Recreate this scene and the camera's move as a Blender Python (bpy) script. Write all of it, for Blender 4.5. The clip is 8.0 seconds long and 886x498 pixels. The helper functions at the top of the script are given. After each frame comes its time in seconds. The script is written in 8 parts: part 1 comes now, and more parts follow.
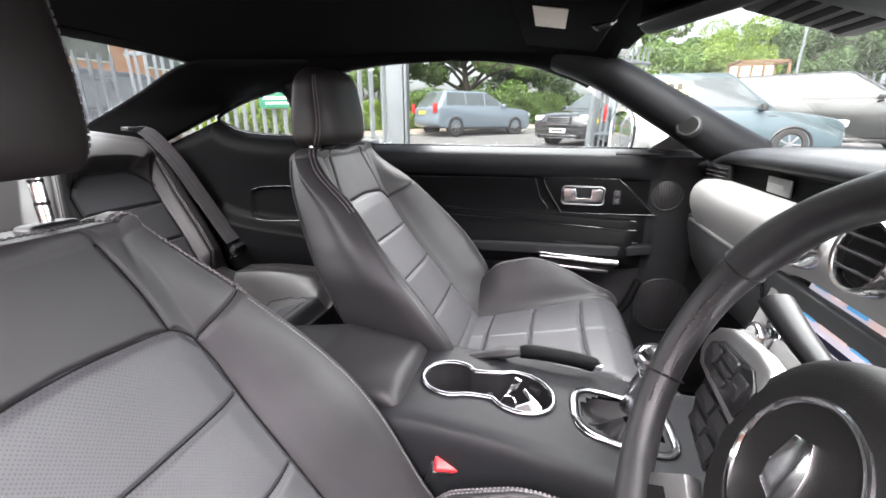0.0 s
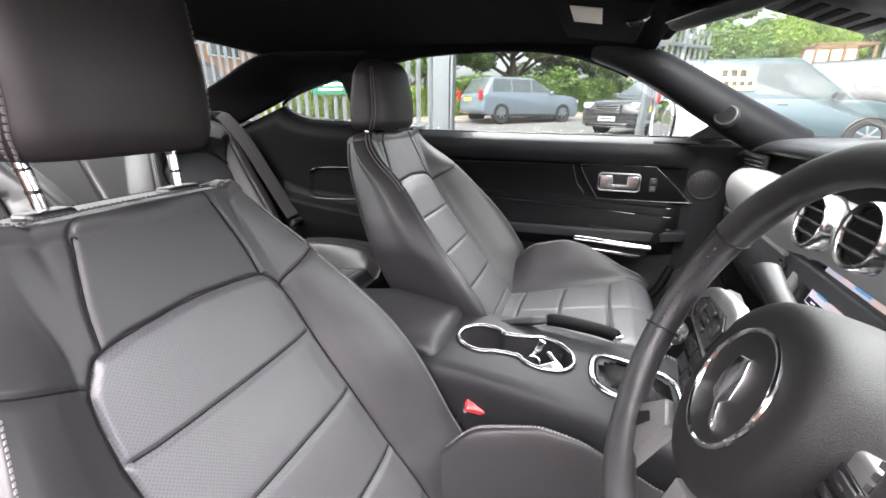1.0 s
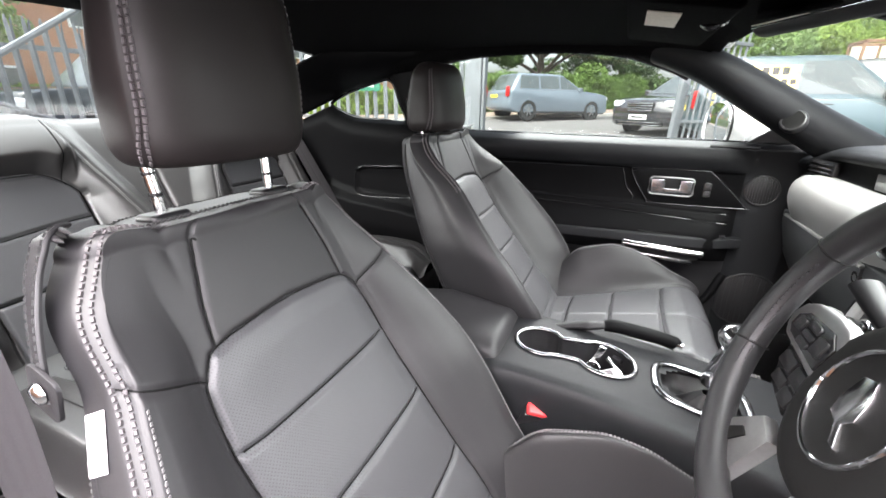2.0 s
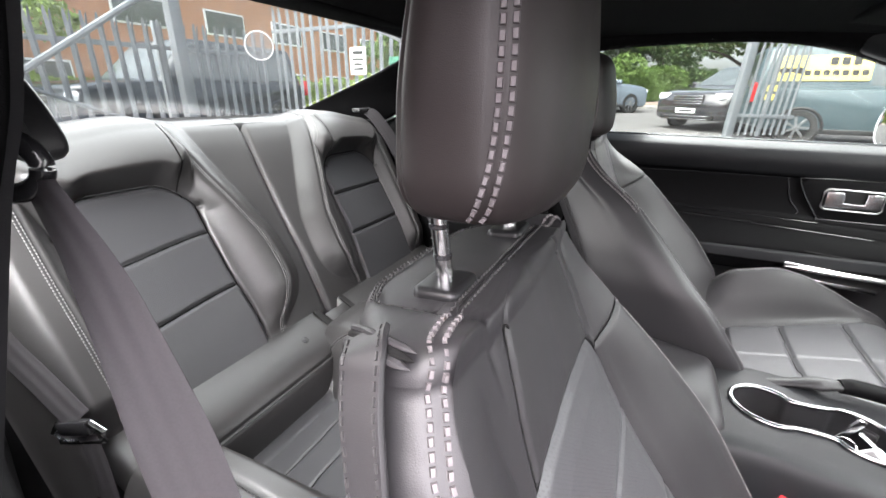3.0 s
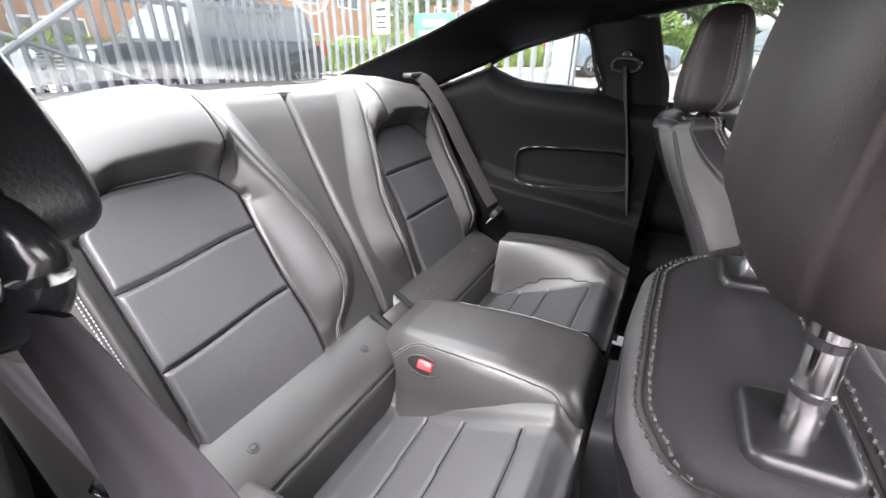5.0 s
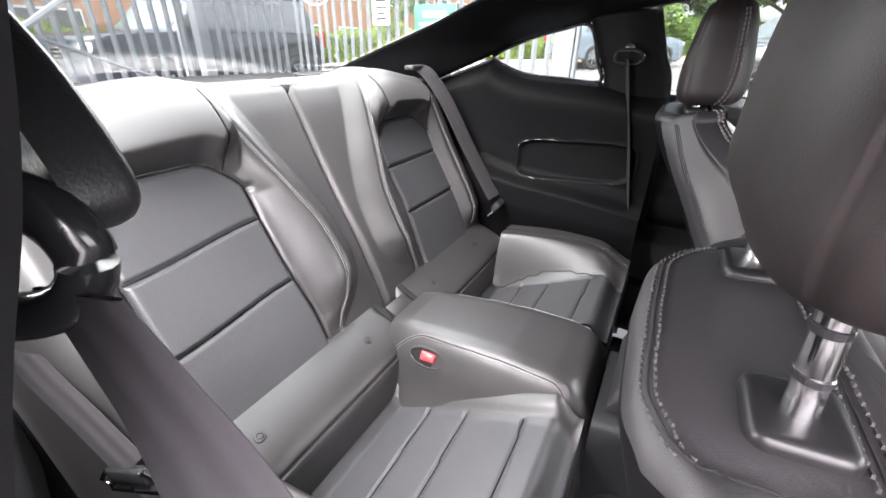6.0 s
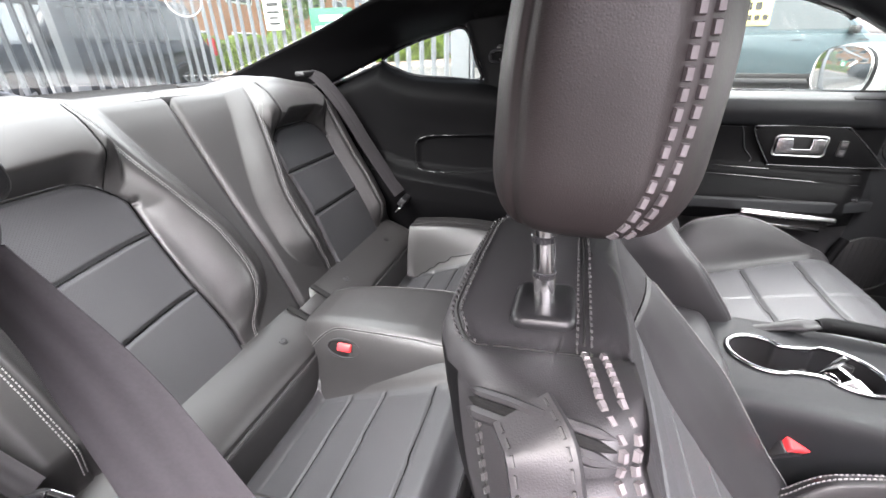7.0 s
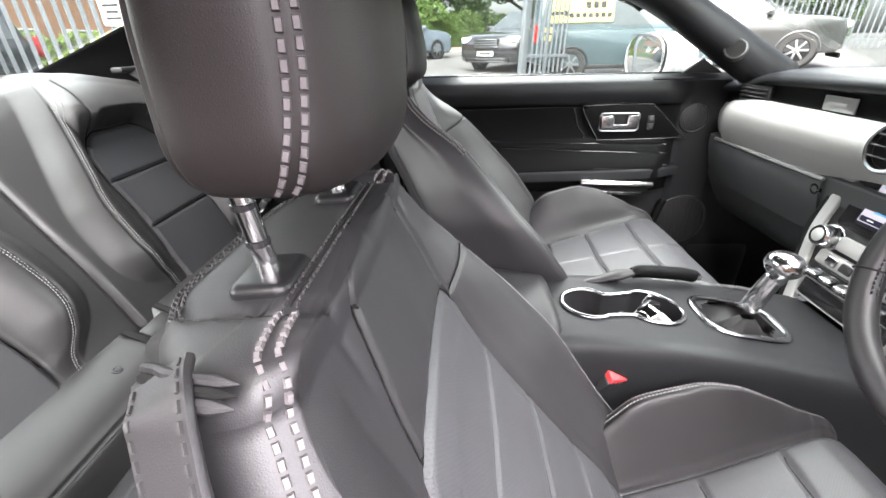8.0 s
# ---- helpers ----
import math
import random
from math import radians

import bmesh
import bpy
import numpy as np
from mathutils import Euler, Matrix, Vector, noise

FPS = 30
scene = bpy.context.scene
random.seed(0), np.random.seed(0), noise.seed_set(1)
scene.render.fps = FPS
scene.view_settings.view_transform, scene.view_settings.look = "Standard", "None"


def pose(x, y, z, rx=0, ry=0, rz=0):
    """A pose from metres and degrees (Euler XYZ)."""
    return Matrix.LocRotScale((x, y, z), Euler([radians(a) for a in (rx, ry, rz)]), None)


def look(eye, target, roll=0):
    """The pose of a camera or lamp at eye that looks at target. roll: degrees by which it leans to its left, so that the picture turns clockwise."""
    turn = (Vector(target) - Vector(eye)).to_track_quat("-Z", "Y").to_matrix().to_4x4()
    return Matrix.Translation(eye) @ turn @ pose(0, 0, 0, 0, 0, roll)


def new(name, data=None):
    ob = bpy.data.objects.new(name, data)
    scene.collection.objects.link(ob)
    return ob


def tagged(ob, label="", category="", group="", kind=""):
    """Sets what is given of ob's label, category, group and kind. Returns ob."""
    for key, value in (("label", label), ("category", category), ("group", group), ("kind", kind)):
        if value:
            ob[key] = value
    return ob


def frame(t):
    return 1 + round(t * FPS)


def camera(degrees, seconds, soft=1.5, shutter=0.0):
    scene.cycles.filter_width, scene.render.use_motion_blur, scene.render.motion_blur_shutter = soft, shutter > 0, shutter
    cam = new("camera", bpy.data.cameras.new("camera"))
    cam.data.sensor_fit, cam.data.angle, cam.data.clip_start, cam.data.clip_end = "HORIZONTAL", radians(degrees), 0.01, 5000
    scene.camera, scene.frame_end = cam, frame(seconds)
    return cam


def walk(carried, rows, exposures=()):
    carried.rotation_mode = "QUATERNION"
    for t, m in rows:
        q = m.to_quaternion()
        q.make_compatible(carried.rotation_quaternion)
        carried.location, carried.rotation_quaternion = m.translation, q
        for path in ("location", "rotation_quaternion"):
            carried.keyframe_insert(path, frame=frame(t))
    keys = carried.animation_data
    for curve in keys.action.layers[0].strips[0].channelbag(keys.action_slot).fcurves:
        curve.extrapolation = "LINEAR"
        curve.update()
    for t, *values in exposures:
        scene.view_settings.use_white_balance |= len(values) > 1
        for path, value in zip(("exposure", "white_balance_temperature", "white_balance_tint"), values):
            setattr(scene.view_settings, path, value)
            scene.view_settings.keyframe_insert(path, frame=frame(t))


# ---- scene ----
cam = camera(94.4, 8.0, soft=1.6)
PATH = [
    (0, (0.257, -0.576, 1.028), (-0.201, 1.275, 0.426), 0.1),
    (0.5, (0.273, -0.631, 1.029), (-0.274, 1.182, 0.384), 0.3),
    (1, (0.287, -0.671, 1.031), (-0.351, 1.107, 0.372), 0.5),
    (1.2, (0.297, -0.685, 1.035), (-0.375, 1.079, 0.372), 0.5),
    (2.3, (0.142, -0.705, 1.046), (-0.617, 1.018, 0.375), 0.5),
    (2.5, (0.08, -0.7, 1.048), (-0.713, 1.014, 0.388), 0.0),
    (3, (-0.109, -0.672, 1.054), (-0.932, 1.007, 0.344), 0.9),
    (3.5, (-0.202, -0.638, 1.056), (-1.067, 1.005, 0.312), 0.9),
    (4, (-0.249, -0.609, 1.058), (-1.11, 1.012, 0.264), 0.9),
    (4.5, (-0.279, -0.595, 1.057), (-1.132, 1.011, 0.222), 1.1),
    (5.8, (-0.295, -0.597, 1.053), (-1.147, 0.982, 0.169), 0.9),
    (6, (-0.294, -0.602, 1.056), (-1.138, 0.977, 0.167), 1.1),
    (6.5, (-0.267, -0.621, 1.059), (-1.023, 1.008, 0.179), 0.3),
    (7, (-0.222, -0.641, 1.062), (-0.749, 1.075, 0.179), -0.7),
    (7.5, (-0.168, -0.642, 1.059), (-0.486, 1.118, 0.164), -1.0),
    (8, (-0.113, -0.634, 1.045), (-0.207, 1.149, 0.145), -1.3),
]
walk(cam, [(t, look(eye, target, roll)) for t, eye, target, roll in PATH],
     exposures=[(0, 2.7, 6500, 14), (1.2, 2.68, 6500, 12), (2.5, 2.62, 6500, 9), (3.5, 2.85, 6500, 13), (4.5, 3.22, 6500, 14), (6.0, 3.27, 6500, 14), (6.5, 3.22, 6500, 14), (7.5, 2.88, 6500, 10), (8, 2.94, 6500, 9)])

# ---- daylight ----
SUN_UP, SUN_ROUND = 52.0, 200.0
world = bpy.data.worlds.new("sky")
scene.world = world
world.use_nodes = True
wn = world.node_tree.nodes
sky = wn.new("ShaderNodeTexSky")
sky.sky_type, sky.sun_disc = "NISHITA", False
sky.sun_elevation, sky.sun_rotation = radians(SUN_UP), radians(SUN_ROUND)
sky.air_density, sky.dust_density, sky.ozone_density = 1.0, 6.0, 0.6
soft_sky = wn.new("ShaderNodeHueSaturation")
soft_sky.inputs["Saturation"].default_value = 0.35
world.node_tree.links.new(sky.outputs[0], soft_sky.inputs["Color"])
world.node_tree.links.new(soft_sky.outputs[0], wn["Background"].inputs["Color"])
wn["Background"].inputs["Strength"].default_value = 0.15
sun = new("sun", bpy.data.lights.new("sun", "SUN"))
sun.data.energy, sun.data.angle, sun.data.color = 1.5, radians(75), (1.0, 0.96, 0.9)
sun.rotation_euler = (radians(90 - SUN_UP), 0, radians(180 - SUN_ROUND))


def sky_lamp(at, aim, wide, high, power, spread=180.0):
    """An area lamp in an opening that stands in for the sky's light through it."""
    lamp = new("sky_light", bpy.data.lights.new("sky_light", "AREA"))
    lamp.data.shape, lamp.data.size, lamp.data.size_y = "RECTANGLE", wide, high
    lamp.data.energy, lamp.data.spread, lamp.data.color = power, radians(spread), (1.0, 0.985, 0.98)
    lamp.matrix_world = Matrix.Translation(at) @ Vector(aim).to_track_quat("-Z", "Y").to_matrix().to_4x4()
    return lamp


sky_lamp((0.12, -0.82, 1.07), (-0.18, 0.50, -0.85), 1.26, 0.50, 3.5, 118).data.color = (1.0, 0.93, 1.0)
sky_lamp((-0.02, -1.02, 1.10), (-0.70, 0.52, -0.42), 0.70, 0.70, 1.2, 110).data.color = (1.0, 0.95, 1.0)
sky_lamp((-0.92, 0.0, 1.175), (0.20, 0.0, -1.0), 1.00, 0.50, 4.2, 170)
sky_lamp((0.18, 0.700, 1.060), (-0.02, -0.55, -0.83), 0.62, 0.19, 1.1, 95)
sky_lamp((0.74, 0.0, 1.105), (-1.0, 0.0, -0.34), 1.00, 0.34, 0.85, 110)
sky_lamp((0.70, 0.0, 1.120), (-0.35, 0.0, -0.94), 1.00, 0.50, 5.4, 128)
sky_lamp((-0.74, -0.605, 1.020), (0.1, 0.6, -0.75), 0.26, 0.11, 2.6, 150)


# ---- materials ----
def mat(name, colour, rough=0.5, metal=0.0, spec=0.5, grain=0.0, grain_scale=200.0, vary=0.15, vary_scale=6.0, coat=0.0, rough_vary=0.08, random_vary=0.0):
    """A surface with variation of colour and gloss at two scales and a fine relief."""
    m = bpy.data.materials.new(name)
    m.use_nodes = True
    nt, n = m.node_tree, m.node_tree.nodes
    b = n["Principled BSDF"]
    b.inputs["Metallic"].default_value, b.inputs["Specular IOR Level"].default_value = metal, spec
    b.inputs["Coat Weight"].default_value = coat
    at = n.new("ShaderNodeTexCoord")
    big, fine = n.new("ShaderNodeTexNoise"), n.new("ShaderNodeTexNoise")
    big.inputs["Scale"].default_value, big.inputs["Detail"].default_value = vary_scale, 4
    fine.inputs["Scale"].default_value, fine.inputs["Detail"].default_value = grain_scale, 3
    nt.links.new(at.outputs["Object"], big.inputs["Vector"])
    nt.links.new(at.outputs["Object"], fine.inputs["Vector"])
    both = n.new("ShaderNodeMath")
    both.operation = "MULTIPLY_ADD"
    both.inputs[1].default_value = 0.6
    nt.links.new(fine.outputs["Fac"], both.inputs[2])
    nt.links.new(big.outputs["Fac"], both.inputs[0])
    last = both
    if random_vary:
        info, add = n.new("ShaderNodeObjectInfo"), n.new("ShaderNodeMath")
        add.operation = "MULTIPLY_ADD"
        add.inputs[1].default_value = random_vary
        nt.links.new(info.outputs["Random"], add.inputs[0])
        nt.links.new(both.outputs[0], add.inputs[2])
        last = add
    ramp = n.new("ShaderNodeMapRange")
    ramp.inputs["From Min"].default_value, ramp.inputs["From Max"].default_value = 0.5, 1.1 + random_vary
    ramp.inputs["To Min"].default_value, ramp.inputs["To Max"].default_value = 1 - vary, 1 + vary
    nt.links.new(last.outputs[0], ramp.inputs["Value"])
    tint = n.new("ShaderNodeVectorMath")
    tint.operation = "SCALE"
    tint.inputs[0].default_value = colour
    nt.links.new(ramp.outputs[0], tint.inputs["Scale"])
    nt.links.new(tint.outputs["Vector"], b.inputs["Base Color"])
    gloss = n.new("ShaderNodeMapRange")
    gloss.inputs["To Min"].default_value, gloss.inputs["To Max"].default_value = max(rough - rough_vary, 0.02), min(rough + rough_vary, 1)
    nt.links.new(big.outputs["Fac"], gloss.inputs["Value"])
    nt.links.new(gloss.outputs[0], b.inputs["Roughness"])
    if grain:
        bump = n.new("ShaderNodeBump")
        bump.inputs["Strength"].default_value, bump.inputs["Distance"].default_value = min(grain, 1.0), 0.001
        nt.links.new(fine.outputs["Fac"], bump.inputs["Height"])
        nt.links.new(bump.outputs[0], b.inputs["Normal"])
    return m


def leather(name, colour, rough=0.42, pebble=800.0, relief=0.16, crease=0.05, dots=0.0, vary=0.12, spec=0.5):
    """Grained leather: pebbles, soft creases and, for the inserts, rows of small punched holes."""
    m = mat(name, colour, rough, spec=spec, vary=vary, vary_scale=9, grain_scale=900)
    nt, n = m.node_tree, m.node_tree.nodes
    b = n["Principled BSDF"]
    at = n.new("ShaderNodeTexCoord")
    cell, fold = n.new("ShaderNodeTexVoronoi"), n.new("ShaderNodeTexNoise")
    cell.feature = "DISTANCE_TO_EDGE"
    cell.inputs["Scale"].default_value = pebble
    fold.inputs["Scale"].default_value, fold.inputs["Detail"].default_value = 22, 3
    nt.links.new(at.outputs["Object"], cell.inputs["Vector"])
    nt.links.new(at.outputs["Object"], fold.inputs["Vector"])
    one, two = n.new("ShaderNodeBump"), n.new("ShaderNodeBump")
    one.inputs["Strength"].default_value, one.inputs["Distance"].default_value = relief, 0.0008
    two.inputs["Strength"].default_value, two.inputs["Distance"].default_value = crease, 0.008
    nt.links.new(cell.outputs["Distance"], one.inputs["Height"])
    nt.links.new(fold.outputs["Fac"], two.inputs["Height"])
    nt.links.new(two.outputs[0], one.inputs["Normal"])
    last = one
    if dots:
        uv, sep = n.new("ShaderNodeUVMap"), n.new("ShaderNodeSeparateXYZ")
        nt.links.new(uv.outputs[0], sep.inputs[0])

        def calc(op, a, c, d=None):
            k = n.new("ShaderNodeMath")
            k.operation = op
            for i, v in enumerate((a, c, d)):
                if v is None:
                    continue
                if isinstance(v, (int, float)):
                    k.inputs[i].default_value = v
                else:
                    nt.links.new(v, k.inputs[i])
            return k.outputs[0]

        f = 2 * math.pi / dots
        wu = calc("COSINE", calc("MULTIPLY", sep.outputs["X"], f), 0)
        wv = calc("COSINE", calc("MULTIPLY", sep.outputs["Y"], f), 0)
        hole = calc("GREATER_THAN", calc("ABSOLUTE", calc("ADD", wu, wv), 0), 1.45)
        three = n.new("ShaderNodeBump")
        three.invert = True
        three.inputs["Strength"].default_value, three.inputs["Distance"].default_value = 0.6, 0.001
        nt.links.new(hole, three.inputs["Height"])
        nt.links.new(one.outputs[0], three.inputs["Normal"])
        last = three
        old = b.inputs["Base Color"].links[0].from_socket
        mix = n.new("ShaderNodeMix")
        mix.data_type = "RGBA"
        mix.inputs["B"].default_value = (*[c * 0.5 for c in colour], 1)
        nt.links.new(hole, mix.inputs["Factor"])
        nt.links.new(old, mix.inputs["A"])
        nt.links.new(mix.outputs["Result"], b.inputs["Base Color"])
    nt.links.new(last.outputs[0], b.inputs["Normal"])
    return m


def glass(name, tint=(0.80, 0.83, 0.82), gloss=0.02, shine_share=0.05, haze=0.0):
    """A thin pane: mostly clear, with a slight sheen and, if asked, a painted pale haze."""
    m = bpy.data.materials.new(name)
    m.use_nodes = True
    nt, n = m.node_tree, m.node_tree.nodes
    n.remove(n["Principled BSDF"])
    clear, shine, mix = n.new("ShaderNodeBsdfTransparent"), n.new("ShaderNodeBsdfGlossy"), n.new("ShaderNodeMixShader")
    clear.inputs["Color"].default_value = (*tint, 1)
    shine.inputs["Roughness"].default_value = gloss
    mix.inputs[0].default_value = shine_share
    nt.links.new(clear.outputs[0], mix.inputs[1])
    nt.links.new(shine.outputs[0], mix.inputs[2])
    last = mix
    # blotchy pale veil mixed in to imitate the haze of reflections on the pane
    if haze:
        film, veil, spots = n.new("ShaderNodeBsdfDiffuse"), n.new("ShaderNodeMixShader"), n.new("ShaderNodeTexNoise")
        film.inputs["Color"].default_value = (0.75, 0.75, 0.74, 1)
        spots.inputs["Scale"].default_value, spots.inputs["Detail"].default_value = 7, 5
        share = n.new("ShaderNodeMapRange")
        share.inputs["To Min"].default_value, share.inputs["To Max"].default_value = 0.4 * haze, 1.6 * haze
        nt.links.new(spots.outputs["Fac"], share.inputs["Value"])
        nt.links.new(share.outputs[0], veil.inputs[0])
        nt.links.new(mix.outputs[0], veil.inputs[1])
        nt.links.new(film.outputs[0], veil.inputs[2])
        last = veil
    nt.links.new(last.outputs[0], n["Material Output"].inputs["Surface"])
    return m


def webbing(name, colour):
    """Woven belt strap: fine ribs along its length."""
    m = mat(name, colour, 0.75, spec=0.2, vary=0.15, vary_scale=20, grain_scale=600)
    nt, n = m.node_tree, m.node_tree.nodes
    uv, wave, bump = n.new("ShaderNodeUVMap"), n.new("ShaderNodeTexWave"), n.new("ShaderNodeBump")
    wave.inputs["Scale"].default_value = 24
    wave.bands_direction = "X"
    bump.inputs["Strength"].default_value, bump.inputs["Distance"].default_value = 0.35, 0.0012
    nt.links.new(uv.outputs[0], wave.inputs["Vector"])
    nt.links.new(wave.outputs["Fac"], bump.inputs["Height"])
    nt.links.new(bump.outputs[0], n["Principled BSDF"].inputs["Normal"])
    return m


HIDE = leather("black_leather", (0.0120, 0.0116, 0.0126), 0.47, spec=0.32)
HIDE_HEAD = leather("brown_black_leather", (0.0085, 0.0068, 0.0068), 0.50, spec=0.24, relief=0.16)
HIDE_INSERT = leather("perforated_leather", (0.032, 0.0325, 0.035), 0.44, dots=0.0046, relief=0.14, spec=0.40)
HIDE_REAR = leather("black_rear_leather", (0.0175, 0.0170, 0.0172), 0.41, spec=0.50)
VINYL = leather("black_vinyl_trim", (0.0024, 0.0024, 0.0027), 0.55, spec=0.06, pebble=700, relief=0.3, crease=0.05)
VINYL_SOFT = leather("dark_soft_touch_trim", (0.0075, 0.0080, 0.0090), 0.52, spec=0.20, pebble=900, relief=0.25, crease=0.03)
PLASTIC = mat("black_plastic", (0.010, 0.010, 0.011), 0.42, grain=0.25, grain_scale=900)
PLASTIC_GLOSS = mat("gloss_black_plastic", (0.012, 0.012, 0.013), 0.16, grain=0.0)
CLOTH = mat("dark_headliner_cloth", (0.0022, 0.0022, 0.0024), 0.95, spec=0.05, grain=0.5, grain_scale=1400)
CARPET = mat("black_carpet", (0.016, 0.016, 0.017), 0.95, spec=0.15, grain=1.0, grain_scale=900)
SHELF_CLOTH = mat("grey_shelf_cloth", (0.016, 0.0163, 0.017), 0.9, spec=0.2, grain=0.8, grain_scale=1100)
CHROME = mat("chrome", (0.66, 0.66, 0.67), 0.16, metal=1.0, vary=0.03, rough_vary=0.03)
RING = mat("satin_chrome", (0.24, 0.24, 0.25), 0.20, metal=1.0, vary=0.04)
COLLAR = mat("satin_black_collar", (0.006, 0.006, 0.0065), 0.36, spec=0.22)
ALU = mat("brushed_silver_panel", (0.33, 0.335, 0.325), 0.50, metal=0.35, vary=0.05, grain=0.2, grain_scale=1500)
SATIN = mat("satin_silver", (0.31, 0.31, 0.31), 0.34, metal=0.85, vary=0.05)
THREAD = mat("pale_grey_thread", (0.056, 0.050, 0.053), 0.7, vary=0.12, vary_scale=60)
THREAD_DARK = mat("dark_thread", (0.011, 0.0105, 0.011), 0.7, vary=0.12, vary_scale=60)
THREAD_MID = mat("grey_seat_thread", (0.10, 0.095, 0.098), 0.7, vary=0.12, vary_scale=60)
THREAD_PALE = mat("pale_thread", (0.15, 0.147, 0.147), 0.7, vary=0.12, vary_scale=60)
SEAM = mat("dark_seam", (0.004, 0.004, 0.004), 0.85, spec=0.1)
BELT = webbing("dark_grey_webbing", (0.0155, 0.0145, 0.0160))
RED = mat("red_buckle_plastic", (0.62, 0.03, 0.035), 0.35, vary=0.08)
DARK = mat("dark_recess", (0.006, 0.006, 0.006), 0.8, spec=0.2)
GLASS = glass("window_glass", haze=0.025)
GLASS_SCREEN = glass("windscreen_glass", (0.82, 0.85, 0.84), haze=0.055)
GLASS_REAR = glass("rear_window_glass", (0.78, 0.81, 0.81), haze=0.07)
MIRROR = mat("mirror_glass", (0.85, 0.87, 0.88), 0.02, metal=1.0, vary=0.01, rough_vary=0.01)
WHITE_PAINT = mat("white_car_paint", (0.80, 0.80, 0.80), 0.22, coat=0.6, vary=0.02)


# ---- mesh helpers ----
def as_mesh(name, geo):
    me = bpy.data.meshes.new(name)
    if isinstance(geo, bmesh.types.BMesh):
        geo.to_mesh(me)
        geo.free()
    else:
        v, f = geo[0], geo[1]
        me.from_pydata([tuple(map(float, p)) for p in v], [], [tuple(map(int, q)) for q in f])
        if len(geo) > 2 and geo[2] is not None:
            layer = me.uv_layers.new(name="UVMap")
            loops = np.empty(len(me.loops), dtype=np.int32)
            me.loops.foreach_get("vertex_index", loops)
            layer.data.foreach_set("uv", np.asarray(geo[2], dtype=np.float32)[loops].ravel())
    return me


def thing(name, geo=None, material=None, label="", category="", group="", kind="", at=(0, 0, 0), smooth=True):
    ob = new(name, None if geo is None else as_mesh(name, geo))
    ob.location = at
    if geo is not None:
        ob.data.materials.append(material)
        shade(ob, smooth)
    return tagged(ob, label, category, group, kind)


def shade(ob, smooth=True):
    me = ob.data
    me.polygons.foreach_set("use_smooth", [bool(smooth)] * len(me.polygons))
    if smooth and smooth != "all":
        me.set_sharp_from_angle(angle=radians(40))


def part(name, geo, material, parent, label="", smooth=True):
    ob = new(name, as_mesh(name, geo))
    ob.data.materials.append(material)
    shade(ob, smooth)
    ob.parent = parent
    if parent.type == "EMPTY" or parent.parent is None:
        ob.matrix_parent_inverse = Matrix.Translation(-parent.location)
    else:
        ob.matrix_parent_inverse = Matrix.Translation(-parent.location)
    return tagged(ob, label)


def merge(*geos):
    """Joins (verts, faces[, uv]) pieces into one."""
    v, f, n = [], [], 0
    for g in geos:
        v.append(np.asarray(g[0], float))
        f += [tuple(int(i) + n for i in q) for q in g[1]]
        n += len(g[0])
    return np.concatenate(v), f


def sheet(p, close_u=False, close_v=False, uv=None, flip=False):
    """Quads over a grid of points p[i, j]."""
    a, b = p.shape[:2]
    i, j = np.meshgrid(np.arange(a if close_u else a - 1), np.arange(b if close_v else b - 1), indexing="ij")
    i, j = i.ravel(), j.ravel()
    i2, j2 = (i + 1) % a, (j + 1) % b
    f = np.stack([i * b + j, i2 * b + j, i2 * b + j2, i * b + j2], 1)
    if flip:
        f = f[:, ::-1]
    return p.reshape(-1, 3), f, None if uv is None else uv.reshape(-1, 2)


def zones(geo, zone):
    """Splits a sheet into one piece for each value of zone, given per face."""
    v, f, uv = geo
    f, out = np.asarray(f), {}
    for z in np.unique(zone):
        g = f[zone == z]
        used, back = np.unique(g, return_inverse=True)
        out[z] = (v[used], back.reshape(g.shape), None if uv is None else uv[used])
    return out


def curve(points, n=60, closed=False):
    """A smooth line through the points."""
    p = np.asarray(points, float)
    k = len(p)
    out = []
    spans = k if closed else k - 1
    for s in np.linspace(0, spans, n, endpoint=not closed):
        i = min(int(s), spans - 1)
        t = s - i
        if closed:
            a, b, c, d = p[(i - 1) % k], p[i % k], p[(i + 1) % k], p[(i + 2) % k]
        else:
            b, c = p[i], p[i + 1]
            a = p[i - 1] if i else 2 * b - c
            d = p[i + 2] if i + 2 < k else 2 * c - b
        out.append(0.5 * (2 * b + (c - a) * t + (2 * a - 5 * b + 4 * c - d) * t**2 + (3 * b - a - 3 * c + d) * t**3))
    return np.array(out)


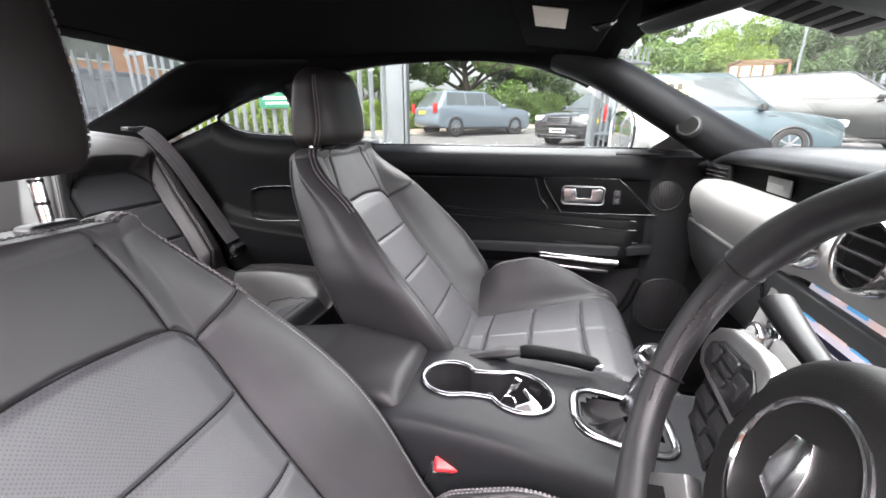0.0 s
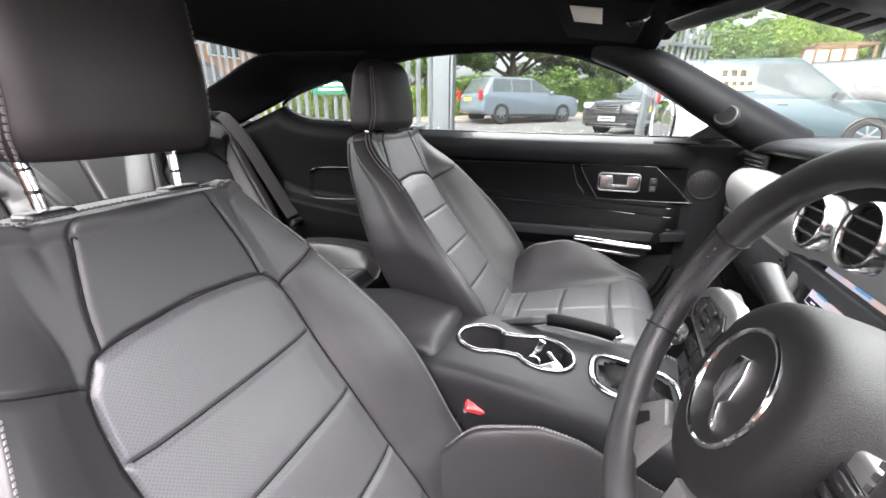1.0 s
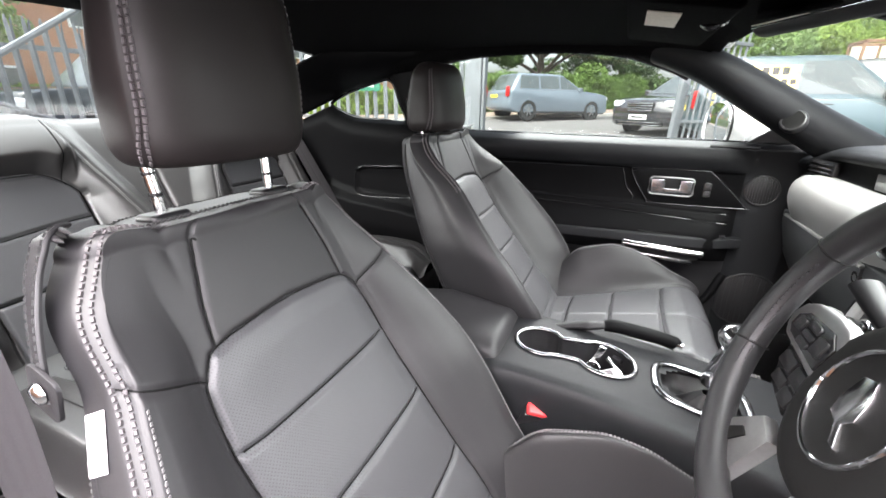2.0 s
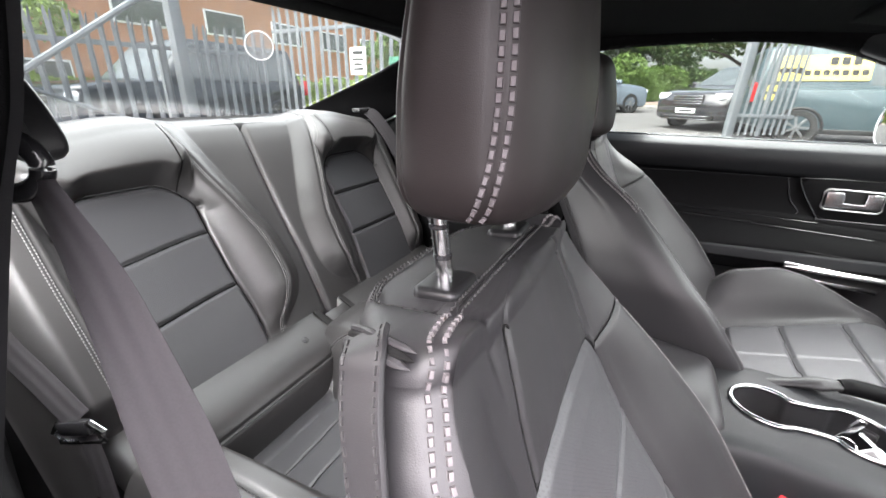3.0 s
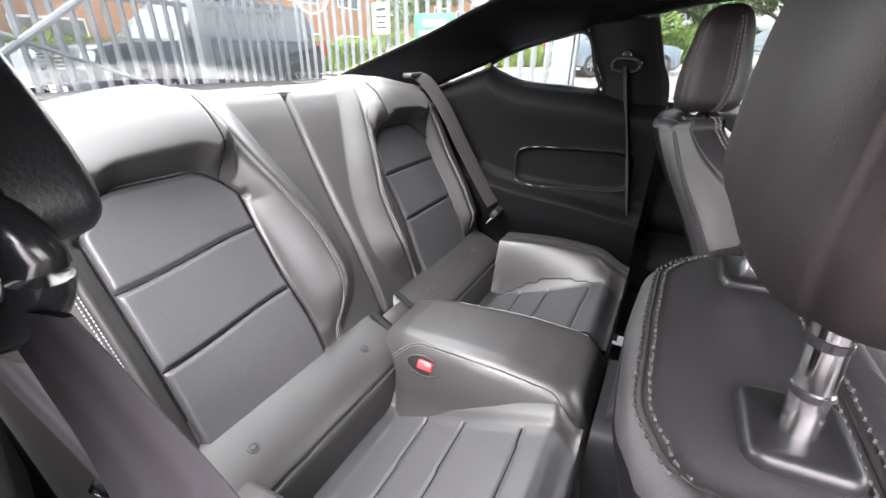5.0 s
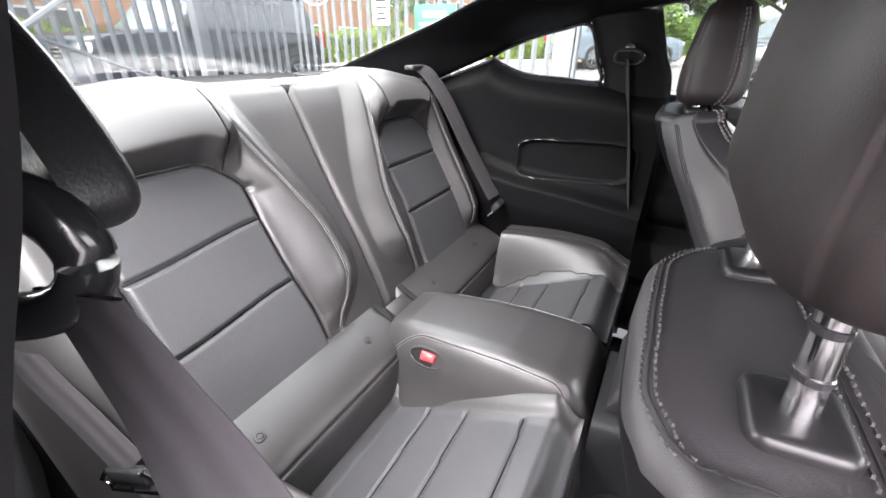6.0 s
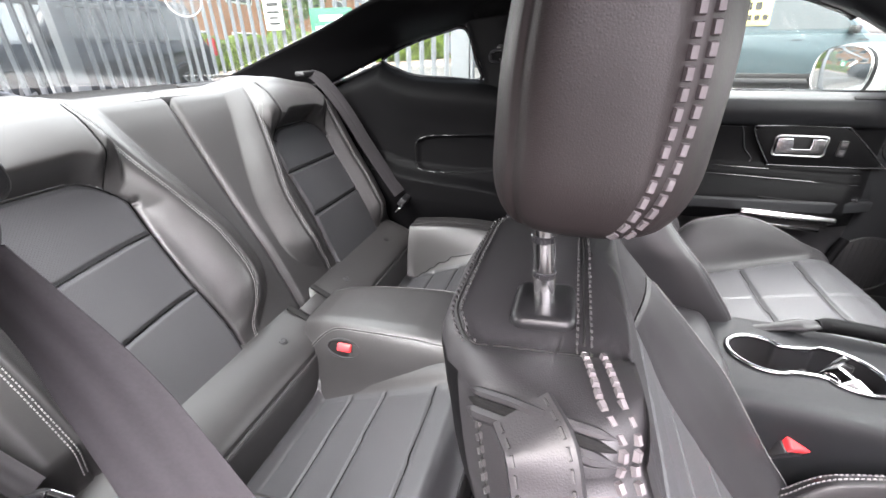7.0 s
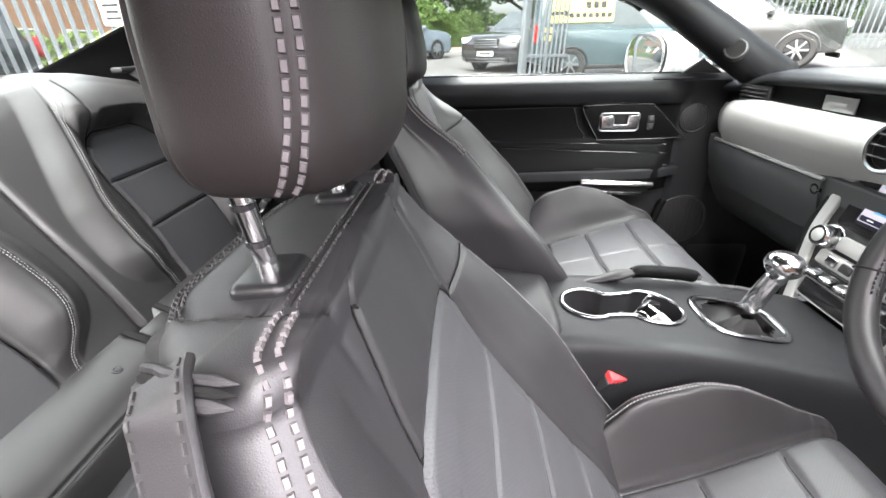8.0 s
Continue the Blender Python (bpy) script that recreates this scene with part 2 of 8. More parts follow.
def tube(path, r, seg=10, closed=False, flat=1.0, up=(0, 0, 1)):
    """A round (or flattened) rod along a path; r may change along it."""
    p = np.asarray(path, float)
    r = np.broadcast_to(np.asarray(r, float), (len(p),))
    t = np.gradient(p, axis=0)
    if closed:
        t = np.roll(p, -1, 0) - np.roll(p, 1, 0)
    t /= np.linalg.norm(t, axis=1, keepdims=True) + 1e-12
    side = np.cross(t, np.asarray(up, float))
    bad = np.linalg.norm(side, axis=1) < 1e-3
    side[bad] = np.cross(t[bad], (1, 0, 0))
    side /= np.linalg.norm(side, axis=1, keepdims=True)
    top = np.cross(side, t)
    a = np.linspace(0, 2 * math.pi, seg, endpoint=False)
    g = p[:, None] + r[:, None, None] * (np.cos(a)[None, :, None] * side[:, None] + flat * np.sin(a)[None, :, None] * top[:, None])
    v, f, _ = sheet(g, close_u=closed, close_v=True)
    f = [tuple(q) for q in f]
    if not closed:
        n = len(p)
        f += [tuple(range(seg))[::-1], tuple((n - 1) * seg + i for i in range(seg))]
    return v, f


def ribbon(path, across, width, thick=0.0012):
    """A flat strap along a path; across gives its sideways direction at each point. UV in metres."""
    p, w = np.asarray(path, float), np.asarray(across, float)
    w = np.broadcast_to(w, p.shape)
    w = w / np.linalg.norm(w, axis=1, keepdims=True)
    t = np.gradient(p, axis=0)
    t /= np.linalg.norm(t, axis=1, keepdims=True)
    nrm = np.cross(t, w)
    u = np.array([-0.5, -0.46, -0.2, 0.2, 0.46, 0.5])
    width = np.broadcast_to(np.asarray(width, float), (len(p),))[:, None]
    h = np.array([0.2, 1, 1, 1, 1, 0.2]) * thick / 2
    top = p[:, None] + width[:, None] * u[None, :, None] * w[:, None] + h[None, :, None] * nrm[:, None]
    low = p[:, None] + width[:, None] * u[None, ::-1, None] * w[:, None] - h[None, :, None] * nrm[:, None]
    g = np.concatenate([top, low], 1)
    run = np.r_[0, np.cumsum(np.linalg.norm(np.diff(p, axis=0), axis=1))]
    uv = np.stack(np.broadcast_arrays(np.r_[u, u[::-1]][None] * width, run[:, None]), -1)
    return sheet(g, close_v=True, uv=uv)


def xf(geo, m):
    """The piece moved by a matrix."""
    v = np.asarray(geo[0], float) @ np.array(m.to_3x3()).T + np.array(m.translation)
    return (v, *geo[1:])


def rbox(size, r=0.004, m=None, seg=2):
    """A box with rounded edges, centred at the origin of m."""
    bm = bmesh.new()
    bmesh.ops.create_cube(bm, size=1.0, matrix=Matrix.Diagonal((*size, 1)))
    if r:
        bmesh.ops.bevel(bm, geom=bm.edges[:], offset=min(r, 0.49 * min(size)), segments=seg, affect="EDGES", profile=0.5, clamp_overlap=True)
    if m is not None:
        bmesh.ops.transform(bm, matrix=m, verts=bm.verts)
    v = np.array([x.co[:] for x in bm.verts])
    bm.verts.index_update()
    f = [tuple(x.index for x in q.verts) for q in bm.faces]
    bm.free()
    return v, f


def plate(outline, depth, m=None, r=0.003, seg=2, hole=None):
    """A flat piece cut to an outline in x and y, its upper face at z = depth, edges rounded."""
    bm = bmesh.new()
    vs = [bm.verts.new((x, y, 0)) for x, y in outline]
    face = bm.faces.new(vs)
    if face.normal.z < 0 or face.calc_area() and (bm.normal_update() or face.normal.z < 0):
        face.normal_flip()
    res = bmesh.ops.extrude_face_region(bm, geom=[face])
    up = [x for x in res["geom"] if isinstance(x, bmesh.types.BMVert)]
    bmesh.ops.translate(bm, vec=(0, 0, depth), verts=up)
    bmesh.ops.recalc_face_normals(bm, faces=bm.faces[:])
    if r:
        top = [e for e in bm.edges if all(abs(v.co.z - depth) < 1e-6 for v in e.verts)]
        bmesh.ops.bevel(bm, geom=top, offset=r, segments=seg, affect="EDGES", profile=0.5, clamp_overlap=True)
    if m is not None:
        bmesh.ops.transform(bm, matrix=m, verts=bm.verts)
    bm.verts.index_update()
    v = np.array([x.co[:] for x in bm.verts])
    f = [tuple(x.index for x in q.verts) for q in bm.faces]
    bm.free()
    return v, f


def revolve(profile, n=32, m=None):
    """A turned piece: profile of (radius, height) about z."""
    pr = np.asarray(profile, float)
    a = np.linspace(0, 2 * math.pi, n, endpoint=False)
    g = np.stack([pr[:, None, 0] * np.cos(a), pr[:, None, 0] * np.sin(a), np.broadcast_to(pr[:, None, 1], (len(pr), n))], -1)
    v, f, _ = sheet(g, close_v=True)
    return xf((v, f), m) if m is not None else (v, f)


def rounded(w, h, r, n=6):
    """The outline of a rectangle with rounded corners."""
    out = []
    for cx, cy, a0 in ((w / 2 - r, h / 2 - r, 0), (-w / 2 + r, h / 2 - r, 90), (-w / 2 + r, -h / 2 + r, 180), (w / 2 - r, -h / 2 + r, 270)):
        for k in range(n + 1):
            a = radians(a0 + 90 * k / n)
            out.append((cx + r * math.cos(a), cy + r * math.sin(a)))
    return out


def stitches(path, normal, length=0.005, gap=0.0022, width=0.0016, high=0.0010, lift=0.0003):
    """Separate thread stitches along a path on a surface."""
    p, nr = np.asarray(path, float), np.asarray(normal, float)
    nr = np.broadcast_to(nr, p.shape)
    run = np.r_[0, np.cumsum(np.linalg.norm(np.diff(p, axis=0), axis=1))]
    v, f, s = [], [], 0.0
    box = [(0, 1, 2, 3), (4, 7, 6, 5), (0, 4, 5, 1), (1, 5, 6, 2), (2, 6, 7, 3), (3, 7, 4, 0)]
    while s + length < run[-1]:
        a = np.array([np.interp(s, run, p[:, k]) for k in range(3)])
        b = np.array([np.interp(s + length, run, p[:, k]) for k in range(3)])
        q = np.array([np.interp(s, run, nr[:, k]) for k in range(3)])
        q /= np.linalg.norm(q) + 1e-9
        t = (b - a) / (np.linalg.norm(b - a) + 1e-9)
        w = np.cross(q, t) * width / 2
        k = len(v) * 8
        lo, hi = q * (lift - high), q * (lift + high)
        m = 0.25 * (b - a)
        v.append(np.array([a - w + lo, b - w + lo, b + w + lo, a + w + lo, a + m * 0.4 - w * 0.7 + hi, b - m * 0.4 - w * 0.7 + hi, b - m * 0.4 + w * 0.7 + hi, a + m * 0.4 + w * 0.7 + hi]))
        f += [tuple(i + k for i in c) for c in box]
        s += length + gap
    return np.concatenate(v), f


def seg_dist(x, y, pts):
    """The distance of points to a broken line in the plane."""
    best = np.full(np.shape(x), 9.0)
    pts = np.asarray(pts, float)
    for (ax, ay), (bx, by) in zip(pts[:-1], pts[1:]):
        dx, dy = bx - ax, by - ay
        t = np.clip(((x - ax) * dx + (y - ay) * dy) / (dx * dx + dy * dy + 1e-12), 0, 1)
        best = np.minimum(best, np.hypot(x - ax - t * dx, y - ay - t * dy))
    return best


def smooth_interp(x, xs, ys):
    """A smooth curve through knots (monotone between neighbours)."""
    xs, ys = np.asarray(xs, float), np.asarray(ys, float)
    d = np.diff(ys) / np.diff(xs)
    m = np.r_[d[0], np.where(d[:-1] * d[1:] > 0, 2 * d[:-1] * d[1:] / (d[:-1] + d[1:] + 1e-12), 0), d[-1]]
    x = np.clip(x, xs[0], xs[-1])
    i = np.clip(np.searchsorted(xs, x) - 1, 0, len(xs) - 2)
    h = xs[i + 1] - xs[i]
    t = (x - xs[i]) / h
    return ys[i] * (2 * t**3 - 3 * t**2 + 1) + h * m[i] * (t**3 - 2 * t**2 + t) + ys[i + 1] * (3 * t**2 - 2 * t**3) + h * m[i + 1] * (t**3 - t**2)


def hump(x, lo, hi):
    """0 below lo, 1 above hi, smooth between."""
    t = np.clip((x - lo) / (hi - lo), 0, 1)
    return t * t * (3 - 2 * t)


def normals_of(g):
    """Unit normals of a grid of points."""
    a, b = np.gradient(g, axis=0), np.gradient(g, axis=1)
    n = np.cross(a, b)
    return n / (np.linalg.norm(n, axis=-1, keepdims=True) + 1e-12)


# ---- front seats ----
BZ = (0.40, 0.47, 0.52, 0.609, 0.699, 0.788, 0.86, 0.90, 0.935)


def back_section(z, more=0.0):
    """Front face, bolster, half width, insert half width and rear face of the seat back at a height; more: fuller bolsters."""
    face = smooth_interp(z, BZ, (0.125, 0.078, 0.034, -0.034, -0.098, -0.143, -0.172, -0.188, -0.203))
    bol = smooth_interp(z, (0.40, 0.47, 0.56, 0.64, 0.70, 0.75, 0.81, 0.86, 0.90, 0.935), (0.040, 0.055, 0.066, 0.072, 0.064, 0.050, 0.027, 0.008, 0.0, 0.0))
    bol = bol + more * hump(z, 0.44, 0.56) * (1 - hump(z, 0.80, 0.90))
    half = smooth_interp(z, (0.40, 0.50, 0.60, 0.66, 0.72, 0.78, 0.82, 0.86, 0.90, 0.935), (0.235, 0.252, 0.264, 0.262, 0.247, 0.222, 0.203, 0.178, 0.146, 0.118))
    inner = np.minimum(smooth_interp(z, (0.40, 0.55, 0.70, 0.80, 0.935), (0.13, 0.138, 0.138, 0.128, 0.10)), 0.8 * half)
    rear = smooth_interp(z, (0.40, 0.52, 0.62, 0.75, 0.92, 0.935), (-0.050, -0.108, -0.152, -0.212, -0.290, -0.293))
    return face, bol, half, inner, rear


FALL, BOW = 0.07, 0.006
PHI = np.array([0, 0.2, 0.40, 0.46, 0.55, 0.66, 0.75, 0.82, 0.90, 1.10, 1.28, 1.40, 1.65, 2.0])


def back_point(phi, z, more=0.0):
    """A point (offset, x) of the seat back's skin: phi 0 mid front, 0.4 insert edge, 0.75 bolster crest, 2 mid rear."""
    face, bol, half, inner, rear = back_section(z, more)
    a, side = np.abs(phi), np.sign(phi)
    span = half - inner
    front_edge = face + bol
    o = np.stack([0 * z, 0.5 * inner, inner, inner + 0.10 * span, inner + 0.36 * span, inner + 0.68 * span, half - 0.018, half - 0.004, half, half - 0.009, half - 0.024, half - 0.054, half * 0.45, 0 * z], -1)
    x = np.stack([face + 0.004, face + 0.003, face, face + 0.12 * bol, face + 0.55 * bol, front_edge - 0.06 * bol, front_edge, front_edge - 0.016, front_edge - 0.045,
                  0.5 * (front_edge + rear), rear + 0.028, rear, rear - 0.012, rear - 0.016], -1)
    i = np.clip(np.searchsorted(PHI, a) - 1, 0, len(PHI) - 2)
    t = (a - PHI[i]) / (PHI[i + 1] - PHI[i])

    def cubic(q):
        k = np.arange(len(z)) if np.ndim(z) else 0
        get = lambda j: np.take_along_axis(q, np.clip(j, 0, len(PHI) - 1)[..., None], -1)[..., 0]
        p0, p1, p2, p3 = get(i - 1), get(i), get(i + 1), get(i + 2)
        h0, h1, h2 = PHI[np.clip(i, 1, None)] - PHI[np.clip(i - 1, 0, None)], PHI[i + 1] - PHI[i], PHI[np.clip(i + 2, 0, len(PHI) - 1)] - PHI[i + 1]
        d0, d1, d2 = np.where(h0 > 0, (p1 - p0) / np.where(h0 > 0, h0, 1), 0), (p2 - p1) / h1, np.where(h2 > 0, (p3 - p2) / np.where(h2 > 0, h2, 1), 0)
        m1 = np.where(d0 * d1 > 0, 2 * d0 * d1 / (d0 + d1 + 1e-12), 0)
        m2 = np.where(d1 * d2 > 0, 2 * d1 * d2 / (d1 + d2 + 1e-12), 0)
        return p1 * (2 * t**3 - 3 * t**2 + 1) + h1 * m1 * (t**3 - 2 * t**2 + t) + p2 * (3 * t**2 - 2 * t**3) + h1 * m2 * (t**3 - t**2)

    wider = 1 + 0.20 * hump(z, 0.80, 0.90)
    return side * np.where(side < 0, wider, 1.0) * cubic(o), cubic(x)


# seams of the seat back, as (offset, height) on its front
INSERT = [(-0.132, 0.40), (-0.138, 0.55), (-0.138, 0.70), (-0.130, 0.765), (-0.112, 0.792), (-0.08, 0.80), (0.0, 0.806), (0.08, 0.80), (0.112, 0.792), (0.130, 0.765), (0.138, 0.70), (0.138, 0.55), (0.132, 0.40)]
ROWS_UP = (0.700, 0.610, 0.522, 0.45)
YOKES = [[(0.105, 0.796), (0.098, 0.84), (0.082, 0.90), (0.078, 0.935)], [(-0.105, 0.796), (-0.098, 0.84), (-0.082, 0.90), (-0.078, 0.935)]]
TIES = [[(0.128, 0.772), (0.155, 0.79), (0.200, 0.815)], [(-0.128, 0.772), (-0.155, 0.79), (-0.200, 0.815)]]


def inside_insert(o, z):
    a = np.abs(o)
    edge = np.interp(z, [0.40, 0.55, 0.70, 0.765, 0.792, 0.80, 0.806], [0.132, 0.138, 0.138, 0.130, 0.112, 0.08, 0.0])
    return (a < edge) & (z < 0.806)


def front_seat(centre, inward, shift, lean, label, drop=0.0, sink=0.0, more=0.0):
    """A sports seat; inward is +1 where its inner side faces +y. shift: (dx, dz); lean: more degrees of recline."""
    top = thing("front_seat", label=label, category="car seat", group="front seats", at=(centre[0], centre[1], 0.16))
    pivot = np.array([0.06, 0.0, 0.45])
    c, s = math.cos(radians(lean)), math.sin(radians(lean))

    def place(p, back=True):
        """From (x, offset, z) of the seat to the world."""
        p = np.asarray(p, float)
        x, o, z = p[..., 0], p[..., 1], p[..., 2]
        if back and lean:
            dx, dz = x - pivot[0], z - pivot[2]
            x, z = pivot[0] + c * dx - s * dz, pivot[2] + s * dx + c * dz
        return np.stack([x + shift[0], centre[1] + inward * o, z + shift[1]], -1)

    flip = inward > 0
    # the back's skin, ring by ring
    half_phi = np.r_[np.linspace(0, 0.9, 130), np.linspace(0.92, 1.35, 26), np.linspace(1.4, 2.0, 14)]
    phi = np.r_[-half_phi[:0:-1], half_phi[:-1]]
    zs = np.linspace(0.40, 0.900, 190)
    r = 0.018
    rings, seam_zone = [], []
    for z in zs:
        o, x = back_point(phi, np.full(len(phi), z), more)
        front = np.abs(phi) < 0.80
        d = seg_dist(o, np.full(len(o), z), INSERT)
        g = 0.0055 * np.exp(-((d / 0.0036) ** 2))
        ins = inside_insert(o, np.full(len(o), z))
        for row in ROWS_UP:
            g = np.maximum(g, np.where(ins, 0.0055 * np.exp(-((np.abs(z - row) / 0.0030) ** 2)), 0))
        for line in YOKES + TIES:
            dd = seg_dist(o, np.full(len(o), z), line)
            g = np.maximum(g, 0.0035 * np.exp(-((dd / 0.0030) ** 2)))
        g = np.where(front, g, 0)
        puff = np.where(ins, 0.004 * np.minimum(d / 0.03, 1.0), 0.0)
        edge = 0.0022 * np.exp(-(((np.abs(phi) - 0.77) / 0.012) ** 2)) if z < 0.83 else 0
        rings.append(np.stack([x - g + np.where(front, puff, 0) - edge, o, np.full(len(o), z)], -1))
        seam_zone.append(np.where(ins & front, 0, np.where(np.abs(phi) < 0.77, np.where((np.abs(o) < 0.105 - 0.2 * max(z - 0.8, 0)) & (z > 0.795), 1, np.where(z < 0.775 + 0.22 * np.clip(np.abs(o) - 0.128, 0, 0.2), np.where(o > 0, 2, 3), np.where(o > 0, 4, 5))), np.where(np.abs(phi) < 1.38, np.where(o > 0, 6, 7), 8))))
    # the top panel falls towards the rear
    for i, z in enumerate(zs):
        k = FALL * float(hump(np.array(z), 0.70, 0.90))
        rings[i][:, 2] -= k * (rings[i][:, 0].max() - rings[i][:, 0])
    base = rings[-1]
    mid = np.array([base[:, 0].mean(), 0.0])
    for a in np.linspace(12, 90, 8):
        inset, rise = r * (1 - math.cos(radians(a))), r * math.sin(radians(a))
        q = base.copy()
        v = q[:, :2] - mid
        q[:, :2] = mid + v * (1 - inset / np.maximum(np.linalg.norm(v, axis=1, keepdims=True), 0.03))
        q[:, 2] = base[:, 2] + rise
        rings.append(q)
        seam_zone.append(np.where(np.abs(phi) < 0.77, np.where(base[:, 1] > 0.08, 4, np.where(base[:, 1] < -0.08, 5, 1)), 9))
    last = rings[-1]
    for k in (0.96, 0.91, 0.86, 0.81, 0.76, 0.71, 0.66, 0.61, 0.55, 0.48, 0.40, 0.30, 0.18, 0.02):
        q = last.copy()
        q[:, :2] = mid + (last[:, :2] - mid) * k
        q[:, 2] = last[:, 2] * k + last[:, 2].mean() * (1 - k) + 0.002 * (1 - k)
        rings.append(q)
        seam_zone.append(np.full(len(phi), 9))
    # the outer ends puff up beside the cross seams
    for q in rings[len(zs) - 30:]:
        out = np.abs(q[:, 1])
        k = hump(q[:, 2], 0.845, 0.90)
        q[:, 2] += k * (0.007 * np.sin(math.pi * np.clip((out - 0.108) / 0.078, 0, 1)) ** 0.8 - 0.0035 * np.exp(-(((out - 0.109) / 0.0045) ** 2)))
    g = np.array(rings)
    shell = g[:-1].reshape(-1, 3)
    shell_n = normals_of(g)[:-1].reshape(-1, 3)
    shell_n *= np.sign(((shell - np.array([0, 0, 0.7]) - shell[:, 2:] * np.array([-0.2, 0, 0])) * shell_n).sum()) or 1.0

    def on_shell(line, lift):
        """Lays a line on the back's skin; gives the points and the skin's normals there."""
        out, nor = [], []
        for p in line:
            i = int(np.argmin(((shell - p) ** 2).sum(1)))
            out.append(p - ((p - shell[i]) @ shell_n[i]) * shell_n[i] + lift * shell_n[i])
            nor.append(shell_n[i])
        return np.array(out), np.array(nor)

    zone = np.array(seam_zone)[:-1].ravel()
    uv = np.stack([g[..., 1], g[..., 2] * 1.12], -1)
    geo = sheet(place(g), close_v=True, uv=uv, flip=not flip)
    names = {0: ("backrest_insert", HIDE_INSERT, "perforated black leather insert"), 1: ("upper_panel", HIDE, ""), 2: ("bolster", HIDE, ""), 3: ("bolster", HIDE, ""), 4: ("shoulder_panel", HIDE, ""),
             5: ("shoulder_panel", HIDE, ""), 6: ("side_panel", HIDE, ""), 7: ("side_panel", HIDE, ""), 8: ("back_panel", VINYL, "plain black vinyl back"), 9: ("top_panel", HIDE, "")}
    for z, piece in zones(geo, zone).items():
        part(names[z][0], piece, names[z][1], top, names[z][2], smooth="all")
    # dark seam lines sunk between the panels
    def on_skin(line, n):
        out = []
        wide_phi = np.where(np.abs(phi) < 0.8)[0]
        for o, z in curve([(p[0], p[1], 0) for p in line], n)[:, :2]:
            i = np.interp(z, zs, np.arange(len(zs)))
            lo, hi = int(i), min(int(i) + 1, len(zs) - 1)
            pts = []
            for k in (lo, hi):
                r0 = rings[k][wide_phi]
                j = np.argsort(r0[:, 1])
                pts.append(np.array([np.interp(o, r0[j, 1], r0[j, c]) for c in range(3)]))
            out.append(pts[0] * (1 - i + lo) + pts[1] * (i - lo))
        return np.array(out) + np.array([0.0008, 0, 0])

    seam_lines = [(INSERT, 110)] + [([(-0.130, z), (0.0, z), (0.130, z)], 40) for z in ROWS_UP[:3]] + [(q, 20) for q in YOKES + TIES]
    for line, n in seam_lines:
        part("seam", tube(place(on_skin([(min(max(o, -0.215), 0.215), min(z, 0.898)) for o, z in line], n)), 0.0010, 6), SEAM, top)
    # stitching: doubled along the outer edges, single along the bolsters
    def along(phis, zz, lift=0.0):
        o, x = back_point(np.asarray(phis, float), np.asarray(zz, float), more)
        zz = np.asarray(zz, float)
        face, bol = back_section(zz, more)[:2]
        return np.stack([x + lift, o, zz - FALL * hump(zz, 0.70, 0.90) * (face + np.maximum(bol, 0.004) - x)], -1)

    lines = []
    zz = np.linspace(0.42, 0.80, 70)
    out_n = lambda sgn: place([0.5, 0.85 * sgn, 0.2], False) - place([0, 0, 0], False)
    for sgn in (1, -1):
        lines.append(stitches(place(along(np.full(70, sgn * 0.735), zz, 0.0008)), out_n(sgn), 0.0034, 0.0018, 0.0012))
        zt = np.linspace(0.815, 0.916, 34)
    for one in lines:
        part("stitching", one, THREAD_MID, top, "pale grey bolster stitching")
    lines = []
    zz = np.linspace(0.50, 0.872, 90)
    for sgn, ph in ((-1, 0.805), (1, 0.805)):
        low = along(np.full(90, sgn * ph), zz if sgn < 0 else np.linspace(0.80, 0.872, 90))
        turn = np.array([(-0.184, 0.189, 0.890), (-0.192, 0.177, 0.900), (-0.204, 0.157, 0.910), (-0.213, 0.113, 0.912)]) * np.array([1, sgn, 1])
        if sgn > 0:
            turn[:, 1] *= 0.85
        full, up = on_shell(np.concatenate([low, curve([low[-1], *turn], 40)[1:]]), 0.0009)
        way = np.gradient(full, axis=0)
        way /= np.linalg.norm(way, axis=1, keepdims=True)
        aside = np.cross(way, up)
        aside *= np.where((aside @ np.array([1.0, -0.5 * sgn, 0])) > 0, 1.0, -1.0)[:, None]
        for off in (0.0, 0.0085):
            laid, nor = on_shell(full + off * aside, 0.0009) if off else (full, up)
            lines.append(stitches(place(laid), place(nor, False) - place(np.zeros(3), False), 0.0048, 0.0018, 0.0032, 0.0012))
    for one in lines:
        part("stitching", one, THREAD, top, "heavy pale double stitching")
    # seams of the top panel: along its front and rear edges and across its ends
    edge = rings[len(zs) + 5]
    cut = edge[:, 0].mean()
    ahead = np.array(sorted([tuple(p) for p in edge if p[0] > cut], key=lambda p: p[1]))
    behind = np.array(sorted([tuple(p) for p in edge if p[0] <= cut], key=lambda p: p[1]))
    oo = np.linspace(-0.110, 0.110, 60)
    ahead, behind = [np.stack([np.interp(oo, q[:, 1], q[:, 0]), oo, np.interp(oo, q[:, 1], q[:, 2])], -1) for q in (ahead, behind)]
    near = np.clip((ahead[:, :1] + 0.212) / (ahead[:, :1] - behind[:, :1]), 0, 0.6)
    front = ahead * (1 - near) + behind * near + np.array([0, 0, 0.0008])
    rear = behind
    ends = [curve([front[i], 0.5 * (front[i] + rear[i]) + np.array([0, 0.004 * (1 if i else -1), 0.003]), rear[i]], 20) for i in (0, -1)]
    tail = [np.array([rings[k][int(np.argmin(np.abs(phi - sgn * 1.29)))] for k in range(40, len(zs))]) for sgn in (-1, 1)]
